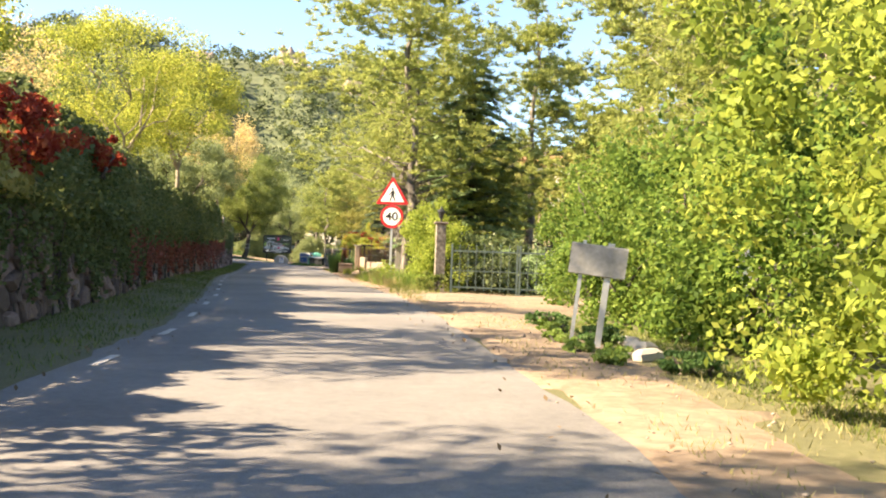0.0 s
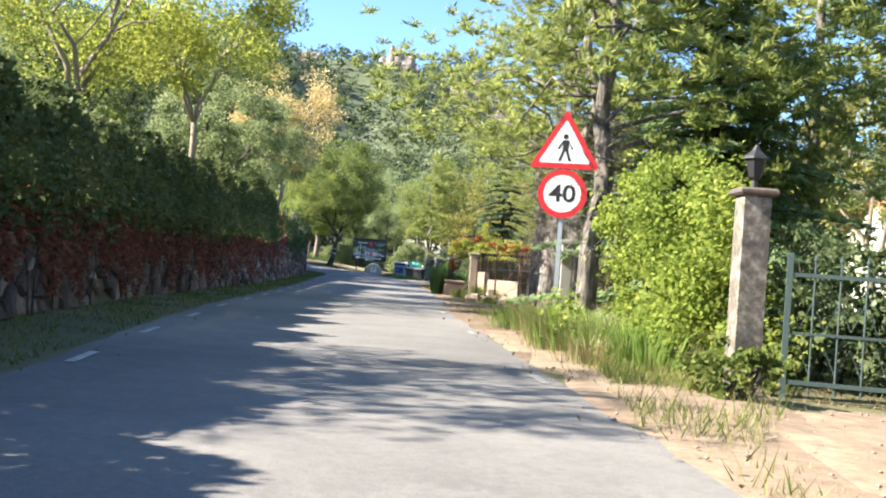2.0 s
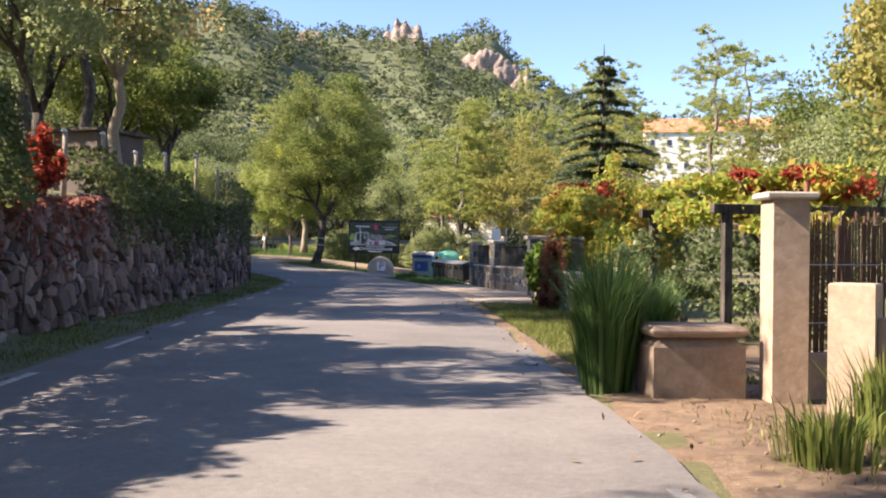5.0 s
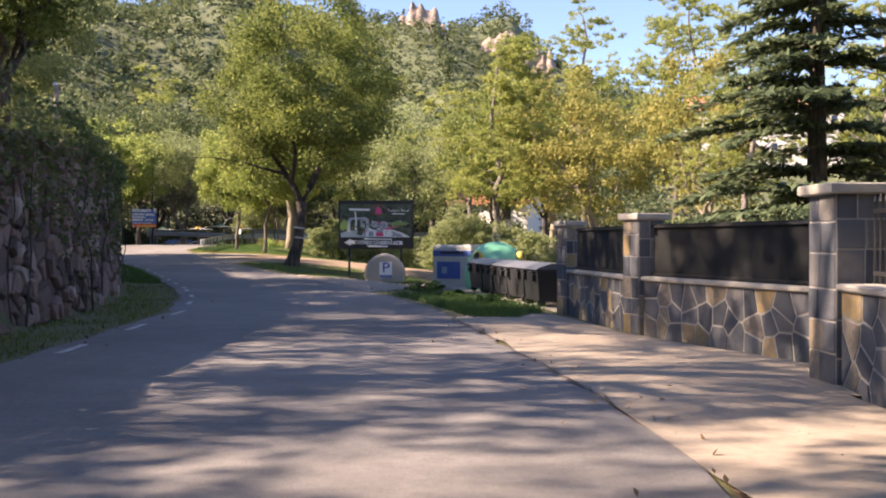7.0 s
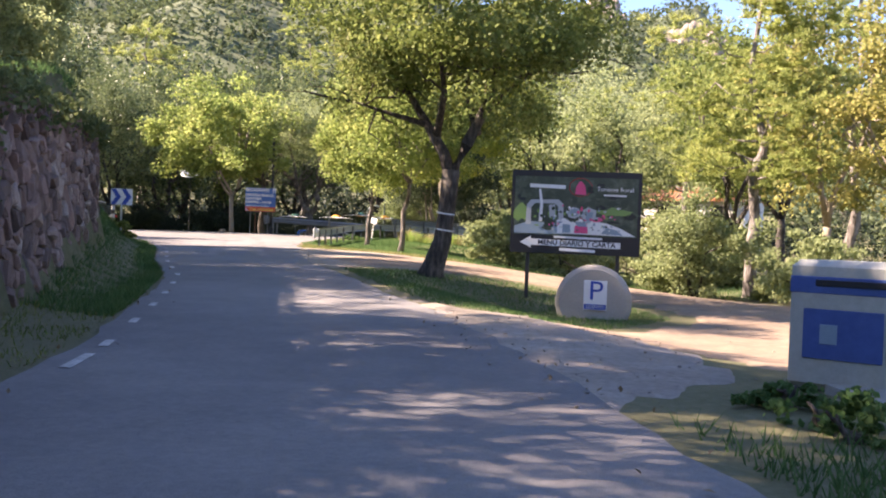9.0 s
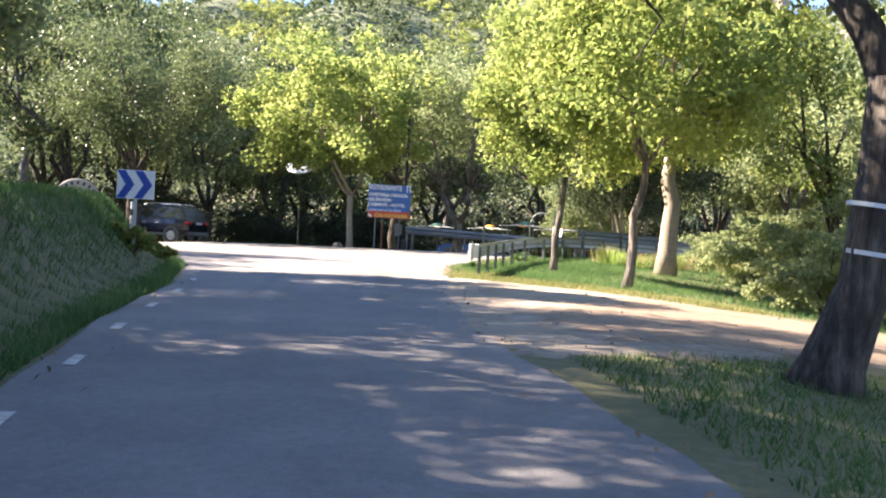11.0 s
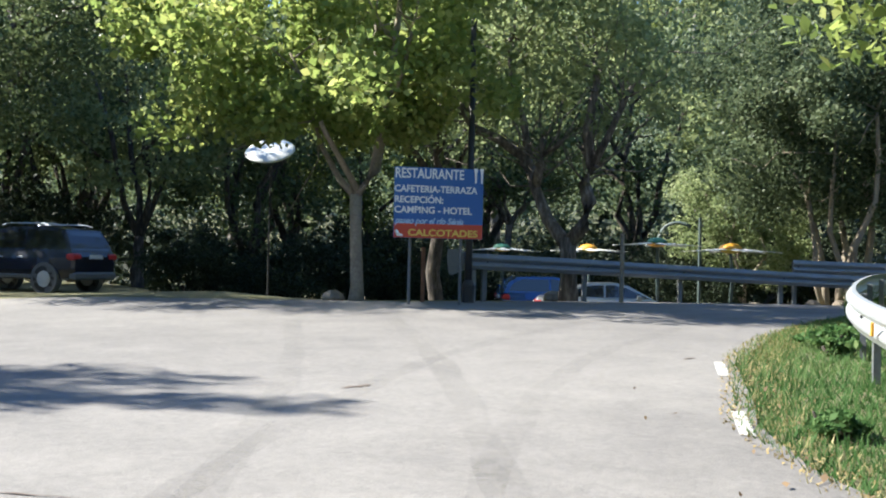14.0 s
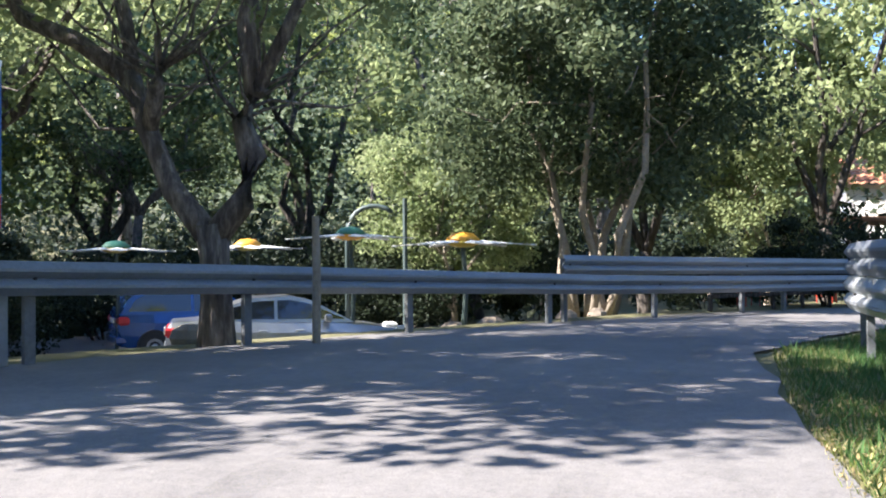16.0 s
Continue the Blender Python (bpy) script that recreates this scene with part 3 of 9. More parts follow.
def pine(x, y, height, spread, label, seed, trunk=0.18, bare=0.4, n_tufts=420, leaf=None, lean=(0, 0), z=None, dead=10, needle=0.2, dead_top=0.0, twig=1.6):
    """A Mediterranean pine: tall bare trunk, dead twigs, open boughs of needle tufts."""
    rng = np.random.default_rng(seed)
    z0 = float(zg(x, y)) if z is None else z
    t = thing("pine_tree", pose(x, y, z0), label, "tree")
    g = Geo()
    top = Vector((lean[0], lean[1], height * 0.97))
    pts, rads = limb((0, 0, -0.15), top, trunk, trunk * 0.15, rng, 0.035, 9)
    pts, rads = smooth_path(pts, rads, 4)
    rads[0], rads[1] = trunk * 1.35, trunk * 1.08
    g.tube(pts, rads, 18, rough=0.3)

    def on(u):
        k = u * (len(pts) - 1)
        i = min(int(k), len(pts) - 2)
        return pts[i].lerp(pts[i + 1], k - i)

    cent = []
    nb = 26
    for i in range(nb):
        u = bare + (0.98 - bare) * (i + rng.uniform(0, 1)) / nb
        a = rng.uniform(0, 2 * math.pi)
        ln = spread * (1.0 - 0.65 * ((u - bare) / (1 - bare)) ** 1.5) * rng.uniform(0.55, 1.05)
        s = on(u)
        e = s + Vector((math.cos(a) * ln, math.sin(a) * ln, ln * rng.uniform(-0.05, 0.4)))
        p2, r2 = limb(s, e, trunk * 0.3 * (1.1 - u), trunk * 0.05, rng, 0.2, 5)
        g.tube(p2, r2, 5)
        for q in p2[2:]:
            for _ in range(max(1, n_tufts // (nb * 4))):
                cent.append(np.array(q) + rng.normal(size=3) * ln * np.array((0.19, 0.19, 0.11)))
    for i in range(dead):
        u = rng.uniform(0.12, max(bare + 0.1, dead_top))
        a = rng.uniform(0, 2 * math.pi)
        ln = rng.uniform(0.4, twig)
        s = on(u)
        e = s + Vector((math.cos(a) * ln, math.sin(a) * ln, ln * rng.uniform(-0.25, 0.3)))
        p2, r2 = limb(s, e, min(0.011, trunk * 0.05), 0.004, rng, 0.5, 5)
        g.tube(p2, r2, 4)
        for q in p2[2:4]:
            p3, r3 = limb(q, q + Vector(rng.normal(size=3)) * ln * 0.35, 0.007, 0.002, rng, 0.3, 2)
            g.tube(p3, r3, 3)
    part("trunk", g, M["bark_pine"], t, smooth=True)
    cent = np.array(cent)
    slim = needle < 0.15
    m = 50 if slim else 36
    c = np.repeat(cent, m, 0)
    d = rng.normal(size=(len(c), 3))
    d[:, 2] = np.abs(d[:, 2]) * 0.8
    d /= np.linalg.norm(d, axis=1)[:, None]
    c = c + d * rng.uniform(0.02, 0.13 if slim else 0.22, (len(c), 1))
    leaves_mesh("crown", c, leaf or LF["pine"], rng, 0.125 if slim else 0.2, needle, t, dirs=d)
    return t


def fir(x, y, height, spread, label, seed, leaf=None, z=None, whorls=26, trunk=0.16, full=1.0):
    """A fir or cedar: a straight trunk with whorls of flat drooping boughs."""
    rng = np.random.default_rng(seed)
    z0 = float(zg(x, y)) if z is None else z
    t = thing("fir_tree", pose(x, y, z0), label, "tree")
    g = Geo()
    g.tube([(0, 0, -0.1), (0, 0, height * 0.5), (0, 0, height)], [trunk * 1.3, trunk * 0.7, 0.015], 8)
    cs, ds = [], []
    for i in range(whorls):
        u = 0.06 + 0.92 * i / whorls
        ln0 = spread * (1 - u) ** 0.85 + 0.15
        for k in range(6):
            a = rng.uniform(0, 2 * math.pi)
            ln = ln0 * rng.uniform(0.65, 1.12)
            s = Vector((0, 0, height * u))
            e = s + Vector((math.cos(a) * ln, math.sin(a) * ln, -ln * rng.uniform(0.02, 0.22)))
            g.tube([s, s.lerp(e, 0.5) + Vector((0, 0, 0.06 * ln)), e], [0.03, 0.018, 0.005], 4)
            n = int(30 * ln * full) + 12
            uu = rng.uniform(0.12, 1.0, n)
            base = np.array(s) + uu[:, None] * (np.array(e) - np.array(s)) + np.array((0, 0, 0.06 * ln)) * np.sin(uu * math.pi)[:, None]
            sd = np.array((-math.sin(a), math.cos(a), 0))
            off = rng.uniform(-1, 1, n) * 0.28 * ln * (1.05 - uu * 0.8)
            cs.append(base + off[:, None] * sd + rng.normal(size=(n, 3)) * 0.03)
            ds.append(np.array((math.cos(a), math.sin(a), -0.25)) + np.sign(off)[:, None] * sd * 0.8)
    part("trunk", g, M["bark_dark"], t, smooth=True)
    leaves_mesh("crown", np.concatenate(cs), leaf or LF["fir"], rng, 0.24, 0.36, t, up=2.0, dirs=np.concatenate(ds))
    return t


def bush(x, y, rad, leaf, label, seed, n=6000, size=0.09, z=None, name="bush", category="bush", clumps=30, sink=0.85):
    """A shrub: a few stems and leaves in many clumps over an uneven outline."""
    rng = np.random.default_rng(seed)
    z0 = float(zg(x, y)) if z is None else z
    t = thing(name, pose(x, y, z0), label, category)
    r = np.array(rad)
    for i in range(4):
        a = rng.uniform(0, 6.28)
        e = (math.cos(a) * r[0] * 0.6, math.sin(a) * r[1] * 0.6, r[2] * rng.uniform(0.9, 1.6))
        p2, r2 = limb((rng.uniform(-.2, .2), rng.uniform(-.2, .2), -0.1), e, 0.04, 0.01, rng, 0.2, 4)
        part("stem", Geo().tube(p2, r2, 5), M["bark_dark"], t, smooth=True)
    pts = []
    for i in range(clumps):
        s = rng.normal(size=3)
        s /= np.linalg.norm(s)
        swell = 1 + 0.22 * math.sin(3.1 * math.atan2(s[1], s[0]) + seed) + 0.16 * math.sin(5.3 * s[2] + 2.0 * seed)
        c = s * r * rng.uniform(0.5, 1.0) * swell + np.array((0, 0, r[2] * sink))
        pts.append(blob(rng, n // clumps, c, r * rng.uniform(0.12, 0.36) * np.array((1, 1, rng.uniform(0.7, 1.3))), 0.15))
    p = np.concatenate(pts)
    # loose sprays that break the outline
    k = rng.uniform(0, 1, len(p)) < 0.07
    p[k] += rng.normal(size=(int(k.sum()), 3)) * r * np.array((0.12, 0.12, 0.16))
    p = p[p[:, 2] > 0.02]
    leaves_mesh("foliage", p, leaf, rng, size, 0.6, t)
    return t


def inside(poly, x, y):
    r = np.zeros(np.shape(x), bool)
    n = len(poly)
    for i in range(n):
        x1, y1 = poly[i]
        x2, y2 = poly[(i + 1) % n]
        c = ((y1 > y) != (y2 > y)) & (x < (x2 - x1) * (y - y1) / (y2 - y1 + 1e-12) + x1)
        r ^= c
    return r


def ragged(poly, amp, seed, step=0.6):
    """The outline with its long sides broken into small uneven steps."""
    rng = np.random.default_rng(seed)
    out = []
    for (x1, y1), (x2, y2) in zip(poly, poly[1:] + poly[:1]):
        k = max(1, int(math.hypot(x2 - x1, y2 - y1) / step))
        for i in range(k):
            u = i / k
            out.append((x1 + (x2 - x1) * u + rng.normal() * amp, y1 + (y2 - y1) * u + rng.normal() * amp))
    return out


def drape(name, poly, mat, lift, step=1.0, rim=None):
    """A sheet of that outline laid on the ground; its rim may dip into it."""
    bm = bmesh.new()
    bm.faces.new([bm.verts.new((x, y, 0)) for x, y in poly])
    xs, ys = [p[0] for p in poly], [p[1] for p in poly]
    for v in np.arange(math.floor(min(ys)) + step, max(ys), step):
        bmesh.ops.bisect_plane(bm, geom=bm.verts[:] + bm.edges[:] + bm.faces[:], plane_co=(0, v, 0), plane_no=(0, 1, 0))
    for v in np.arange(math.floor(min(xs)) + step, max(xs), step):
        bmesh.ops.bisect_plane(bm, geom=bm.verts[:] + bm.edges[:] + bm.faces[:], plane_co=(v, 0, 0), plane_no=(1, 0, 0))
    co = np.array([v.co for v in bm.verts])
    zz = zg(co[:, 0], co[:, 1]) + lift
    for v, z in zip(bm.verts, zz):
        v.co.z = z - (lift - rim if rim is not None and v.is_boundary else 0)
    bmesh.ops.recalc_face_normals(bm, faces=bm.faces[:])
    if sum(f.normal.z for f in bm.faces) < 0:
        bmesh.ops.reverse_faces(bm, faces=bm.faces[:])
    me = bpy.data.meshes.new(name)
    bm.to_mesh(me)
    bm.free()
    me.materials.append(mat)
    me.polygons.foreach_set("use_smooth", [True] * len(me.polygons))
    return new(name, me)

# ---------- ground, road ----------
def axis(fine_a, fine_b, step, far, grow):
    pts = list(np.arange(fine_a, fine_b, step))
    s = step
    v = pts[0]
    lo = []
    while v > -far:
        s *= grow
        v -= s
        lo.append(v)
    s, v, hi = step, pts[-1], []
    while v < far:
        s *= grow
        v += s
        hi.append(v)
    return np.array(lo[::-1] + pts + hi)


gx, gy = axis(-62, 24, 0.55, 2600, 1.06), axis(-16, 172, 0.55, 2800, 1.06)
X, Y = np.meshgrid(gx, gy)
Z = zg(X, Y)
nx, ny = len(gx), len(gy)
idx = np.arange(nx * ny).reshape(ny, nx)
quads = np.stack([idx[:-1, :-1], idx[:-1, 1:], idx[1:, 1:], idx[1:, :-1]], -1).reshape(-1, 4)
ground = mesh_np("ground", np.stack([X, Y, Z], -1).reshape(-1, 3), quads, M["ground"], smooth=True)
tagged(ground, "soil, dry grass and wooded hills under the road", "ground", kind="structure")
road_poly = ROAD_L + ROAD_FAR[::-1] + ROAD_R[::-1]
road = drape("road", ragged(road_poly, 0.035, 3), M["asphalt"], 0.03, 0.7, rim=0.026)
tagged(road, "worn grey asphalt country road with patchy surface", "road", kind="structure")

# ---------- flat pieces of the setting ----------
def wall_h(y):
    return float(np.interp(y, [-30, 50, 62, 76, 88, 108], [1.9, 1.85, 1.8, 2.45, 3.0, 2.9]))


shoulder = [(x - 0.2, y) for x, y in ROAD_R[1:8]] + [(x + w, y) for (x, y), w in zip(ROAD_R[7:0:-1], (1.2, 2.4, 2.2, 2.2, 2.0, 1.5, 1.0))]
tagged(drape("dirt_shoulder", ragged(shoulder, 0.09, 7, 0.5), M["sand"], 0.022, 0.5, rim=-0.05), "pale sandy shoulder beside the asphalt", "shoulder", kind="structure")
litter = [(x - 0.2, y) for x, y in ROAD_R[6:15]] + [(-4.2, 74.6), (-3.4, 70), (-3.6, 64), (-2.0, 58.5), (2.0, 57.0), (3.0, 46), (1.6, 37), (0.4, 35.2)]
tagged(drape("needle_litter", ragged(litter, 0.08, 8), M["litter"], 0.018, 0.5, rim=-0.05), "brown soil with fallen needles under the pines", "soil", kind="structure")
gate_yard = [(0.7, 22), (1.8, 21.5), (3.4, 24.5), (5.2, 29), (5.4, 33.2), (0.9, 33.7), (-0.2, 31.5), (-0.1, 27)]
tagged(drape("gate_dirt", ragged(gate_yard, 0.12, 11, 0.6), M["sand"], 0.035, 0.5, rim=-0.05), "bare dry earth in front of the iron gate", "dirt", kind="structure")
apron = [(-8.98, 77.9), (-9.72, 81), (-10.6, 84), (-11.3, 86.5), (-10.9, 87.9), (-9.75, 87.4), (-8.8, 84.4), (-7.2, 81.4), (-5.2, 80.6), (-5.4, 79.2), (-7.3, 79.3), (-7.0, 75.9), (-7.9, 74.6), (-8.4, 75.2)]
tagged(drape("concrete_apron", ragged(apron, 0.03, 12), M["apron"], 0.038, 0.4, rim=0.033), "pale concrete driveway apron", "driveway", kind="structure")
lot = [(-14.9, 100.6), (-17.0, 102.2), (-15.6, 105.2), (-14.6, 108.5), (-16.2, 112.6), (-19.8, 113.4), (-22.6, 112.0), (-23.6, 110.7), (-25.6, 113.2), (-25.2, 117.5), (-19, 117.6), (-8, 116.5), (-7.5, 107), (-10, 101), (-13.6, 98.8)]
tagged(drape("dirt_lot", ragged(lot, 0.15, 10), M["sand"], 0.03, 0.6, rim=-0.05), "sandy parking ground among the trees", "dirt", kind="structure")
track = [(-14.6, 94.2), (-16.0, 96.3), (-18.3, 100.6), (-18.7, 101.7), (-17.0, 102.5), (-15.4, 101.8), (-14.2, 99.8), (-13.5, 97.2)]
tagged(drape("track_mouth", ragged(track, 0.06, 13, 0.7), M["gravel"], 0.022, 0.4, rim=-0.05), "grey gravel where the parking track meets the road", "gravel", kind="structure")
strip = [(-20.45, 104.9), (-19.35, 103.15), (-18.2, 101.35), (-17.75, 100.4), (-17.3, 99.6), (-16.4, 100.2), (-16.5, 102.2), (-17.65, 102.15), (-18.56, 102.6), (-19.28, 103.4), (-20.1, 104.7)]
tagged(drape("sandy_strip", ragged(strip, 0.05, 14, 0.6), M["dirt"], 0.034, 0.4, rim=-0.03), "pale sandy strip between the asphalt and the grass", "dirt", kind="structure")
mouth = [(-25.6, 111.0), (-27.1, 113.4), (-28.4, 115.7), (-29.6, 118.4), (-29.2, 119.6), (-27.4, 119.0), (-24.0, 118.2), (-21.5, 114.8), (-22.0, 111.4), (-23.8, 109.6)]
tagged(drape("dirt_mouth", ragged(mouth, 0.06, 9, 0.8), M["dirt"], 0.022, 0.4, rim=-0.05), "sandy margin where a track meets the road", "dirt", kind="structure")
lot2 = [(-58, 146), (-46, 138.5), (-40.5, 139.6), (-36.5, 144.4), (-34.5, 149), (-40, 160), (-58, 160)]
tagged(drape("lower_lot", lot2, M["asphalt"], 0.03), "shaded parking ground below the road", "parking", kind="structure")

# edge dashes, thin paint on the asphalt
dash_meshes = {}


def along(poly, s):
    for (x1, y1), (x2, y2) in zip(poly[:-1], poly[1:]):
        L = math.hypot(x2 - x1, y2 - y1)
        if s <= L:
            u = s / L
            return x1 + (x2 - x1) * u, y1 + (y2 - y1) * u, math.atan2(y2 - y1, x2 - x1)
        s -= L
    return None


def dashes(poly, inset, start, stop, gap=3.05, long=0.9, paint="road_dash"):
    s = start
    while s < stop:
        q = along(poly, s)
        if q is None:
            break
        x, y, a = q
        x, y = x - math.sin(a) * inset, y + math.cos(a) * inset
        if (long, paint) not in dash_meshes:
            dg = Geo().box((0, 0, 0), (0.1, long, 0.002))
            me = bpy.data.meshes.new("dash")
            me.from_pydata(dg.v, [], dg.f)
            me.materials.append(M[paint])
            dash_meshes[long, paint] = me
        ob = new("dash", dash_meshes[long, paint])
        ob.parent = road
        e = 0.4
        dz = float(zg(x + math.cos(a) * e, y + math.sin(a) * e) - zg(x - math.cos(a) * e, y - math.sin(a) * e)) / (2 * e)
        ob.matrix_world = Matrix.Translation((x, y, float(zg(x, y)) + 0.0365)) @ Matrix.Rotation(a - math.pi / 2, 4, "Z") @ Matrix.Rotation(math.atan(dz), 4, "X")
        s += gap


dashes(ROAD_L, -0.27, 26.6, 86, 3.26)
dashes(ROAD_L, -0.27, 86.0, 117, 2.75)
dashes(ROAD_L, -0.27, 117.5, 142, 2.2, 0.5)
dashes(ROAD_R, 0.2, 54.0, 96, 6.1, 0.7, "faded_dash")
edge_s = sum(math.hypot(b[0] - a[0], b[1] - a[1]) for a, b in zip(ROAD_R[:25], ROAD_R[1:26]))
dashes(ROAD_R, 0.14, edge_s + 0.6, edge_s + 5.0, 2.7)

# cracks and patches are thin dark seams of tar
rngc = np.random.default_rng(5)
for k, (pts, w, jit) in enumerate([([(-9.1, 78.6), (-9.8, 81.1), (-10.7, 84.2), (-11.5, 87.0)], 0.028, 0.03), ([(-36.9, 120.4), (-35, 120.75), (-33.6, 121.1)], 0.022, 0.006), ([(-35.05, 124.4), (-34.93, 124.7)], 0.07, 0.012), ([(-33.0, 127.7), (-32.95, 127.8)], 0.05, 0.01)]):
    g = Geo()
    fine = []
    for (x1, y1), (x2, y2) in zip(pts[:-1], pts[1:]):
        for u in np.linspace(0, 1, 14, endpoint=False):
            fine.append((x1 + (x2 - x1) * u + rngc.normal() * jit, y1 + (y2 - y1) * u + rngc.normal() * jit))
    vs = []
    for i, (x, y) in enumerate(fine):
        x2, y2 = fine[min(i + 1, len(fine) - 1)]
        x1, y1 = fine[max(i - 1, 0)]
        d = math.hypot(x2 - x1, y2 - y1)
        n = (-(y2 - y1) / d, (x2 - x1) / d)
        ww = w * rngc.uniform(0.3, 1.2) / 2
        for sgn in (1, -1):
            px, py = x + n[0] * ww * sgn, y + n[1] * ww * sgn
            vs.append((px, py, float(zg(px, py)) + (0.043 if k == 0 else 0.036)))
    g.add(vs, [(2 * i, 2 * i + 1, 2 * i + 3, 2 * i + 2) for i in range(len(fine) - 1)])
    part("crack", g, M["mortar"], road)

def tyre_marks(pts, w, seed):
    """Two faint dark bands of rubber along a bend, worn through in places."""
    rng = np.random.default_rng(seed)
    P_ = [Vector((*p, 0)) for p in pts]
    line, _ = smooth_path(P_, [0] * len(P_), 10)
    for off in (-0.72, 0.72):
        vs = []
        for i, p in enumerate(line):
            d = (line[min(i + 1, len(line) - 1)] - line[max(i - 1, 0)]).normalized()
            n = Vector((-d.y, d.x, 0))
            for e in (-1, -0.4, 0.4, 1):
                q = p + n * (off + e * w * (0.5 + 0.08 * rng.normal()))
                vs.append((q.x, q.y, float(zg(q.x, q.y)) + 0.0345))
        fs = [(4 * i + k, 4 * i + k + 1, 4 * i + k + 5, 4 * i + k + 4) for i in range(len(line) - 1) for k in range(3)]
        part("tyre_mark", Geo().add(vs, fs), M["rubber"], road, "faint dark tyre mark")


tyre_marks([(-27.6, 112.2), (-30.6, 117.2), (-33.0, 121.4), (-35.4, 125.4), (-38.3, 129.4)], 0.24, 1)
tyre_marks([(-28.4, 112.6), (-31.6, 118.0), (-33.6, 122.6), (-34.6, 127.2), (-34.2, 132.0), (-32.9, 137.0)], 0.22, 2)

# ---------- the retaining wall of rubble stone ----------
W_Y = np.arange(-18, 107.01, 1.0)
W_PTS = [(float(edge_l(y) - wall_off(y)), float(y)) for y in W_Y]
core = Geo()
wt_pts = [(x, y, math.atan2(W_PTS[min(i + 1, len(W_PTS) - 1)][1] - W_PTS[max(i - 1, 0)][1], W_PTS[min(i + 1, len(W_PTS) - 1)][0] - W_PTS[max(i - 1, 0)][0])) for i, (x, y) in enumerate(W_PTS)]
vs = []
for x, y, a in wt_pts:
    nx_, ny_ = math.sin(a), -math.cos(a)
    z0 = float(zg(x + 0.5, y)) - 0.3
    h = wall_h(y)
    bat = 0.12
    for off, zz in ((0.0, z0), (-bat, z0 + 0.3 + h), (-0.55, z0 + 0.3 + h), (-0.55, z0)):
        vs.append((x + nx_ * off, y + ny_ * off, zz))
fs = []
for i in range(len(wt_pts) - 1):
    for k in range(4):
        k2 = (k + 1) % 4
        fs.append((i * 4 + k, i * 4 + k2, i * 4 + 4 + k2, i * 4 + 4 + k))
fs += [(0, 1, 2, 3), tuple((len(wt_pts) - 1) * 4 + k for k in (3, 2, 1, 0))]
core.add(vs, fs)
wall_left = tagged(part("wall_left", core, M["mortar"]), "old rubble stone retaining wall partly grown over", "wall", kind="structure")


def clip_poly(poly, p, n):
    """Keeps the side of the line through p where the normal n points away."""
    out = []
    for i in range(len(poly)):
        a, b = poly[i], poly[(i + 1) % len(poly)]
        da = (a[0] - p[0]) * n[0] + (a[1] - p[1]) * n[1]
        db = (b[0] - p[0]) * n[0] + (b[1] - p[1]) * n[1]
        if da <= 0:
            out.append(a)
        if da * db < 0:
            u = da / (da - db)
            out.append((a[0] + (b[0] - a[0]) * u, a[1] + (b[1] - a[1]) * u))
    return out


def crazy_cells(w, h, cell, rng, squat=0.8, joint=0.015, loose=False):
    """Irregular stones that fill a w by h face, shrunk for the joints."""
    nx_, ny_ = max(1, round(w / cell)), max(1, round(h / (cell * squat)))
    seeds = [((i + rng.uniform(0.1, 0.9)) * w / nx_, (j + rng.uniform(0.1, 0.9)) * h / ny_) for i in range(nx_) for j in range(ny_)]
    if loose:
        seeds = [(rng.uniform(0, w), rng.uniform(0, h)) for _ in range(nx_ * ny_)]
    cells = []
    for i, s in enumerate(seeds):
        poly = [(0.006, 0.006), (w - 0.006, 0.006), (w - 0.006, h - 0.006), (0.006, h - 0.006)]
        for j, q in enumerate(seeds):
            if i != j and poly and abs(q[0] - s[0]) < cell * 2.6 and abs(q[1] - s[1]) < cell * 2.6:
                d = math.hypot(q[0] - s[0], q[1] - s[1]) + 1e-6
                n = ((q[0] - s[0]) / d, (q[1] - s[1]) / d)
                mid = ((q[0] + s[0]) / 2 - n[0] * joint, (q[1] + s[1]) / 2 - n[1] * joint)
                poly = clip_poly(poly, mid, n)
        if len(poly) > 2:
            cells.append(poly)
    return cells


rs = np.random.default_rng(11)
rest = Geo()
late_stones = []
length = sum(math.hypot(b[0] - a[0], b[1] - a[1]) for a, b in zip(W_PTS[:-1], W_PTS[1:]))


def on_wall(s, h, out):
    x, y, a = along(W_PTS, min(max(s, 0.0), length - 0.01))
    hw = wall_h(y)
    k = out - 0.12 * min(1, h / hw)
    return (x + math.sin(a) * k, y - math.cos(a) * k, float(zg(x + 0.5, y)) + h)


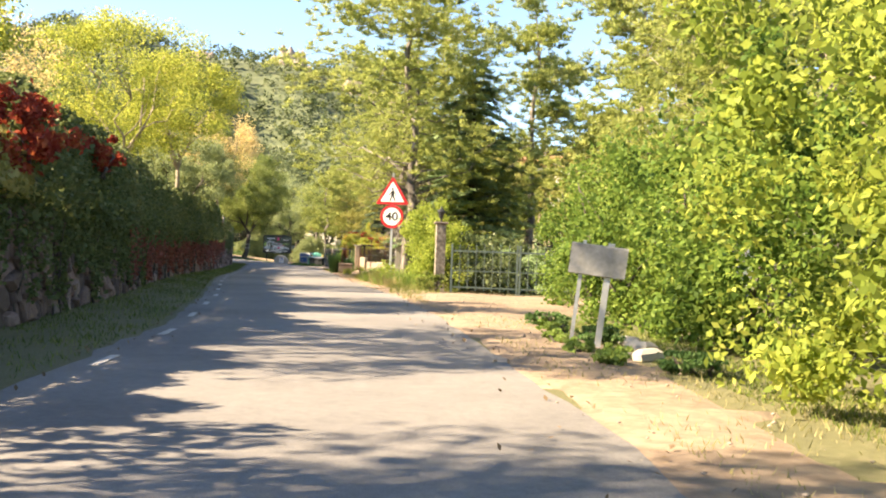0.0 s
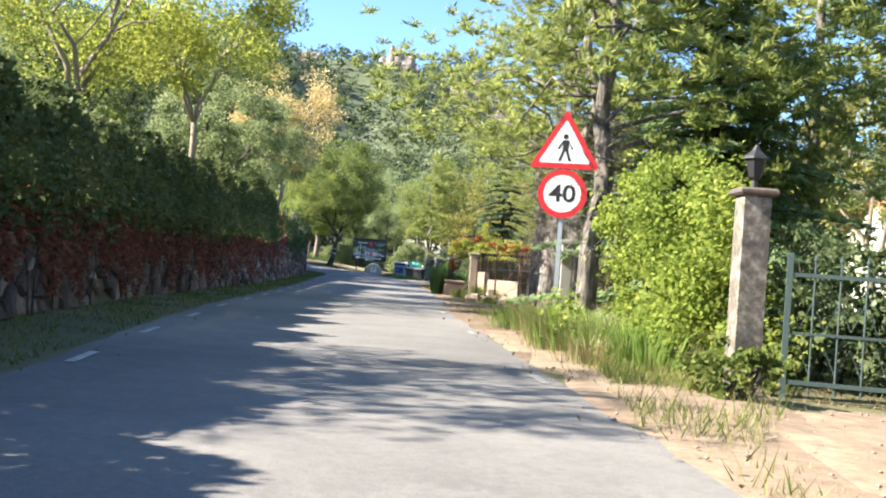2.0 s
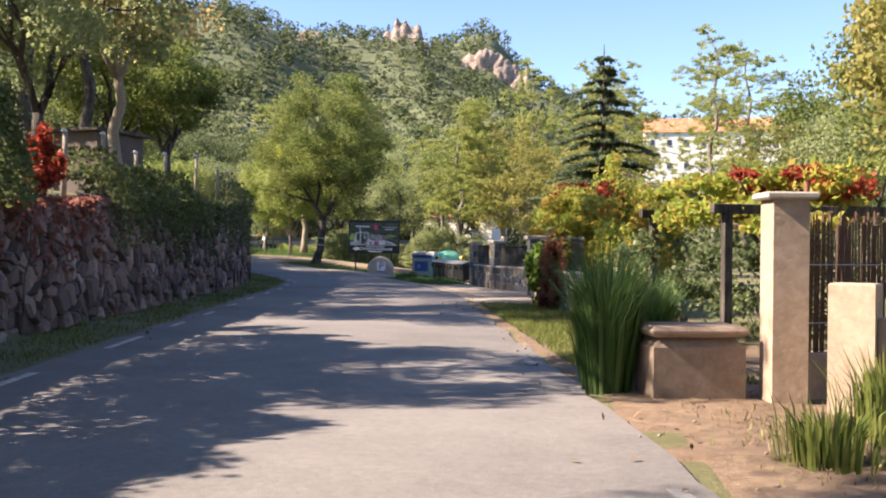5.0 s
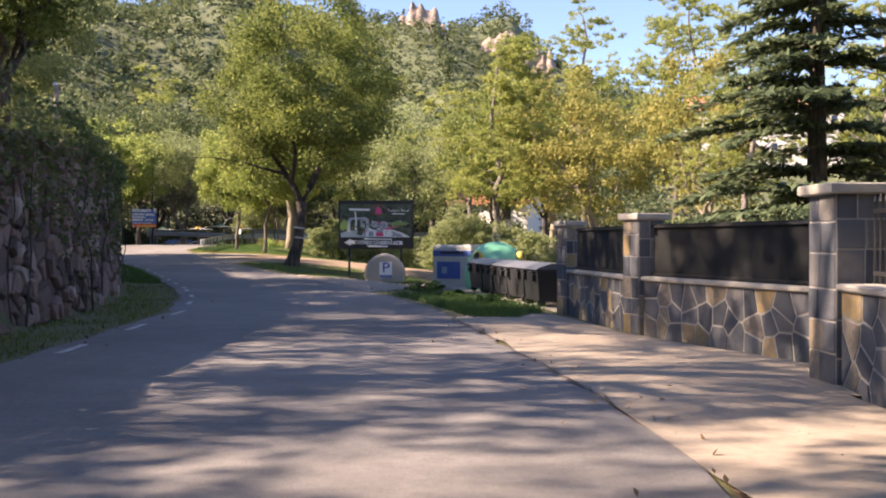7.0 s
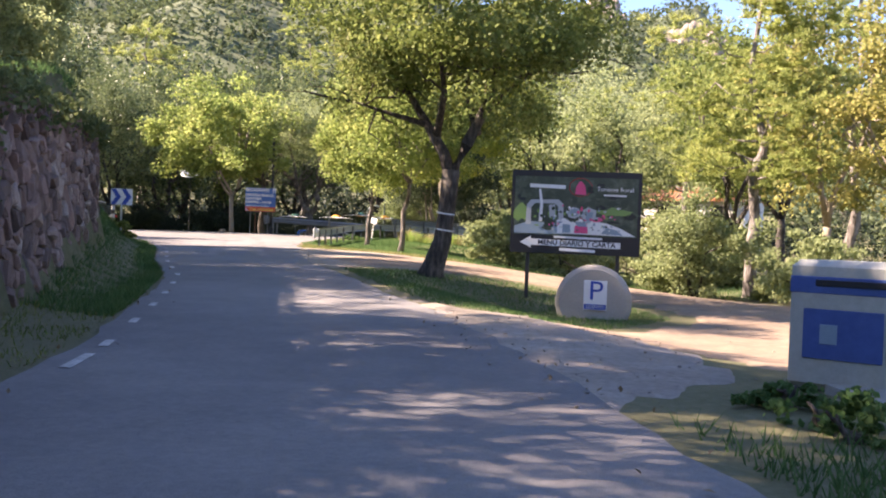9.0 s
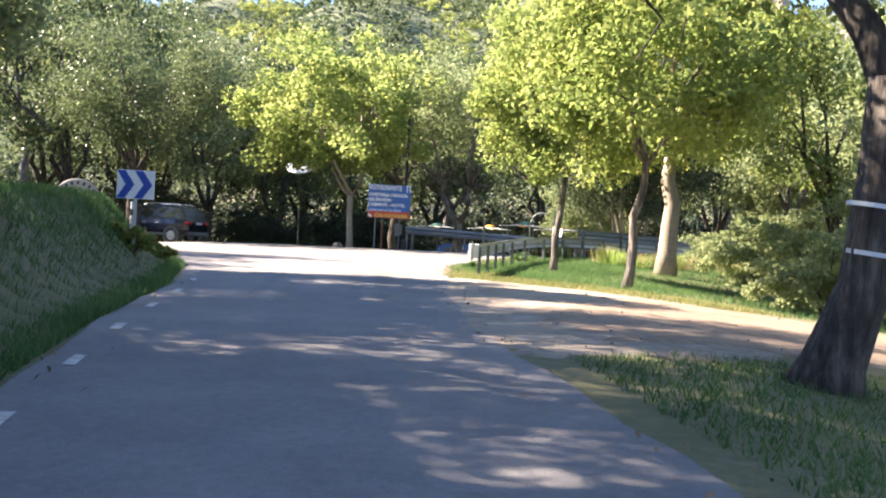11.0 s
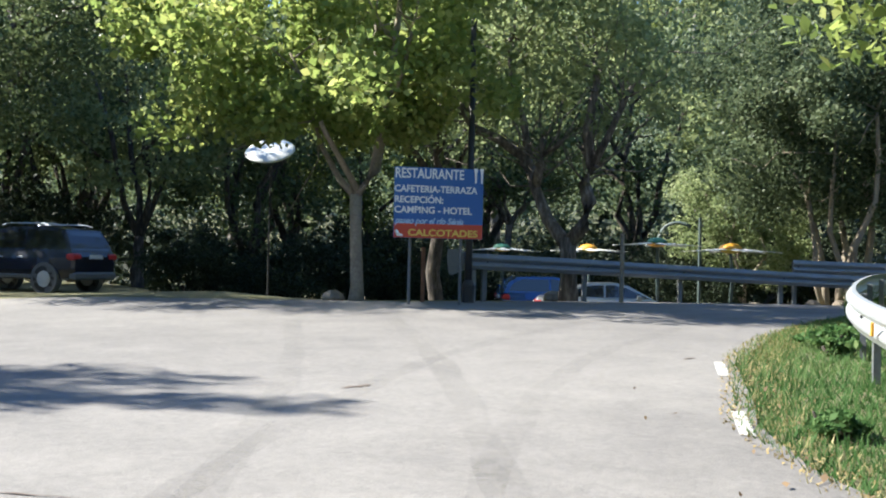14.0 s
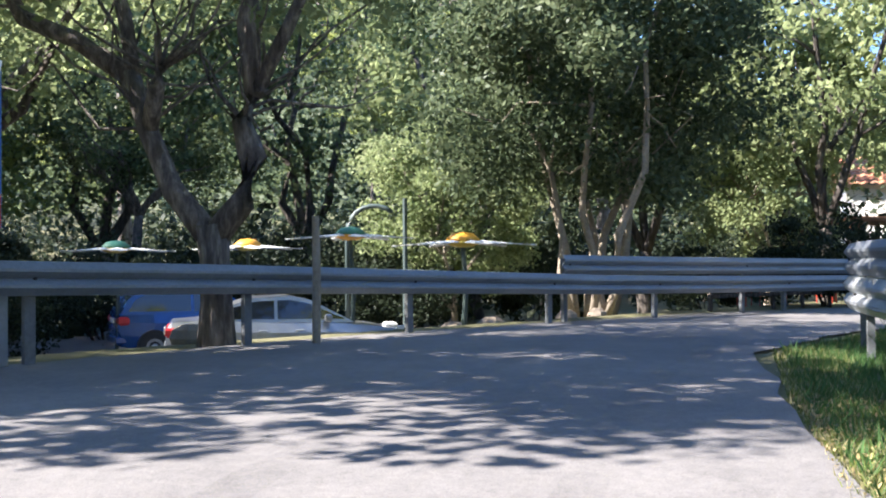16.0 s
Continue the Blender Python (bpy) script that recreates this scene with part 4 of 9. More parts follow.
s0 = 12.0
while s0 < length:
    x, y, a = along(W_PTS, s0)
    hw = wall_h(min(y + 2, 107))
    for poly in crazy_cells(min(5.0, length - s0), hw, 0.31, rs, 0.72, 0.01, True):
        cx, cz = sum(p[0] for p in poly) / len(poly), sum(p[1] for p in poly) / len(poly)
        if cz > hw + rs.uniform(-0.12, 0.05):
            continue
        k = len(poly)
        d = rs.uniform(0.02, 0.16)
        tilt = (rs.uniform(-0.12, 0.12), rs.uniform(-0.2, 0.12))
        vs = []
        for shrink, out in ((1.0, -0.03), (0.97, d * 0.55), (rs.uniform(0.6, 0.8), d)):
            for px, pz in poly:
                qx, qz = cx + (px - cx) * shrink, cz + (pz - cz) * shrink
                vs.append(on_wall(s0 + qx, qz, out + (0 if out < 0 else (qx - cx) * tilt[0] + (qz - cz) * tilt[1] + rs.uniform(-0.012, 0.012))))
        fs = [(r * k + i, r * k + (i + 1) % k, (r + 1) * k + (i + 1) % k, (r + 1) * k + i) for r in (0, 1) for i in range(k)] + [tuple(range(2 * k, 3 * k))]
        if 86.5 < y < 98 and len(late_stones) < 290:
            late_stones.append((vs, fs))
        else:
            rest.add(vs, fs)
    s0 += 5.0
ob = part("stones", rest, M["stone"], wall_left)
tagged(ob, kind="stuff")


# ---------- hedges, ivy and creepers on the wall ----------
def wall_at(y, off=0.0):
    x = float(edge_l(y) - wall_off(y))
    x2 = float(edge_l(y + 0.5) - wall_off(y + 0.5))
    a = math.atan2(0.5, x2 - x)
    return x + math.sin(a) * off, y - math.cos(a) * off, float(zg(x + 0.5, y))


def hedge(y1, y2, top, leaf, label, seed, n, size=0.1, thick=1.1, droop=0.5):
    """A clipped hedge standing on the wall, its front hanging over the edge."""
    rng = np.random.default_rng(seed)
    xm, ym, zm = wall_at((y1 + y2) / 2)
    t = thing("hedge", pose(xm, ym, zm), label, "hedge", "hedges on the wall")
    for i in range(8):
        yy = y1 + (y2 - y1) * (i + 0.5) / 8
        x, y, z = wall_at(yy, -0.55)
        p2, r2 = limb((x - xm, y - ym, wall_h(yy) - 0.1), (x - xm + rng.uniform(-.3, .3), y - ym + rng.uniform(-.4, .4), top - zm - 0.3), 0.035, 0.01, rng, 0.15, 4)
        part("stem", Geo().tube(p2, r2, 5), M["bark_dark"], t, smooth=True)
    u = rng.uniform(y1, y2, n)
    v = rng.uniform(0, 1, n)
    xs = edge_l(u) - wall_off(u)
    hw = np.array([wall_h(k) for k in u])
    zz = zg(xs + 0.5, u)
    low = hw - droop * rng.uniform(0, 1, n) ** 2
    up = (top - zz) + 0.22 * np.sin(u * 2.1 + seed) + 0.15 * np.sin(u * 5.3)
    face = rng.uniform(0, 1, n)
    h = np.where(face < 0.68, low + (up - low) * v, up - 0.15 * rng.uniform(0, 1, n) ** 2)
    frac = np.clip((h - hw) / np.maximum(up - hw, 0.1), 0, 1)
    depth = np.where(face < 0.68, 0.14 - 0.45 * frac + rng.normal(size=n) * 0.09, 0.1 - 0.45 - v * thick)
    p = np.stack([xs + depth - xm, u - ym, zz + h - zm], -1)
    leaves_mesh("foliage", p, leaf, rng, size, 0.75, t)
    return t


def climber(y1, y2, leaf, label, seed, n, size=0.09, top=1.0, base=0.0):
    """Creeper leaves lying on the face of the wall in uneven tongues."""
    rng = np.random.default_rng(seed)
    xm, ym, zm = wall_at((y1 + y2) / 2)
    t = thing("creeper", pose(xm, ym, zm), label, "creeper", "creepers on the wall")
    u = rng.uniform(y1, y2, n)
    reach = 0.5 + 0.5 * np.sin(u * 3.1 + seed) * np.sin(u * 1.3 + 2 * seed)
    hw = np.array([wall_h(k) for k in u])
    v = base + (top - base) * (1 - rng.uniform(0, 1, n) ** 1.5 * (0.35 + 0.65 * reach))
    xs = edge_l(u) - wall_off(u)
    zz = zg(xs + 0.5, u)
    p = np.stack([xs + 0.12 - 0.12 * v + np.abs(rng.normal(size=n)) * 0.06 - xm, u - ym, zz + hw * v - zm], -1)
    leaves_mesh("foliage", p, leaf, rng, size, 0.8, t)
    for i in range(int((y2 - y1) * 0.5) + 2):
        yy = rng.uniform(y1, y2)
        x, y, z = wall_at(yy, 0.1)
        p2, r2 = limb((x - xm, y - ym, -0.02), (x - xm - 0.08, y - ym + rng.uniform(-.6, .6), wall_h(yy) * 0.95), 0.02, 0.006, rng, 0.08, 5)
        part("stem", Geo().tube(p2, r2, 4), M["bark_dark"], t)
    return t


hedge(-16, 9, 4.0, LF["ivy"], "dark evergreen hedge on top of the stone wall", 31, 9000, 0.14)
hedge(9, 17, 3.0, LF["rust"], "brownish overgrown hedge on the stone wall", 32, 11000, 0.11, droop=0.15)
hedge(17, 29, 3.5, LF["ivy"], "dark ivy hedge hanging over the stone wall", 33, 26000, 0.11, droop=0.5)
hedge(29, 41, 3.5, LF["ivy"], "dark ivy hedge hanging over the stone wall", 34, 30000, 0.11, droop=0.8)
hedge(41, 52, 3.45, LF["ivy"], "dark ivy hedge hanging over the stone wall", 35, 26000, 0.11, droop=0.6)
hedge(52, 60, 3.6, LF["ivy"], "dark clipped hedge on the stone wall", 36, 26000, 0.09, droop=0.25)
hedge(60, 65.6, 3.75, LF["ivy"], "dark clipped hedge on the stone wall", 37, 17000, 0.09, droop=0.2)
hedge(69.5, 78, 2.75, LF["ivy"], "low dark hedge spilling over the wall", 30, 9000, 0.09, droop=1.2)
hedge(84, 94, 3.35, LF["ivy"], "low ivy fringe on the stone wall", 38, 2600, 0.09, thick=0.7)
hedge(94, 107, 3.2, LF["ivy"], "low ivy fringe on the stone wall", 39, 5000, 0.09, thick=0.9)
climber(7, 12, LF["redivy"], "red creeper hanging on the stone wall", 41, 1200)
climber(19, 30, LF["ivy"], "dark ivy hanging down the stone wall", 40, 9000)
climber(26, 31, LF["redivy"], "dark red creeper in streaks on the stone wall", 42, 3500)
climber(30, 42, LF["redivy"], "dark red creeper in patches on the stone wall", 43, 9000)
climber(42, 50, LF["redivy"], "dark red creeper in streaks on the stone wall", 44, 4500)
climber(13, 19, LF["ivy"], "dark ivy hanging down the stone wall", 45, 2200)
climber(50, 60, LF["redivy"], "dark red creeper in streaks on the stone wall", 46, 2600, top=0.95)
climber(60, 69, LF["redivy"], "thin red creeper on the stone wall", 51, 1200, top=1.0, base=0.3)
bush(wall_at(66.6, -0.2)[0], 66.6, (0.3, 0.55, 0.6), LF["scarlet"], "bright red creeper clump above the wall", 29, 2600, 0.1, z=1.95, name="red_creeper", category="creeper")
climber(74, 86, LF["ivy"], "thin ivy on the tall stone wall", 47, 2600, top=1.0, base=0.3)
climber(86, 97, LF["ivy"], "thin ivy and weeds on the tall stone wall", 50, 1800, top=1.0, base=0.15)
bush(wall_at(16.8, 0.05)[0], 16.8, (0.5, 1.3, 0.6), LF["scarlet"], "bright red creeper clump above the wall", 48, 2600, 0.11, z=2.25, name="red_creeper", category="creeper")
bush(wall_at(22.5, 0.0)[0], 22.5, (0.4, 0.9, 0.4), LF["scarlet"], "bright red creeper clump above the wall", 49, 1500, 0.12, z=2.75, name="red_creeper", category="creeper")

# posts of a wire fence on the terrace
def fence_post(y, h, seed):
    x, yy, z = wall_at(y, -0.7)
    t = thing("fence_post", pose(x, yy, z + wall_h(y) - 0.1), "weathered grey post of a terrace fence", "post", "posts of the terrace fence")
    part("post", Geo().tube([(0, 0, 0), (0.01, 0, h * 0.5), (0.02, 0.01, h)], [0.05, 0.045, 0.045], 7), M["bark_pale"], t, smooth=True)
    part("cap", Geo().lathe([(0.055, h), (0.055, h + 0.03), (0.02, h + 0.06)], 8), M["galv"], t)


for i, y in enumerate((67, 69.2, 71.4, 73.8, 76.5, 80, 84, 88.5)):
    fence_post(y, 1.15 + 0.12 * (i % 3), i)


def shed(x, y, z, rz):
    t = thing("terrace_shed", pose(x, y, z, 0, 0, rz), "small grey shed on the terrace above the wall", "shed")
    part("wall", Geo().box((0, 0, 0.9), (2.0, 1.6, 1.8), chamfer=0.02), M["mortar"], t)
    part("roof", Geo().box((0, 0, 1.86), (2.4, 2.0, 0.1), chamfer=0.02), M["bark_dark"], t)
    part("door", Geo().box((1.02, 0.1, 0.8), (0.05, 0.75, 1.55), chamfer=0.01), M["bark_dark"], t)


shed(-20.3, 80.5, float(zg(-20.3, 80.5)), 75)

# ---------- trees of the terrace ----------
broadleaf(-10.5, 13.2, 9.4, 3.5, LF["gold"], M["bark_pale"], "golden autumn tree on the terrace", 101, 8000, 0.14, 0.25, 0.15, dens=40)
broadleaf(-12.4, 22, 8.6, 3.7, LF["lime"], M["bark_pale"], "tall yellow-green tree behind the hedge", 102, 12000, 0.13, 0.3, 0.15, 5, dens=44)
broadleaf(-14.6, 30, 8.0, 3.3, LF["lime"], M["bark_pale"], "yellow-green tree with several pale stems", 103, 9000, 0.12, 0.28, 0.15, 6, dens=44)
broadleaf(-19.0, 42, 8.4, 3.9, LF["gold"], M["bark_pale"], "broad golden tree behind the hedge", 104, 6500, 0.12, 0.32, 0.13, 5, dens=44)
broadleaf(-14.4, 47.2, 10.2, 4.2, LF["lime"], M["bark_pale"], "broad yellow-green tree above the hedge", 106, 22000, 0.14, 0.25, 0.11, dens=44)
broadleaf(-13.6, 53.8, 9.8, 3.6, LF["lime"], M["bark_pale"], "yellow-green garden tree behind the hedge", 105, 22000, 0.12, 0.36, 0.12, dens=52)
broadleaf(-15.2, 61, 6.2, 2.8, LF["olive"], M["bark_dark"], "grey-green tree on the terrace", 107, 18000, 0.14, 0.25, 0.12, dens=44)
broadleaf(-16.2, 70.0, 6.8, 3.0, LF["olive"], M["bark_dark"], "grey-green tree beside the golden one", 120, 22000, 0.13, 0.25, 0.11, dens=44)
# Unseen tree, added left of the start to cast shade on the road.
broadleaf(-9.8, 3.4, 9.8, 4.2, LF["oak"], M["bark_dark"], "unseen tree on the terrace, added to shade the road", 121, 16000, 0.16, 0.3, 0.14, dens=44)
broadleaf(-15.8, 72.4, 9.0, 3.5, LF["gold"], M["bark_pale"], "pale golden tree on the terrace", 108, 10000, 0.12, 0.3, 0.14, dens=36)
broadleaf(-20.8, 77.4, 12.0, 3.8, LF["dark"], M["bark_dark"], "tall grey-green tree above the wall", 109, 10500, 0.18, 0.48, 0.14, dens=48)
broadleaf(-23.6, 79.3, 10.0, 3.6, LF["dark"], M["bark_dark"], "tall grey-green tree above the wall", 116, 6500, 0.18, 0.3, 0.14, dens=50)
broadleaf(-22, 83, 11.6, 3.6, LF["oak"], M["bark_dark"], "dark green tree above the wall", 110, 13000, 0.18, 0.48, 0.14, dens=48)
broadleaf(-24.6, 91.0, 7.7, 4.0, LF["oak"], M["bark_dark"], "dark green tree above the wall", 111, 30000, 0.2, 0.3, 0.14, dens=50)
broadleaf(-24.2, 94.6, 7.2, 2.6, LF["oak"], M["bark_dark"], "dark green tree above the wall", 122, 20000, 0.18, 0.34, 0.13, dens=46)
broadleaf(-28.2, 95.0, 7.9, 3.4, LF["olive"], M["bark_dark"], "grey-green evergreen tree behind the bank", 117, 15000, 0.2, 0.28, 0.14, dens=50)
broadleaf(-30.0, 103.6, 7.4, 3.9, LF["olive"], M["bark_dark"], "dense evergreen tree behind the bank", 112, 26000, 0.2, 0.28, 0.14, dens=60, low=0.15)
broadleaf(-48.7, 119.8, 10.4, 2.4, LF["olive"], M["bark_dark"], "evergreen tree on the roadside bank", 115, 13000, 0.2, 0.3, 0.14, dens=46)
# The next three are added, placed only for the shade they cast.
broadleaf(-35.2, 107.5, 10.6, 4.2, LF["olive"], M["bark_dark"], "evergreen tree added behind the bank to shade the road", 118, 32000, 0.2, 0.3, 0.15, dens=60)
broadleaf(-38.0, 113.2, 9.0, 3.0, LF["olive"], M["bark_dark"], "dense evergreen tree added behind the bank for its shade", 119, 26000, 0.16, 0.22, 0.15, dens=60)
broadleaf(-39.0, 109.2, 9.6, 4.4, LF["olive"], M["bark_dark"], "evergreen tree added behind the bank to shade the road", 113, 34000, 0.2, 0.3, 0.15, dens=60)
broadleaf(-37, 92, 8.5, 4.5, LF["dark"], M["bark_dark"], "tall dark evergreen tree", 114, 14000, 0.2, 0.3, 0.16, dens=48)

# ---------- the right-hand side at the start ----------
bush(5.05, 10.5, (2.35, 3.7, 2.5), LF["hedge"], "tall yellow-green hedge bush beside the road", 201, 60000, 0.1, clumps=110, sink=0.85)
bush(4.75, 17.4, (1.75, 3.2, 2.3), LF["shrub"], "tall bright green hedge bush beside the road", 202, 24000, 0.11, clumps=70, sink=0.72)
bush(4.1, 22.6, (1.9, 2.5, 2.0), LF["shrub"], "dense green bush beside the dirt yard", 203, 16000, 0.1, clumps=54, sink=0.75)
bush(8.2, 15.0, (2.2, 6, 3.6), LF["shrub"], "tall green shrubbery behind the hedge", 204, 14000, 0.15, clumps=44)
bush(4.5, 28.4, (1.9, 2.3, 1.9), LF["shrub"], "green bush beside the iron gate", 205, 17000, 0.1, clumps=56, sink=0.75)
bush(0.0, 38.4, (1.35, 2.9, 1.55), LF["hedge"], "leafy yellow-green bush beside the road sign", 206, 30000, 0.085, clumps=72, sink=0.8)
bush(0.9, 43.6, (1.6, 2.2, 1.4), LF["hedge"], "leafy yellow-green bush under the pines", 207, 9000, 0.11, clumps=36)
broadleaf(8.4, 20, 7.5, 3.0, LF["oak"], M["bark_pale"], "green tree behind the hedge", 208, 11000, 0.14, 0.3, 0.14, dens=40)
pine(9.5, 27, 12, 5.0, "open-crowned pine tree behind the hedge", 209, 0.2, 0.14, 1700, dead=190, dead_top=0.8, twig=3.6)
pine(9.0, 33.5, 13.5, 5.4, "open-crowned pine tree behind the hedge", 217, 0.22, 0.14, 1700, dead=190, dead_top=0.8, twig=3.6)
pine(-1.0, 42.6, 14.5, 6.6, "tall old pine tree with a grey trunk", 210, 0.21, 0.24, 2400, dead=90)
pine(4.4, 47.5, 13.0, 5.2, "broad pine tree behind the gate", 211, 0.22, 0.18, 1700)
pine(7.8, 40, 12.5, 4.8, "broad pine tree behind the gate", 216, 0.22, 0.2, 1500)
fir(1.6, 44.6, 10.2, 4.1, "dense blue-green fir tree behind the gate pillar", 212, whorls=30, full=3.4)
pine(-2.2, 56.0, 10.5, 3.4, "pine tree with furrowed grey bark", 213, 0.19, 0.42, 700, dead=30, needle=0.12, lean=(0.2, 0.1))
for i, (x, y, r) in enumerate([(-1.75, 53.4, 0.2), (-1.7, 51.4, 0.24), (-1.5, 49.7, 0.2), (-1.1, 48.7, 0.27), (-0.4, 52.3, 0.17), (0.5, 50.6, 0.2)]):
    pine(x, y, 11 + 0.7 * (i % 3), 4.2, "pine tree with furrowed grey bark", 220 + i, r, 0.36, 800, dead=60, needle=0.12, lean=(rngc.uniform(-.3, .3), rngc.uniform(-.3, .3)))


# ---------- road signs ----------
def text_geo(body, size, m, depth=0.002, align="CENTER", shear=0.0, bold=0.0):
    cu = bpy.data.curves.new("lettering", "FONT")
    cu.body, cu.size, cu.align_x, cu.align_y, cu.extrude, cu.shear = body, size, align, "CENTER", depth, shear
    cu.offset = bold
    ob = new("lettering", cu)
    me = bpy.data.meshes.new_from_object(ob.evaluated_get(bpy.context.evaluated_depsgraph_get()))
    g = Geo()
    g.add([m @ v.co for v in me.vertices], [tuple(p.vertices) for p in me.polygons])
    bpy.data.objects.remove(ob)
    bpy.data.curves.remove(cu)
    bpy.data.meshes.remove(me)
    return g


FRONT = Matrix.Rotation(math.pi / 2, 4, "X")       # flat lettering stood up, facing -y


def coloured(name, c, rough=0.45, grime=0.25):
    return surface(name, tuple(v * (1 - grime) for v in c), c, 2.0, 25, rough, 0.04, spread=0.3)


C = {"white": coloured("sign_white", (0.78, 0.78, 0.76), 0.4, 0.12), "red": coloured("sign_red", (0.55, 0.02, 0.025), 0.4), "black": coloured("sign_black", (0.012, 0.012, 0.014), 0.5), "blue": coloured("sign_blue", (0.02, 0.07, 0.36), 0.4), "sky": coloured("board_blue", (0.03, 0.12, 0.36), 0.45), "orange": coloured("board_red", (0.5, 0.06, 0.03), 0.45), "yellow": coloured("letter_yellow", (0.75, 0.55, 0.1), 0.5), "plate": surface("weathered_plate", (0.1, 0.1, 0.1), (0.4, 0.4, 0.39), 3, 9, 0.6, 0.15), "grey": coloured("sign_back_grey", (0.36, 0.37, 0.38), 0.5), "green": coloured("igloo_green", (0.2, 0.62, 0.36), 0.55, 0.15), "bin": coloured("bin_black", (0.03, 0.032, 0.036), 0.5, 0.4), "lid": coloured("bin_lid_grey", (0.14, 0.145, 0.155), 0.4), "pink": coloured("print_pink", (0.75, 0.08, 0.22), 0.5), "photo": surface("printed_picture", (0.015, 0.025, 0.018), (0.14, 0.17, 0.12), 1.2, 6, 0.45, 0.0, third=(0.04, 0.06, 0.035)), "leaf_a": coloured("print_dark_green", (0.03, 0.05, 0.03), 0.5), "leaf_b": coloured("print_mid_green", (0.07, 0.1, 0.06), 0.5), "leaf_c": coloured("print_black_green", (0.012, 0.02, 0.016), 0.5), "leaf_d": coloured("print_light_green", (0.17, 0.3, 0.08), 0.5), "net": surface("shading_net", (0.006, 0.007, 0.007), (0.02, 0.021, 0.021), 2, 90, 1.0, 0.3), "cream": surface("cream_metal", (0.3, 0.29, 0.25), (0.48, 0.47, 0.41), 1.5, 12, 0.5, 0.08), "bankblue": surface("faded_blue", (0.025, 0.06, 0.2), (0.06, 0.12, 0.34), 2, 9, 0.5, 0.05), "print_grey": coloured("print_grey", (0.42, 0.46, 0.48), 0.5), "print_blue": coloured("print_pale_blue", (0.24, 0.33, 0.4), 0.5), "letter": coloured("letter_white", (0.72, 0.74, 0.74), 0.5, 0.1), "paleblue": coloured("letter_pale_blue", (0.35, 0.5, 0.68), 0.5, 0.1), "flower_orange": coloured("flower_orange", (0.75, 0.36, 0.03), 0.5), "flower_green": coloured("flower_green", (0.06, 0.2, 0.12), 0.5), "petal": coloured("petal_white", (0.66, 0.66, 0.64), 0.5), "rust": surface("rusty_metal", (0.1, 0.04, 0.02), (0.26, 0.13, 0.07), 2, 20, 0.85, 0.3), "cane": surface("cane_screen", (0.07, 0.04, 0.028), (0.21, 0.125, 0.085), 1.5, 30, 0.9, 0.5), "lichen": surface("lichened_pillar", (0.06, 0.055, 0.048), (0.42, 0.37, 0.3), 2.6, 9, 0.95, 0.6, third=(0.17, 0.145, 0.115), spread=0.14), "render": surface("rough_render", (0.27, 0.2, 0.15), (0.45, 0.36, 0.28), 0.9, 11, 0.92, 0.4, third=(0.37, 0.285, 0.215), spread=0.16)}


def rounded_tri(w, h, r, n=5):
    """Outline of an upright triangle with rounded corners, its base at z=0."""
    cs = [(-w / 2, 0), (w / 2, 0), (0, h)]
    out = []
    cen = (0, h / 3)
    for i, (x, z) in enumerate(cs):
        dx, dz = cen[0] - x, cen[1] - z
        L = math.hypot(dx, dz)
        c = (x + dx / L * r * 2, z + dz / L * r * 2)
        a0 = math.atan2(-dz, -dx)
        for k in range(n):
            a = a0 - math.pi / 3 + 2 * math.pi / 3 * k / (n - 1)
            out.append((c[0] + math.cos(a) * r, c[1] + math.sin(a) * r))
    return out


def disc(r, n=40):
    return [(math.cos(2 * math.pi * i / n) * r, math.sin(2 * math.pi * i / n) * r) for i in range(n)]


def shift(poly, dx, dz):
    return [(x + dx, z + dz) for x, z in poly]


def at_y(y, z=0.0, x=0.0):
    return Matrix.Translation((x, y, z))


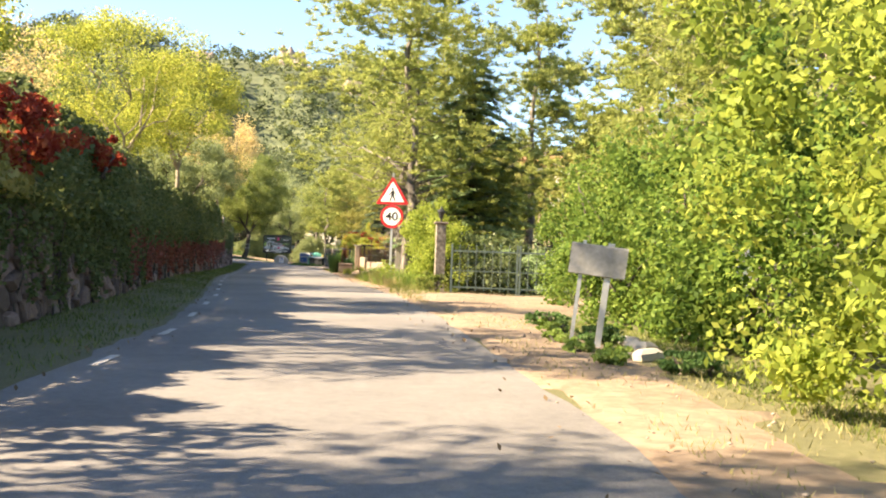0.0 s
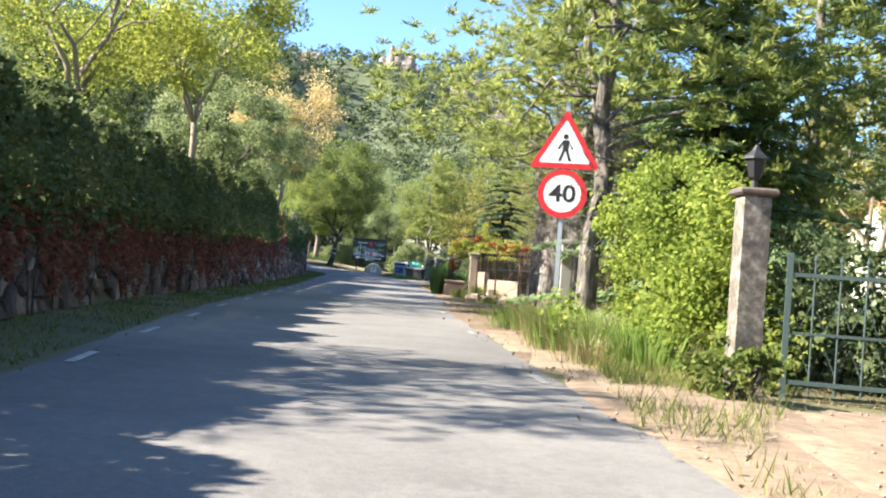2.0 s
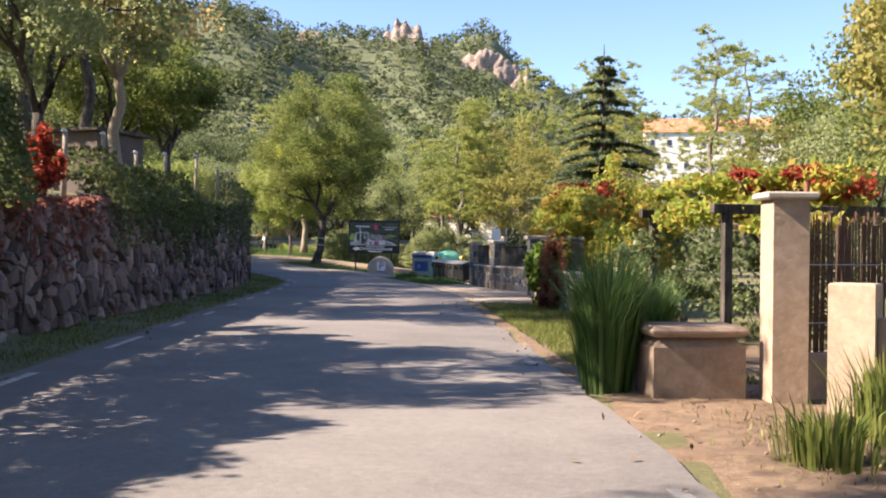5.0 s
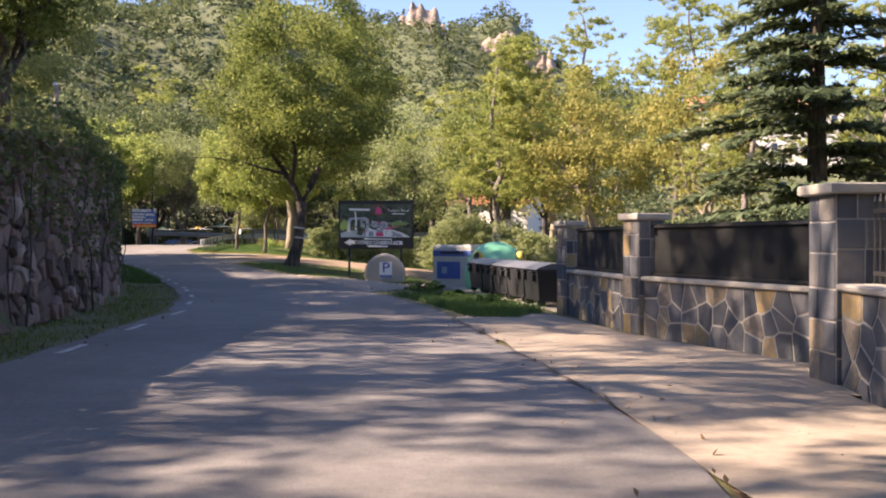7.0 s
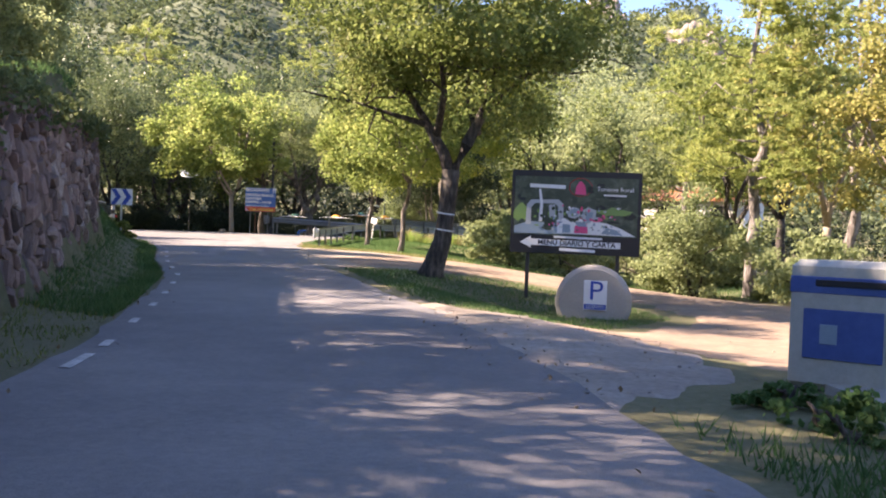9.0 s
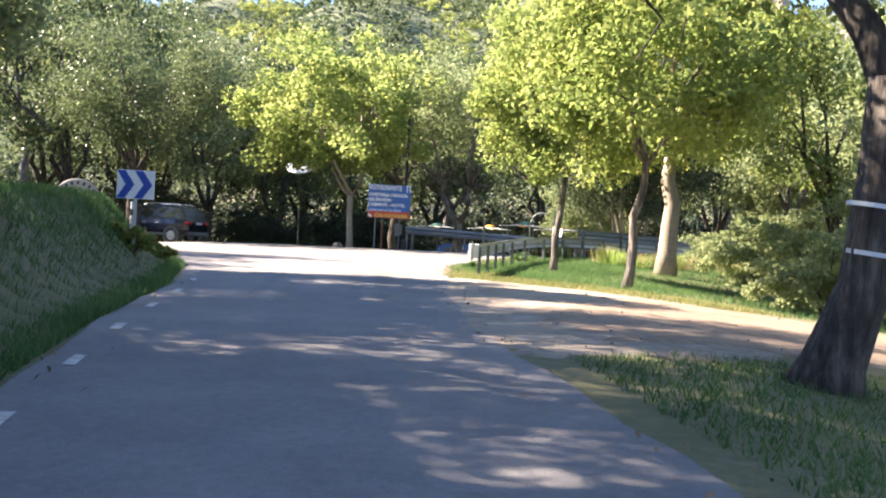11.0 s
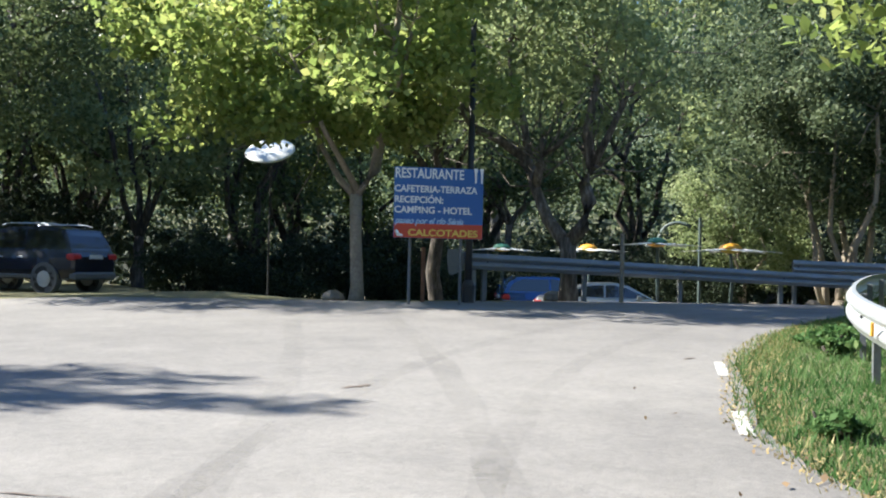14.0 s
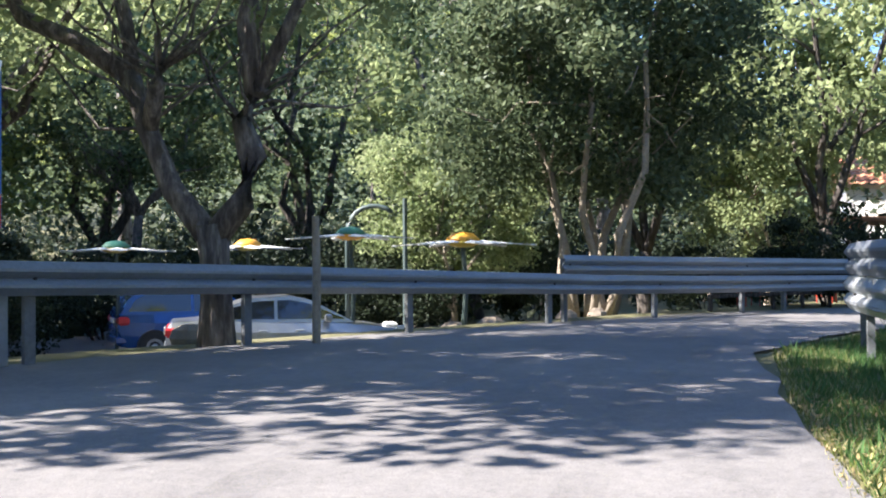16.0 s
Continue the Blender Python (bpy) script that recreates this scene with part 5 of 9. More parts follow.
def limit_sign(x, y, rz):
    z = float(zg(x, y))
    t = thing("road_sign", pose(x, y, z, 0, 0, rz), "red-bordered warning triangle over a round 40 limit sign", "road sign")
    part("pole", Geo().box((0, 0, 2.2), (0.085, 0.05, 4.5), chamfer=0.008), M["galv"], t, "galvanised steel pole")
    cz, r = 2.68, 0.47
    plate = part("speed_limit_plate", Geo().prism(shift(disc(r), 0, cz), 0.03, at_y(-0.05)), C["red"], t, "round red-bordered plate")
    part("face", Geo().prism(shift(disc(r * 0.76), 0, cz), 0.004, at_y(-0.068)), C["white"], plate)
    part("number", text_geo("40", 0.46, Matrix.Translation((0, -0.073, cz - 0.01)) @ FRONT @ Matrix.Diagonal((1.12, 1, 1, 1)), bold=0.008), C["black"], plate)
    tri = part("warning_plate", Geo().prism(shift(rounded_tri(1.36, 1.14, 0.045), 0, cz + r + 0.02), 0.03, at_y(-0.05)), C["red"], t, "triangular red-bordered plate")
    part("face", Geo().prism(shift(rounded_tri(1.0, 0.84, 0.03), 0, cz + r + 0.12), 0.004, at_y(-0.068)), C["white"], tri)
    # walking figure symbol, built of simple strokes
    g = Geo()
    o = cz + r + 0.16
    f = at_y(-0.073)
    g.prism(shift(disc(0.05, 14), 0.0, o + 0.47), 0.004, f)
    for p in ([(-0.05, 0.2), (0.055, 0.2), (0.075, 0.4), (-0.045, 0.4)], [(-0.05, 0.21), (0.0, 0.21), (-0.075, 0.0), (-0.125, 0.0)], [(0.0, 0.21), (0.055, 0.21), (0.125, 0.0), (0.075, 0.0)], [(-0.045, 0.4), (-0.03, 0.36), (-0.12, 0.22), (-0.15, 0.24)], [(0.06, 0.4), (0.075, 0.36), (0.15, 0.24), (0.125, 0.21)]):
        g.prism(shift(p, 0, o), 0.004, f)
    part("symbol", g, C["black"], tri)
    for zz in (cz - 0.2, cz + 0.2, cz + r + 0.25):
        part("clamp", Geo().box((0, 0.0, zz), (0.16, 0.075, 0.04), chamfer=0.006), M["galv"], t)
    return t


limit_sign(-1.66, 42.1, -6)


def board_sign(x, y, rz):
    z = float(zg(x, y))
    t = thing("direction_sign", pose(x, y, z, 2, 6, rz), "blank grey metal board leaning on two posts", "road sign")
    part("board", Geo().box((0.05, 0, 1.2), (0.76, 0.03, 0.42), chamfer=0.01), C["plate"], t, "weathered grey metal board")
    for k, xx in enumerate((-0.16, 0.2)):
        part("post", Geo().box((xx, 0.045, 0.7), (0.05 + 0.035 * k, 0.045, 1.5), chamfer=0.006), M["galv"], t)
    for xx in (-0.16, 0.2):
        part("clamp", Geo().box((xx, 0.035, 1.2), (0.1, 0.06, 0.035), chamfer=0.004), M["galv"], t)


board_sign(2.2, 16.6, -8)
for x, y, s_, a_ in ((2.98, 17.3, 0.24, 20), (2.9, 16.65, 0.28, 70), (2.86, 15.95, 0.3, 130), (2.8, 15.25, 0.26, 200)):
    t = thing("boulder", pose(x, y, float(zg(x, y)), 4, 6, a_), "pale rough boulder below the hedge", "boulder", "boulders below the hedge")
    part("stone", Geo().box((0, 0, s_ * 0.25), (s_ * 1.2, s_ * 0.8, s_ * 0.7), chamfer=s_ * 0.2), M["concrete"], t)

# ---------- the iron gate, its pillar and lantern ----------
def gate_pillar(x, y, rz):
    z = float(zg(x, y))
    t = thing("gate_pillar", pose(x, y, z, 0, 0, rz), "weathered pale stone gate pillar with a lantern", "pillar")
    part("shaft", Geo().box((0, 0, 1.05), (0.3, 0.3, 2.3), chamfer=0.03), C["lichen"], t)
    part("cap", Geo().box((0, 0, 2.22), (0.42, 0.42, 0.08), chamfer=0.025), M["mortar"], t)
    lan = part("lantern", Geo().lathe([(0.04, 2.25), (0.03, 2.35), (0.07, 2.39), (0.115, 2.57), (0.12, 2.59)], 6), M["black_metal"], t, "small black iron lantern")
    part("lantern_roof", Geo().lathe([(0.15, 2.59), (0.13, 2.62), (0.05, 2.69), (0.015, 2.75)], 6), M["black_metal"], lan)


gate_pillar(0.3, 34.5, 8)
bush(0.1, 33.7, (0.5, 0.5, 0.35), LF["grass"], "leafy weeds at the foot of the pillar", 236, 1500, 0.08, name="weed_clump", category="weeds")


def iron_gate(a, b, h):
    (x1, y1), (x2, y2) = a, b
    L = math.hypot(x2 - x1, y2 - y1)
    z = float(zg((x1 + x2) / 2, (y1 + y2) / 2))
    t = thing("iron_gate", pose(x1, y1, z, 0, 0, math.degrees(math.atan2(y2 - y1, x2 - x1))), "closed dark green wrought iron double gate", "gate")
    for k in range(2):
        x0, w = k * L / 2, L / 2 - 0.03
        leaf = part("gate_leaf", Geo().box((x0 + w / 2, 0, h - 0.12), (w, 0.04, 0.045)).box((x0 + w / 2, 0, 0.22), (w, 0.04, 0.045)).box((x0 + w / 2, 0, h * 0.5), (w, 0.03, 0.03)), M["iron_green"], t)
        for sx in (x0 + 0.03, x0 + w - 0.03):
            part("stile", Geo().box((sx, 0, h / 2 + 0.06), (0.06, 0.06, h + 0.1), chamfer=0.008), M["iron_green"], leaf)
        n = 8
        for i in range(1, n):
            xx = x0 + 0.03 + (w - 0.06) * i / n
            part("bar", Geo().tube([(xx, 0, 0.1), (xx, 0, h + 0.02)], [0.012, 0.012], 6).lathe([(0.012, 0), (0.022, 0.03), (0.0005, 0.1)], 6, Matrix.Translation((xx, 0, h + 0.02))), M["iron_green"], leaf)
        for i in range(n):
            xx = x0 + 0.03 + (w - 0.06) * (i + 0.5) / n
            d = (w / n) * 0.5
            part("scroll", Geo().tube([(xx - d, 0.01, 0.3), (xx, 0.01, 0.62), (xx + d, 0.01, 0.3)], [0.008] * 3, 5).tube([(xx - d, 0.01, 1.12), (xx, 0.01, 0.8), (xx + d, 0.01, 1.12)], [0.008] * 3, 5), M["iron_green"], leaf)


iron_gate((0.66, 34.3), (5.0, 33.7), 1.5)
for i, (x, y, r, k) in enumerate([(1.6, 36.2, (1.4, 1.0, 0.9), "dark"), (3.8, 36.0, (1.6, 1.0, 0.8), "fir"), (6.2, 34.5, (1.3, 1.2, 1.2), "oak"), (2.6, 38.2, (1.9, 1.2, 1.1), "dark"), (5.2, 38.6, (2.0, 1.4, 1.2), "dark"), (7.4, 37.0, (1.6, 1.4, 1.4), "oak")]):
    bush(x, y, r, LF[k], "dark shrub behind the iron gate", 230 + i, 6000, 0.1, clumps=34)

# ---------- screened fence and rendered meter wall ----------
def place(x, y, rz=0.0, dz=0.0):
    return pose(x, y, float(zg(x, y)) + dz, 0, 0, rz)


t = thing("fence_pillar", place(-4.6, 61.5, 8), "rendered brown pillar at the end of a fence", "pillar")
part("shaft", Geo().box((0, 0, 0.85), (0.3, 0.3, 1.75), chamfer=0.015), C["render"], t)
part("cap", Geo().box((0, 0, 1.74), (0.42, 0.4, 0.06), chamfer=0.015), M["concrete"], t)
t = thing("meter_wall", place(-3.7, 60.7, -28), "low rendered wall with a meter niche", "wall")
part("pier", Geo().box((-0.55, 0, 0.5), (0.34, 0.3, 1.1), chamfer=0.012), C["render"], t)
part("panel", Geo().box((0.35, 0.05, 0.36), (1.45, 0.22, 0.85), chamfer=0.012), C["render"], t)
# Flat dark panel stands in for the shaded inside of the niche.
part("niche_panel", Geo().box((0.0, -0.07, 0.22), (0.38, 0.03, 0.36), chamfer=0.008), M["bark_dark"], t, "dark panel in place of the niche opening")
part("pipe", Geo().tube([(-0.2, -0.25, 0.25), (0.2, -0.35, 0.12), (0.5, -0.4, 0.05)], [0.02] * 3, 7), M["paint_white"], t)
t = thing("low_stone_wall", place(-5.35, 61.7, 12), "low rough stone block beside the verge", "wall")
part("block", Geo().box((0, 0, 0.22), (0.8, 0.55, 0.7), chamfer=0.12), M["warm_stone"], t)
part("capstone", Geo().box((0, 0, 0.58), (0.84, 0.6, 0.09), chamfer=0.035), M["warm_stone"], t)


t = thing("fence_pillar", place(-1.45, 43.9, 5), "pale weathered concrete pillar half hidden by leaves", "pillar")
part("shaft", Geo().box((0, 0, 0.85), (0.2, 0.2, 1.9), chamfer=0.015), M["concrete"], t)
part("cap", Geo().box((0, 0, 1.84), (0.28, 0.28, 0.09), chamfer=0.015), M["concrete"], t)


def cane_fence(a, b, h, label, seed):
    """Wire fence with a cane screen: posts, a low wall and bundled canes."""
    rng = np.random.default_rng(seed)
    (x1, y1), (x2, y2) = a, b
    L = math.hypot(x2 - x1, y2 - y1)
    t = thing("garden_fence", place((x1 + x2) / 2, (y1 + y2) / 2, math.degrees(math.atan2(y2 - y1, x2 - x1))), label, "fence", "garden fences")
    part("plinth", Geo().box((0, 0, 0.14), (L, 0.16, 0.6), chamfer=0.01), C["render"], t, "rough rendered plinth")
    n = max(2, int(L / 1.15) + 1)
    for i in range(n):
        xx = -L / 2 + L * i / (n - 1)
        part("post", Geo().tube([(xx, -0.1, 0), (xx, -0.1, h + 0.28)], [0.026, 0.026], 8), C["rust"], t)
    m = int(L / 0.024)
    g = Geo()
    for i in range(m):
        xx = -L / 2 + L * (i + rng.uniform(0, 1)) / m
        g.tube([(xx, rng.normal() * 0.012, 0.42), (xx + rng.normal() * 0.012, 0, h + rng.uniform(-0.08, 0.06))], [0.013, 0.011], 4, False)
    tagged(part("canes", g, C["cane"], t, "brown cane screen"), kind="stuff")
    for zz in (0.7, 1.2):
        part("wire", Geo().tube([(-L / 2, -0.07, zz), (L / 2, -0.07, zz)], [0.004, 0.004], 4), M["galv"], t)


cane_fence((-4.45, 61.7), (-2.55, 62.9), 1.62, "brown cane screen on a wire fence", 3)
cane_fence((-0.4, 58.3), (3.6, 57.2), 1.55, "brown cane screen between the pines", 4)


C["brown_render"] = surface("mottled_brown_render", (0.13, 0.09, 0.065), (0.26, 0.18, 0.13), 1.2, 12, 0.9, 0.3)
C["dull_white"] = surface("dull_white_paint", (0.36, 0.38, 0.35), (0.55, 0.56, 0.52), 4, 30, 0.7, 0.2)


def white_gate(a, b):
    (x1, y1), (x2, y2) = a, b
    L = math.hypot(x2 - x1, y2 - y1)
    t = thing("white_railing", place((x1 + x2) / 2, (y1 + y2) / 2, math.degrees(math.atan2(y2 - y1, x2 - x1))), "white metal railing on a low rendered wall", "railing")
    part("plinth", Geo().box((0, 0, 0.2), (L, 0.2, 0.7), chamfer=0.015), C["brown_render"], t, "brown rendered plinth")
    for zz in (0.62, 1.3):
        part("rail", Geo().box((0, 0, zz), (L, 0.03, 0.04), chamfer=0.005), C["dull_white"], t)
    n = int(L / 0.14)
    for i in range(n + 1):
        xx = -L / 2 + L * i / n
        part("baluster", Geo().box((xx, 0, 1.0), (0.035, 0.02, 0.85 + 0.06 * (i % 2)), chamfer=0.005), C["dull_white"], t)
    for xx in (-L / 2, 0.0, L / 2):
        part("post", Geo().tube([(xx, -0.2, 0), (xx, -0.2, 2.05)], [0.025, 0.025], 8), C["rust"], t)


white_gate((-2.5, 62.9), (-0.6, 61.4))


def wire_fence(pts, label):
    x0, y0 = pts[0][:2]
    z0 = float(zg(x0, y0))
    t = thing("wire_fence", place(x0, y0), label, "fence", "garden fences")
    tops = []
    for x, y, h in pts:
        z = float(zg(x, y)) - z0
        part("post", Geo().tube([(x - x0, y - y0, z - 0.05), (x - x0 + 0.01, y - y0, z + h)], [0.028, 0.026], 8), C["rust"], t)
        tops.append((x - x0, y - y0, z, h))
    for u in (0.3, 0.62, 0.93):
        for a, b in zip(tops[:-1], tops[1:]):
            mid = ((a[0] + b[0]) / 2, (a[1] + b[1]) / 2, (a[2] + b[2] + u * (a[3] + b[3])) / 2 - 0.02)
            part("wire", Geo().tube([(a[0], a[1], a[2] + u * a[3]), mid, (b[0], b[1], b[2] + u * b[3])], [0.003] * 3, 4), M["galv"], t)


wire_fence([(-4.25, 58.4, 1.55), (-3.52, 57.45, 2.0), (-2.7, 57.6, 2.0), (-1.55, 56.9, 2.15)], "thin rusty posts and wires in front of the low wall")


def loose_stone(x, y, s, seed):
    r = np.random.default_rng(seed)
    g = Geo().box((0, 0, 0.3 * s[2]), s, chamfer=min(s) * 0.22)
    g.v = [tuple(np.array(v) + r.normal(size=3) * 0.025) for v in g.v]
    part("stone", g, M["warm_stone"], thing("loose_stone", place(x, y, r.uniform(-25, 25)), "rough tan stone lying at the fence's foot", "stone", "stones at the fence"))


for i in range(11):
    loose_stone(-4.35 + 0.19 * i, 56.75 - 0.06 * i + 0.12 * (i % 3), (0.28 + 0.07 * (i % 3), 0.24, 0.22 + 0.06 * ((i * 2) % 3)), 70 + i)
for i, (x, y) in enumerate([(-2.42, 53.6), (-2.15, 53.45), (-2.0, 53.55), (-2.55, 55.5), (-2.2, 55.0)]):
    loose_stone(x, y, (0.26, 0.2, 0.16), 90 + i)
bush(-3.7, 66.5, (1.45, 1.3, 0.5), LF["creeper"], "red and yellow creeper over a garden arbour", 301, 9000, 0.11, z=1.5, clumps=44, name="creeper_arbour", category="creeper")
t = thing("arbour_frame", place(-3.4, 66.5, 20), "dark timber posts carrying the creeper", "arbour")
for sx in (-1.5, 1.5):
    for sy in (-1.0, 1.0):
        part("post", Geo().box((sx, sy, 0.9), (0.1, 0.1, 1.9), chamfer=0.01), M["bark_dark"], t)
for sy in (-1.0, 1.0):
    part("beam", Geo().box((0, sy, 1.85), (3.4, 0.1, 0.12), chamfer=0.01), M["bark_dark"], t)
bush(-3.3, 66.1, (1.0, 0.9, 0.26), LF["scarlet"], "red creeper leaves on top of the arbour", 305, 2200, 0.1, z=1.95, clumps=26, name="creeper_arbour", category="creeper")
bush(-3.0, 69.6, (1.6, 2.0, 1.1), LF["dark"], "dark clipped garden hedge behind the fence", 302, 8000, 0.1, clumps=40)
bush(-5.2, 67.5, (0.8, 1.6, 0.8), LF["dark"], "dark low hedge beside the verge", 303, 5000, 0.09, clumps=30)
bush(0.4, 64.5, (1.5, 1.5, 1.0), LF["rust"], "reddish garden shrub beside the railing", 304, 5000, 0.1, clumps=30)


def fountain_grass(x, y, h, seed, n=900, spread=0.5, leaf="lush", label="tall clump of green fountain grass", flop=0.6):
    rng = np.random.default_rng(seed)
    t = thing("ornamental_grass", place(x, y), label, "grass clump")
    a = rng.uniform(0, 2 * math.pi, n)
    ln = h * rng.uniform(0.55, 1.15, n)
    out = rng.uniform(0.1, 0.75, n) * ln * flop
    b = np.stack([np.cos(a), np.sin(a), 0 * a], -1)
    p0 = b * rng.uniform(0, 0.25, n)[:, None] * spread
    p1 = p0 + b * out[:, None] * 0.35 + np.array((0, 0, 1)) * (ln * 0.62)[:, None]
    p2 = p0 + b * out[:, None] + np.array((0, 0, 1)) * (ln * rng.uniform(0.7, 0.98, n))[:, None]
    sd = np.stack([-np.sin(a), np.cos(a), 0 * a], -1) * 0.009
    v = np.stack([p0 - sd, p0 + sd, p1 + sd * 0.8, p1 - sd * 0.8, p2, p2 + sd * 0.1], 1).reshape(-1, 3)
    k = np.arange(n)[:, None] * 6
    f = np.concatenate([k + np.array([[0, 1, 2, 3]]), k + np.array([[3, 2, 5, 4]])])
    mesh_np("blades", v, f, LF[leaf], t)


fountain_grass(-6.05, 61.8, 1.3, 1, 1400, 0.9)
fountain_grass(-5.4, 64.4, 1.0, 2, 900, 0.8)
rt = np.random.default_rng(64)
for i in range(30):
    yy = 35.8 + 6.4 * i / 29
    fountain_grass(float(edge_r(yy)) + 0.75 + rt.uniform(0, 1.0), yy + rt.uniform(-.25, .25), rt.uniform(0.25, 0.75), 900 + i, int(rt.uniform(80, 260)), 2.0, ("tall", "tall", "straw")[i % 3], "tuft of tall soft green grass on the verge", 1.25)
for i, (x, y, h) in enumerate([(-4.3, 59.9, 0.6), (-3.6, 60.3, 0.45), (-2.7, 60.9, 0.4), (-4.9, 59.0, 0.4), (-1.8, 60.6, 0.35), (-2.0, 57.6, 0.3), (-3.6, 55.6, 0.3), (-2.6, 47.6, 0.3), (-2.3, 44.8, 0.32), (-1.5, 45.6, 0.34)]):
    fountain_grass(x, y, h, 6 + i, 260, 1.3, "straw" if i % 3 else "grass", "tuft of tall half-dry grass on the verge")


def stone_edging(x1, y1, x2, y2, seed):
    """A row of rough stones half sunk in the verge."""
    rng = np.random.default_rng(seed)
    t = thing("stone_edging", place((x1 + x2) / 2, (y1 + y2) / 2, math.degrees(math.atan2(y2 - y1, x2 - x1))), "low row of rough grey stones before the plinth", "edging")
    n = 6
    L = math.hypot(x2 - x1, y2 - y1)
    for i in range(n):
        s = L / n * 0.55
        m = Matrix.Translation((-L / 2 + L * (i + 0.5) / n, rng.uniform(-.05, .05), 0)) @ Matrix.Rotation(rng.uniform(0, 6), 4, "Z")
        part("stone", Geo().lathe([(s * 0.9, -0.08), (s, 0.05), (s * rng.uniform(0.8, 0.95), 0.13), (s * 0.4, rng.uniform(0.15, 0.24))], 7, m), M["mortar"], t)


def palm(x, y, h, seed):
    """A short palm: rough trunk and arching fronds of narrow leaflets."""
    rng = np.random.default_rng(seed)
    t = thing("palm_tree", place(x, y), "small palm tree with arching green fronds", "tree")
    part("trunk", Geo().tube([(0, 0, -0.1), (0.02, 0, h * 0.5), (0, 0, h)], [0.17, 0.14, 0.17], 9, rough=0.05), M["bark_dark"], t)
    for i in range(26):
        a, up, ln = 2.4 * i, rng.uniform(0.1, 1.25), rng.uniform(1.1, 1.5)
        b = Vector((math.cos(a), math.sin(a), 0))
        sd = Vector((-math.sin(a), math.cos(a), 0))
        pts = [Vector((0, 0, h)) + b * ln * q * math.cos(up * (1 - q)) + Vector((0, 0, ln * (math.sin(up) * q - 0.55 * q * q))) for q in np.linspace(0, 1, 8)]
        g = Geo().tube(pts, [0.014 - 0.0015 * k for k in range(8)], 4)
        for k in range(1, 8):
            for e in range(3):
                p = pts[k - 1].lerp(pts[k], e / 3)
                w = 0.34 * math.sin(math.pi * (0.12 + 0.8 * (k + e / 3) / 8))
                for sg in (-1, 1):
                    tip = p + sd * sg * w + b * 0.16 + Vector((0, 0, -0.4 * w))
                    g.add([p, p + b * 0.035, tip], [(0, 1, 2)])
        part("frond", g, LF["plane"], t)


rt = np.random.default_rng(65)
for i in range(16):
    fountain_grass(-29.8 + rt.uniform(0, 4.5), 130.6 + rt.uniform(0, 4.2), rt.uniform(0.3, 0.7), 950 + i, 170, 1.8, "straw" if i % 2 else "tall", "tuft of tall half-dry grass behind the rail", 1.0)
bush(3.4, 60.6, (1.9, 1.6, 1.9), LF["hedge"], "bright yellow-green shrub behind the fence", 334, 26000, 0.09, clumps=70)
bush(1.3, 57.8, (0.8, 0.8, 1.1), LF["hedge"], "bright yellow-green shrub beside the pine", 335, 12000, 0.08, clumps=44)
palm(-0.9, 57.0, 0.75, 6)
stone_edging(-2.7, 53.4, -0.6, 53.9, 4)
stone_edging(-4.2, 60.1, -2.4, 61.3, 3)
palm(-2.7, 70.2, 2.3, 5)
bush(-0.7, 68.0, (1.2, 1.2, 1.5), LF["dark"], "dark conifer shrub in the garden", 331, 9000, 0.09, clumps=40)
bush(-0.9, 60.9, (0.4, 0.4, 0.65), LF["olive"], "pale green shrub before the white railing", 332, 2600, 0.08, clumps=22)
bush(1.6, 63.5, (1.6, 1.5, 1.2), LF["shrub"], "green garden shrub behind the fence", 333, 8000, 0.1, clumps=36)

# ---------- slate-faced walls, pillars and railings ----------
M["joint"] = surface("pale_mortar", (0.3, 0.28, 0.25), (0.5, 0.47, 0.42), 2.5, 20, 0.95, 0.3)
slab_jobs = []


def slate_face(parent, origin, rz, w, h, cell, seed):
    """Queues flagstones on a face whose outer side looks to local -y."""
    rng = np.random.default_rng(seed)
    m = Matrix.Translation(origin) @ Matrix.Rotation(rz, 4, "Z")
    for poly in crazy_cells(w, h, cell, rng, joint=0.013):
        slab_jobs.append((parent, m, poly, rng.uniform(0.004, 0.011)))


def slate_wall(a, b, h, label, seed, both=False):
    (x1, y1), (x2, y2) = a, b
    L = math.hypot(x2 - x1, y2 - y1)
    rz = math.atan2(y2 - y1, x2 - x1)
    z = min(float(zg(x1, y1)), float(zg(x2, y2)))
    t = tagged(new("slate_wall"), label, "wall", "slate garden walls")
    t.matrix_world = Matrix.Translation((x1, y1, z)) @ Matrix.Rotation(rz, 4, "Z")
    part("core", Geo().box((L / 2, 0, h / 2 - 0.1), (L, 0.24, h + 0.2)), M["joint"], t, "pale mortar core")
    part("coping", Geo().box((L / 2, 0, h + 0.03), (L + 0.02, 0.34, 0.06), chamfer=0.015), M["concrete"], t, "pale stone coping")
    slate_face(t, (0, -0.12, 0.0), 0, L, h, 0.29, seed)
    return t, L


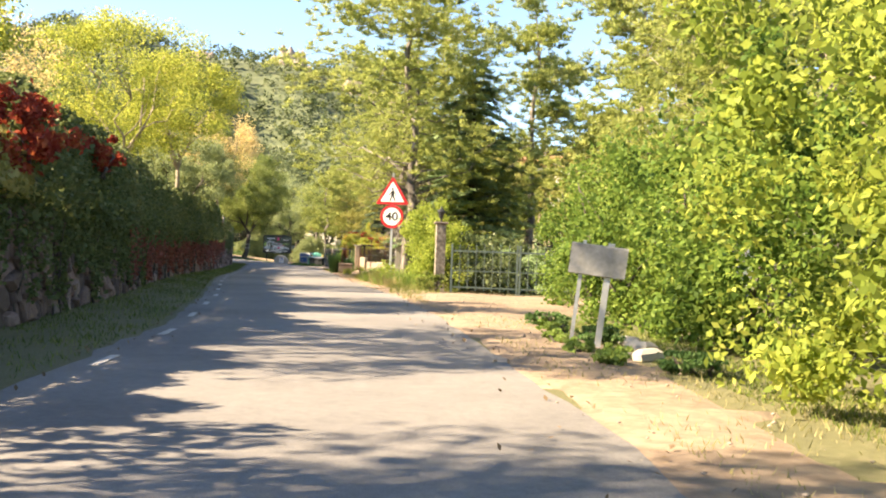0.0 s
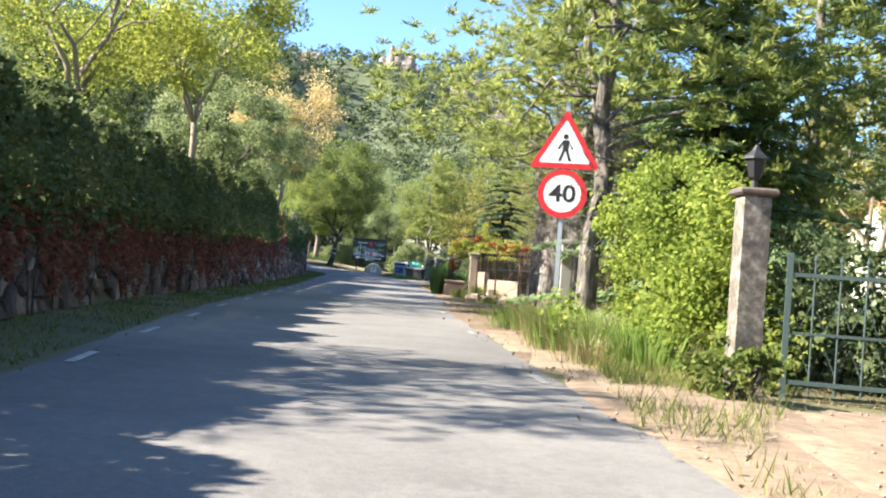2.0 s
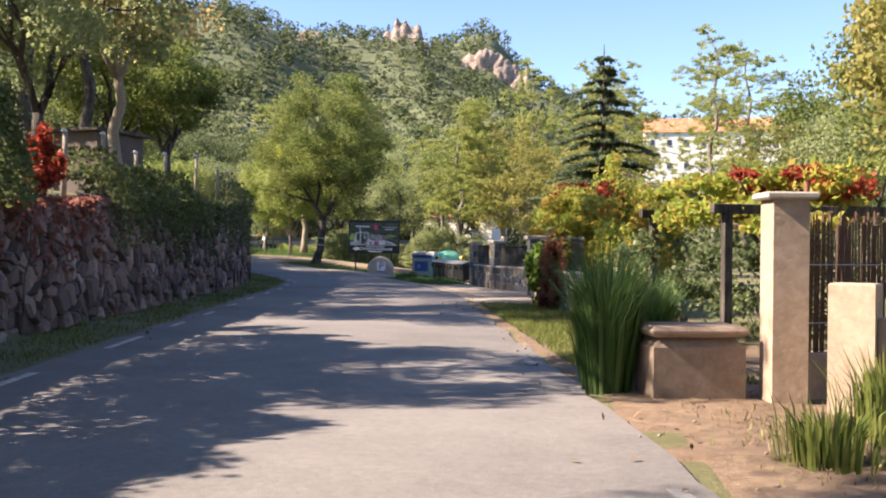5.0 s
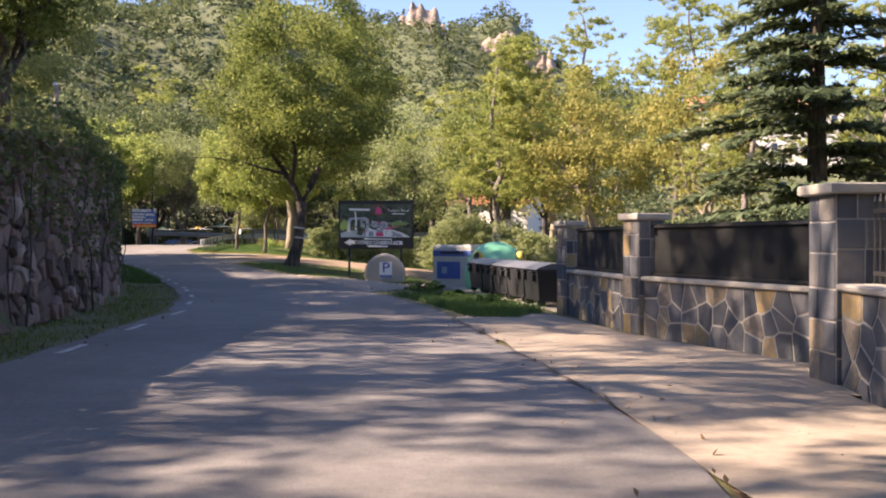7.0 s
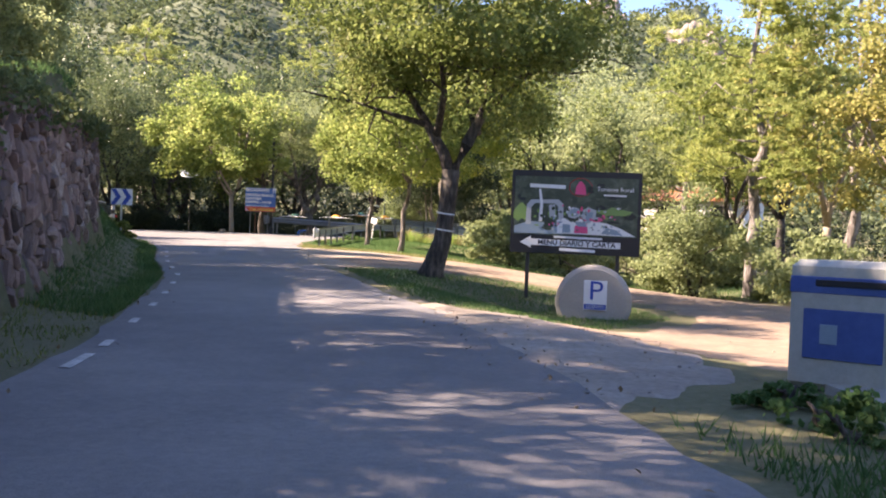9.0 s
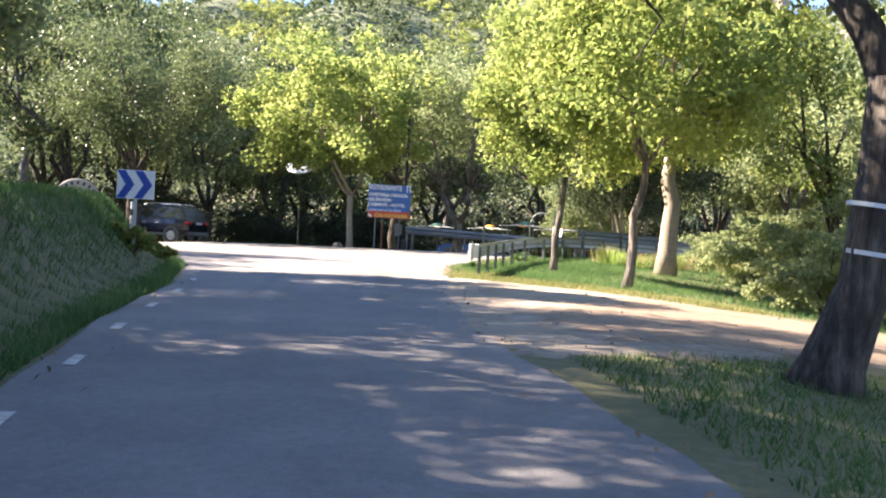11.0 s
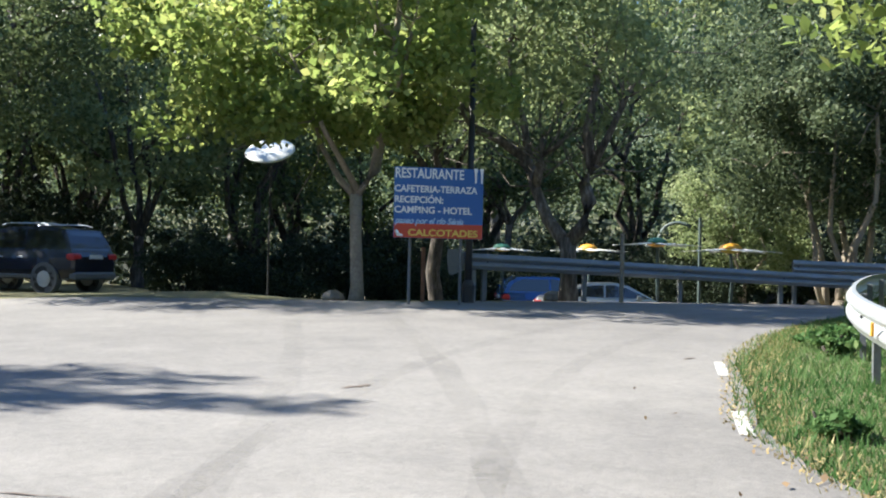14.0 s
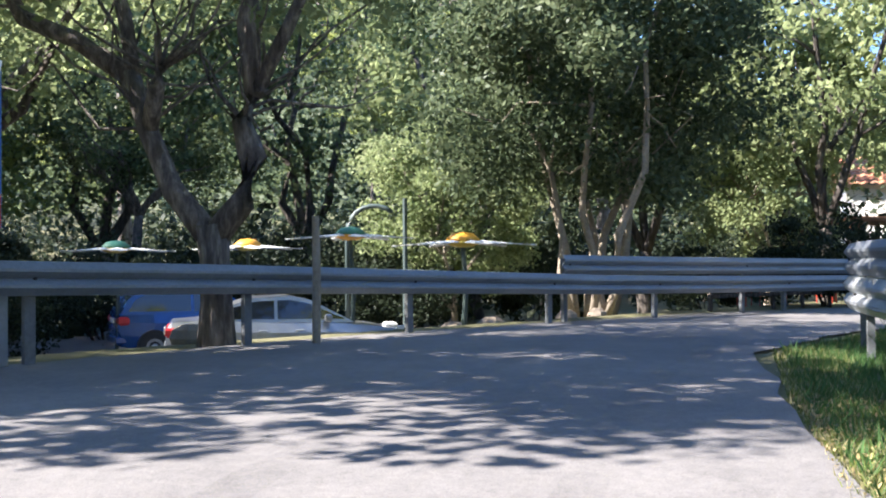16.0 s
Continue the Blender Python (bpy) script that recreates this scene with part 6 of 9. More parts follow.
def slate_pillar(x, y, rz, h, s, label, seed):
    t = thing("slate_pillar", place(x, y, rz), label, "pillar", "slate pillars")
    part("core", Geo().box((0, 0, h / 2 - 0.1), (s, s, h + 0.2)), M["joint"], t)
    cap = part("cap", Geo().box((0, 0, h + 0.045), (s * 1.32, s * 1.32, 0.09), chamfer=0.012), M["concrete"], t, "pale flat stone cap")
    rng = np.random.default_rng(seed)
    for k in range(4):
        m = Matrix.Rotation(k * math.pi / 2, 4, "Z") @ Matrix.Translation((-s / 2, -s / 2, 0))
        zz = 0.0
        while zz < h - 0.05:
            rh = min(rng.uniform(0.2, 0.32), h - zz)
            cut = s * rng.uniform(0.35, 0.65)
            for x0, x1 in ((0.004, cut - 0.008), (cut + 0.008, s - 0.004)):
                slab_jobs.append((t, m, [(x0, zz + 0.008), (x1, zz + 0.008), (x1, zz + rh - 0.008), (x0, zz + rh - 0.008)], rng.uniform(0.005, 0.013)))
            zz += rh
    return t


def railing(a, b, z0, h, label, seed):
    (x1, y1), (x2, y2) = a, b
    L = math.hypot(x2 - x1, y2 - y1)
    t = tagged(new("iron_railing"), label, "railing", "iron railings")
    t.matrix_world = Matrix.Translation((x1, y1, float(zg((x1 + x2) / 2, (y1 + y2) / 2)) + z0)) @ Matrix.Rotation(math.atan2(y2 - y1, x2 - x1), 4, "Z")
    for zz in (0.06, h - 0.12):
        part("rail", Geo().box((L / 2, 0, zz), (L, 0.03, 0.035)), M["black_metal"], t)
    n = int(L / 0.11)
    for i in range(n + 1):
        xx = L * i / n
        part("bar", Geo().tube([(xx, 0, -0.01), (xx, 0, h - 0.06)], [0.009, 0.009], 5).lathe([(0.009, h - 0.06), (0.018, h - 0.04), (0.0005, h + 0.03)], 5, Matrix.Translation((xx, 0, 0))), M["black_metal"], t)


def screen(a, b, z0, h, label):
    (x1, y1), (x2, y2) = a, b
    L = math.hypot(x2 - x1, y2 - y1)
    t = tagged(new("mesh_screen"), label, "screen", "mesh screens")
    t.matrix_world = Matrix.Translation((x1, y1, float(zg((x1 + x2) / 2, (y1 + y2) / 2)) + z0)) @ Matrix.Rotation(math.atan2(y2 - y1, x2 - x1), 4, "Z")
    part("net", Geo().box((L / 2, 0.03, h / 2), (L - 0.02, 0.012, h)), C["net"], t, "black shading net")
    for zz in (0.03, h - 0.03):
        part("rail", Geo().box((L / 2, 0, zz), (L, 0.03, 0.03)), M["black_metal"], t)
    for i in range(int(L / 1.4) + 1):
        part("upright", Geo().box((min(i * 1.4, L), 0.05, h / 2), (0.02, 0.02, h)), M["black_metal"], t)


slate_wall((-9.4, 87.55), (-8.6, 84.85), 0.72, "dark slate crazy-paved garden wall with pale joints", 61)
slate_wall((-8.4, 84.42), (-6.8, 81.3), 0.72, "dark slate crazy-paved garden wall with pale joints", 62)
slate_wall((-6.8, 81.3), (-4.0, 80.2), 0.72, "dark slate crazy-paved garden wall with pale joints", 63)
slate_wall((-7.12, 79.75), (-6.75, 76.2), 0.82, "sunlit slate and ochre crazy-paved wall", 64)
slate_wall((-6.75, 76.2), (-6.05, 72.2), 0.82, "sunlit slate and ochre crazy-paved wall", 65)
slate_pillar(-9.5, 87.85, 30, 1.5, 0.32, "slate-faced corner pillar of the garden wall", 66)
slate_pillar(-8.5, 84.62, 28, 1.52, 0.38, "slate-faced pillar in the garden wall", 67)
slate_pillar(-7.08, 80.12, 12, 1.62, 0.48, "grey slate gate pillar with a pale cap", 68)
screen((-9.4, 87.55), (-8.6, 84.85), 0.78, 0.68, "black net screen above the slate wall")
screen((-8.4, 84.42), (-6.8, 81.3), 0.78, 0.68, "black net screen above the slate wall")
screen((-6.8, 81.3), (-4.0, 80.2), 0.78, 0.68, "black net screen above the slate wall")
railing((-7.0, 79.7), (-6.7, 76.2), 0.9, 0.68, "black iron railing on the slate wall", 1)
railing((-6.7, 76.2), (-6.0, 72.2), 0.9, 0.68, "black iron railing on the slate wall", 2)
bush(-6.85, 75.6, (0.36, 0.55, 0.85), LF["shrub"], "glossy green shrub leaning over the slate wall", 311, 6000, 0.13, clumps=36)
bush(-5.0, 77.2, (1.25, 2.5, 1.6), LF["creeper"], "red, yellow and green creeper over the wall", 312, 42000, 0.1, z=0.1, clumps=130, name="creeper", category="creeper")
bush(-5.9, 76.3, (1.1, 1.9, 0.6), LF["creeper"], "yellow, orange and red creeper heaped over the railing", 326, 26000, 0.1, z=1.62, clumps=90, name="creeper", category="creeper")
bush(-5.5, 73.6, (0.75, 1.7, 1.0), LF["creeper"], "red, yellow and green creeper over the wall", 319, 9000, 0.11, z=0.1, clumps=44, name="creeper", category="creeper")
bush(-6.45, 74.1, (0.36, 0.75, 0.78), LF["darkred"], "dark red creeper covering the slate wall", 313, 16000, 0.1, clumps=80, name="creeper", category="creeper")
bush(-5.7, 76.4, (0.9, 1.6, 0.3), LF["scarlet"], "scarlet creeper on top of the wall", 318, 1500, 0.1, z=2.35, name="creeper", category="creeper")
bush(-4.3, 77.6, (1.2, 2.2, 1.3), LF["dark"], "dark hedge behind the iron railing", 314, 9000, 0.1, clumps=40)
bush(-6.6, 85.4, (1.2, 2.4, 0.85), LF["dark"], "dark hedge behind the net screen", 315, 9000, 0.1, clumps=44)
bush(-8.2, 88.6, (1.4, 1.0, 0.85), LF["dark"], "dark hedge behind the net screen", 316, 6000, 0.1, clumps=36)
fir(-4.8, 90.8, 9.4, 3.9, "tall dark cedar with spreading tiers of boughs", 317, LF["cedar"], whorls=21, trunk=0.2, full=3.2)

# ---------- waste containers ----------
slab = [(-12.95, 96.9), (-9.75, 88.6), (-8.7, 88.9), (-11.3, 97.3)]
g = Geo()
zs = max(float(zg(x, y)) for x, y in slab) + 0.04
g.add([(x, y, zs - 0.35) for x, y in slab] + [(x, y, zs) for x, y in slab], [(4, 5, 6, 7), (0, 1, 5, 4), (1, 2, 6, 5), (2, 3, 7, 6), (3, 0, 4, 7)])
tagged(part("bin_slab", g, M["concrete"]), "raised concrete slab under the waste bins", "slab", kind="structure")
ROW = math.atan2(88.9 - 94.9, -10.15 + 12.15)


def wheelie(m, label):
    """A four-wheeled bin; local x runs along the row, -y is its front."""
    t = thing("waste_container", m, label, "waste bin", "row of waste bins")
    w, d, h = 1.12, 0.78, 0.66
    vs = []
    for z, k in ((0.1, 0.84), (0.2, 0.88), (h, 1.0), (h + 0.03, 1.05)):
        for sx, sy in ((-1, -1), (1, -1), (1, 1), (-1, 1)):
            vs.append((sx * w / 2 * k, sy * d / 2 * k, z))
    fs = [(3, 2, 1, 0), (12, 13, 14, 15)] + [(l * 4 + i, l * 4 + (i + 1) % 4, l * 4 + 4 + (i + 1) % 4, l * 4 + 4 + i) for l in range(3) for i in range(4)]
    part("body", Geo().add(vs, fs), C["bin"], t)
    n = 8
    pr = [(-d / 2 - 0.04, h + 0.03)] + [(-d / 2 + d * i / n, h + 0.06 + 0.09 * math.sin(math.pi * i / n)) for i in range(n + 1)] + [(d / 2 + 0.04, h + 0.03)]
    part("lid", Geo().prism(pr, w * 1.06, Matrix.Rotation(math.pi / 2, 4, "Z")), C["lid"], t, "grey domed lid")
    for sx in (-1, 1):
        part("lift_bracket", Geo().box((sx * w * 0.3, -d / 2 - 0.02, h - 0.12), (0.14, 0.08, 0.12), chamfer=0.015).box((sx * w * 0.3, -d / 2 - 0.03, h - 0.02), (0.2, 0.1, 0.04), chamfer=0.01), C["bin"], t)
        part("trunnion", Geo().tube([(sx * (w / 2 + 0.0), 0, h - 0.08), (sx * (w / 2 + 0.07), 0, h - 0.08)], [0.03, 0.03], 10), C["bin"], t)
        for sy in (-1, 1):
            part("wheel", Geo().lathe([(0.03, -0.025), (0.08, -0.025), (0.085, 0), (0.08, 0.025), (0.03, 0.025)], 14, Matrix.Translation((sx * w * 0.38, sy * d * 0.36, 0.085)) @ Matrix.Rotation(math.pi / 2, 4, "Y")), M["black_metal"], t)
    part("handle", Geo().tube([(-w * 0.3, d / 2 + 0.05, h), (w * 0.3, d / 2 + 0.05, h)], [0.014, 0.014], 6), C["bin"], t)
    return t


first = None
for i in range(5):
    s = 0.65 + 1.24 * i
    x, y = -12.0 + math.cos(ROW) * s + 0.33 * 1, 94.9 + math.sin(ROW) * s + 0.12
    m = Matrix.Translation((x, y, zs)) @ Matrix.Rotation(ROW + [0.05, -0.03, 0.02, 0.06, -0.02][i], 4, "Z")
    first = wheelie(m, "black plastic waste container with a grey lid") if first is None else (copy_thing(first, m), first)[1]


def igloo(m):
    """A bottle bank: a domed shell with two round mouths."""
    t = thing("bottle_bank", m, "pale green plastic bottle bank, domed and bulging", "recycling bank")
    n, vs, fs = 28, [], []
    prof = [(0.0, 0.98), (0.25, 1.02), (0.5, 1.0), (0.72, 0.92), (0.9, 0.78), (1.03, 0.58), (1.12, 0.34), (1.16, 0.12)]
    for z, r in prof:
        for k in range(n):
            a = 2 * math.pi * k / n
            q = r * 0.78 * (1 + 0.05 * math.cos(4 * a) * math.sin(min(1, z) * math.pi))
            vs.append((q * math.cos(a), q * 0.9 * math.sin(a), z * 1.08))
    for i in range(len(prof) - 1):
        for k in range(n):
            k2 = (k + 1) % n
            fs.append((i * n + k, i * n + k2, (i + 1) * n + k2, (i + 1) * n + k))
    fs += [tuple(range(n))[::-1], tuple((len(prof) - 1) * n + k for k in range(n))]
    part("shell", Geo().add(vs, fs), C["green"], t, smooth=True)
    for a in (-2.55, -0.6, 1.0):
        mm = Matrix.Rotation(a, 4, "Z") @ Matrix.Translation((0.71, 0, 0.88)) @ Matrix.Rotation(math.pi / 2 - 0.25, 4, "Y")
        ring = part("mouth_rim", Geo().lathe([(0.14, -0.1), (0.14, 0.04), (0.1, 0.04), (0.1, -0.02)], 18, mm), C["yellow"], t, "pale rim of the bottle mouth", True)
        part("mouth", Geo().lathe([(0.098, 0.0), (0.098, 0.03)], 18, mm), C["black"], ring)
    part("lifting_eye", Geo().tube([(-0.08, 0, 1.2), (-0.08, 0, 1.42), (0.08, 0, 1.42), (0.08, 0, 1.2)], [0.015] * 4, 6), M["galv"], t)
    return t


igloo(Matrix.Translation((-11.45, 95.95, zs - 0.05)) @ Matrix.Rotation(0.35, 4, "Z"))
t = thing("paper_bank", Matrix.Translation((-12.55, 97.4, zs - 0.08)) @ Matrix.Rotation(-0.35, 4, "Z"), "pale metal paper bank with blue bands", "recycling bank")
part("body", Geo().box((0, 0, 0.6), (1.15, 1.0, 1.2), chamfer=0.06), C["cream"], t)
part("band", Geo().box((0, 0, 0.97), (1.166, 1.016, 0.26), chamfer=0.06), C["bankblue"], t, "blue band")
for k, (x, y, w, d) in enumerate([(-0.1, -0.508, 0.7, 0.012), (0.583, 0.0, 0.012, 0.6)]):
    p = part("notice", Geo().box((x, y, 0.52), (w, d, 0.46), chamfer=0.004), C["bankblue"], t, "blue printed panel")
    part("emblem", Geo().box((x - (0.12 if k == 0 else 0), y - (0.008 if k == 0 else 0), 0.52), (w * 0.22 if k == 0 else 0.03, 0.012 if k == 0 else d * 0.3, 0.18), chamfer=0.003), C["print_blue"], p)
part("slot", Geo().box((0, -0.512, 0.99), (0.7, 0.02, 0.06), chamfer=0.004), C["black"], t)
part("foot", Geo().box((0, 0, -0.0), (1.0, 0.85, 0.08)), M["black_metal"], t)

# ---------- billboard and the millstone sign ----------
BB = math.atan2(110.9 - 110.35, 3.05)
t = thing("billboard", Matrix.Translation((-17.72, 110.55, -0.48)) @ Matrix.Rotation(BB, 4, "Z"), "dark restaurant billboard with an arrow on two black posts", "billboard")
board = part("board", Geo().box((0, 0, 2.33), (3.12, 0.07, 2.02), chamfer=0.01), C["black"], t)
part("picture", Geo().box((0, -0.039, 2.48), (2.96, 0.006, 1.42)), C["photo"], board, "faded printed picture of a laid table")
def oval(cx, cz, a, b, n=18, jag=0.0, seed=0):
    r = np.random.default_rng(seed)
    return [(cx + a * math.cos(2 * math.pi * i / n) * (1 + jag * r.normal()), cz + b * math.sin(2 * math.pi * i / n) * (1 + jag * r.normal())) for i in range(n)]


rb = np.random.default_rng(23)
layers = []
for i in range(46):
    layers.append((("leaf_a", "leaf_b", "leaf_c")[i % 3], oval(rb.uniform(-1.35, 1.35), rb.uniform(2.0, 3.0), rb.uniform(0.05, 0.16), rb.uniform(0.03, 0.09), 11, 0.25, i)))
layers += [("leaf_d", oval(-1.3, 2.28, 0.17, 0.2, 12, 0.2, 60)), ("leaf_d", oval(0.95, 2.36, 0.4, 0.09, 14, 0.2, 61)), ("leaf_d", oval(-0.55, 2.3, 0.1, 0.16, 12, 0.15, 62)),
           ("print_blue", [(-1.47, 1.8), (-1.47, 1.97), (-1.1, 2.1), (-0.6, 2.06), (-0.3, 1.9), (-0.3, 1.8)]),
           ("print_grey", [(-1.2, 2.02), (-1.18, 2.5), (-1.08, 2.62), (-0.42, 2.64), (-0.3, 2.55), (-0.28, 2.1), (-0.4, 2.1), (-0.42, 2.46), (-0.5, 2.54), (-0.98, 2.54), (-1.07, 2.44), (-1.07, 2.02)]),
           ("letter", [(-0.88, 2.1), (-0.86, 2.54), (-0.9, 2.88), (-0.85, 2.89), (-0.79, 2.54), (-0.8, 2.1)]), ("print_grey", [(-0.62, 2.2), (-0.65, 2.5), (-0.5, 2.52), (-0.48, 2.18)]), ("leaf_a", oval(-0.66, 2.02, 0.13, 0.14, 12, 0.1, 63)),
           ("print_grey", oval(-0.04, 2.33, 0.16, 0.14, 18, 0.04, 64)), ("print_blue", oval(-0.03, 2.34, 0.11, 0.09, 14, 0.05, 65)), ("print_grey", [(0.2, 2.1), (0.17, 2.4), (0.3, 2.48), (0.5, 2.4), (0.47, 2.08)]), ("print_blue", [(0.26, 2.14), (0.24, 2.36), (0.42, 2.36), (0.4, 2.12)]),
           ("letter", [(-0.42, 1.82), (-0.45, 2.14), (-0.25, 2.2), (-0.1, 2.1), (0.12, 2.16), (0.3, 2.08), (0.45, 2.14), (0.75, 2.1), (1.1, 1.98), (1.44, 1.8)]), ("print_blue", [(-0.3, 1.84), (-0.3, 2.05), (-0.12, 2.04), (-0.1, 1.84)]), ("print_blue", [(0.62, 1.84), (0.75, 2.0), (1.0, 1.94), (1.15, 1.82)]),
           ("print_blue", [(0.0, 2.0), (0.02, 2.12), (0.28, 2.12), (0.28, 2.0)]), ("pink", [(-0.02, 1.84), (0.0, 2.0), (0.3, 2.0), (0.31, 1.84)]), ("pink", oval(0.5, 2.18, 0.16, 0.06)), ("print_grey", oval(0.5, 2.21, 0.12, 0.035)), ("pink", [(-0.03, 2.78), (0.24, 2.77), (0.21, 2.98), (0.15, 3.06), (0.1, 3.11), (0.05, 3.06), (0.0, 2.98)]),
           ("letter", [(-1.12, 2.92), (-0.26, 2.9), (-0.26, 2.99), (-1.12, 3.01)]), ("letter", [(0.66, 2.76), (1.2, 2.75), (1.2, 2.79), (0.66, 2.8)]), ("letter", [(-0.5, 1.71), (0.66, 1.69), (0.66, 1.74), (-0.5, 1.76)]), ("letter", [(-0.35, 1.4), (0.5, 1.38), (0.5, 1.45), (-0.35, 1.47)]), ("letter", [(-1.32, 1.58), (-1.05, 1.74), (-1.05, 1.67), (1.1, 1.64), (1.1, 1.49), (-1.05, 1.52), (-1.05, 1.45)])]
for i in range(90):
    layers.append((("print_grey", "leaf_b", "print_blue", "leaf_d", "letter", "leaf_a", "pink")[(i * 5) % 7 if i % 9 else 6], oval(rb.uniform(-1.0, 1.1), rb.uniform(1.88, 2.5), rb.uniform(0.012, 0.045), rb.uniform(0.012, 0.05), 8, 0.3, 100 + i)))
for i, (key, p) in enumerate(layers):
    part("print", Geo().prism(p, 0.004, at_y(-0.045 - 0.00012 * i)), C[key], board)
ring = Geo()
ring.tube([(0.1 + 0.27 * math.cos(a), -0.045, 2.95 + 0.22 * math.sin(a)) for a in np.linspace(0, 2 * math.pi, 30)], [0.008] * 30, 4)
part("print", ring, C["red"], board)
part("lettering", text_geo("MENÚ DIARIO Y CARTA", 0.165, Matrix.Translation((0.05, -0.058, 1.58)) @ Matrix.Rotation(0.012, 4, "Y") @ FRONT @ Matrix.Diagonal((1.05, 1, 1, 1)), bold=0.004), C["black"], board)
part("lettering", text_geo("Turismo Rural", 0.15, Matrix.Translation((0.93, -0.062, 2.915)) @ Matrix.Rotation(0.012, 4, "Y") @ FRONT), C["letter"], board)
for xx in (-1.12, 1.05):
    part("post", Geo().box((xx, 0.075, 1.2), (0.09, 0.08, 2.5), chamfer=0.008), M["black_metal"], t)
t = thing("millstone", Matrix.Translation((-16.75, 107.65, -0.62)) @ Matrix.Rotation(0.12, 4, "Z"), "half-buried pale millstone with a parking plate", "millstone")
part("stone", Geo().lathe([(0.05, -0.14), (0.7, -0.14), (0.78, -0.08), (0.8, 0.0), (0.78, 0.08), (0.7, 0.14), (0.05, 0.14)], 40, Matrix.Translation((0, 0, 0.5)) @ Matrix.Rotation(math.pi / 2, 4, "X")), M["concrete"], t, smooth=False)
pl = part("parking_plate", Geo().box((0.04, -0.155, 0.66), (0.48, 0.02, 0.62), chamfer=0.006), C["white"], t, "white plate with a blue letter P")
part("letter", text_geo("P", 0.56, Matrix.Translation((0.05, -0.169, 0.74)) @ FRONT @ Matrix.Diagonal((1.1, 1, 1, 1))), C["blue"], pl)
part("strip", Geo().box((0.04, -0.167, 0.42), (0.46, 0.006, 0.11)), C["blue"], pl)
part("lettering", text_geo("CLIENTES", 0.085, Matrix.Translation((0.04, -0.173, 0.42)) @ FRONT), C["letter"], pl)

# ---------- the oak and the trees behind the lot ----------
def oak():
    rng = np.random.default_rng(1)
    x, y = -21.35, 110.75
    t = thing("oak_tree", place(x, y), "leaning oak with a forked dark trunk beside the road", "tree")
    g = Geo()
    trunk = [(-0.12, 0, -0.15), (-0.02, 0, 0.25), (0.2, 0, 0.95), (0.3, 0, 1.9), (0.36, 0, 2.75)]
    g.tube(trunk, [0.42, 0.29, 0.23, 0.22, 0.23], 10)
    tips = []
    for pts, r in (([(0.36, 0, 2.6), (0.12, 0.05, 3.2), (-0.35, 0.1, 3.9), (-0.9, 0.2, 4.7), (-1.6, 0.3, 5.4)], [0.18, 0.15, 0.12, 0.08, 0.05]), ([(0.36, 0, 2.6), (0.75, 0, 3.4), (1.2, 0.1, 4.4), (1.5, 0, 5.5), (1.7, 0, 6.6)], [0.19, 0.16, 0.12, 0.09, 0.05]), ([(-0.1, 0.08, 3.6), (0.3, -0.6, 4.6), (0.3, -1.2, 5.8)], [0.11, 0.08, 0.04]), ([(1.0, 0.05, 3.7), (0.5, 0.7, 4.8), (0.3, 1.2, 6.2)], [0.12, 0.08, 0.04]), ([(1.2, 0.1, 4.3), (2.2, -0.3, 5.0), (3.0, -0.4, 5.6)], [0.1, 0.06, 0.03]), ([(-0.3, 0.1, 3.9), (-1.4, -0.2, 4.2), (-2.4, -0.5, 4.5)], [0.09, 0.05, 0.025])):
        g.tube(pts, r, 7)
        tips.append((pts[-2], pts[-1]))
    for a, b in tips:
        for k in range(7):
            s = np.array(a) + (np.array(b) - np.array(a)) * rng.uniform(0, 1)
            e = s + rng.normal(size=3) * np.array((1.1, 1.1, 0.7)) + np.array((0, 0, 0.4))
            p2, r2 = limb(s, e, 0.035, 0.008, rng, 0.2, 4)
            g.tube(p2, r2, 5)
    part("trunk", g, M["bark_dark"], t, smooth=True)
    for zz in (1.2, 1.62):
        part("band", Geo().tube([(0.25, 0, zz), (0.255, 0, zz + 0.04)], [0.245, 0.245], 12, False), C["letter"], t, "white band round the trunk")
    cs = []
    sh = rng.normal(size=(135, 3))
    sh /= np.linalg.norm(sh, axis=1)[:, None]
    for s in sh:
        cs.append(np.array((0.55, 0, 7.6)) + s * np.array((4.5, 4.3, 4.2)) * rng.uniform(0.45, 0.98))
    cs += [np.array(b) for _, b in tips]
    p = np.concatenate([blob(rng, 420, c, rng.uniform(0.6, 1.2) * np.array((1, 1, 0.7)), 0.15) for c in cs])
    p = p[p[:, 2] > 3.7]
    leaves_mesh("crown", p, LF["oak"], rng, 0.13, 0.6, t)


oak()
pine(-13.6, 121.4, 12.6, 4.3, "pine tree with a pinkish trunk behind the lot", 5, 0.22, 0.3, 1300)
broadleaf(-29.3, 125.4, 7.2, 2.9, LF["plane"], M["bark_grey"], "young yellow-green tree on the grass verge", 321, 26000, 0.085, 0.36, 0.13, 4, dens=50, lean=(0.2, 0.1), low=0.12)
broadleaf(-26.0, 120.6, 6.8, 3.0, LF["plane"], M["bark_grey"], "young yellow-green tree on the grass verge", 322, 26000, 0.085, 0.38, 0.13, 4, dens=54, lean=(0.3, 0), low=0.16)
broadleaf(-27.3, 129.5, 9.8, 3.8, LF["lime"], M["bark_pale"], "tall tree with a pinkish pale trunk", 323, 34000, 0.24, 0.36, 0.13, 5, dens=60, low=0.14)
bush(-15.3, 118.6, (1.9, 1.5, 1.7), LF["olive"], "grey-green undergrowth shrub beside the parking ground", 327, 14000, 0.11, clumps=54, name="undergrowth_shrub", category="shrub")
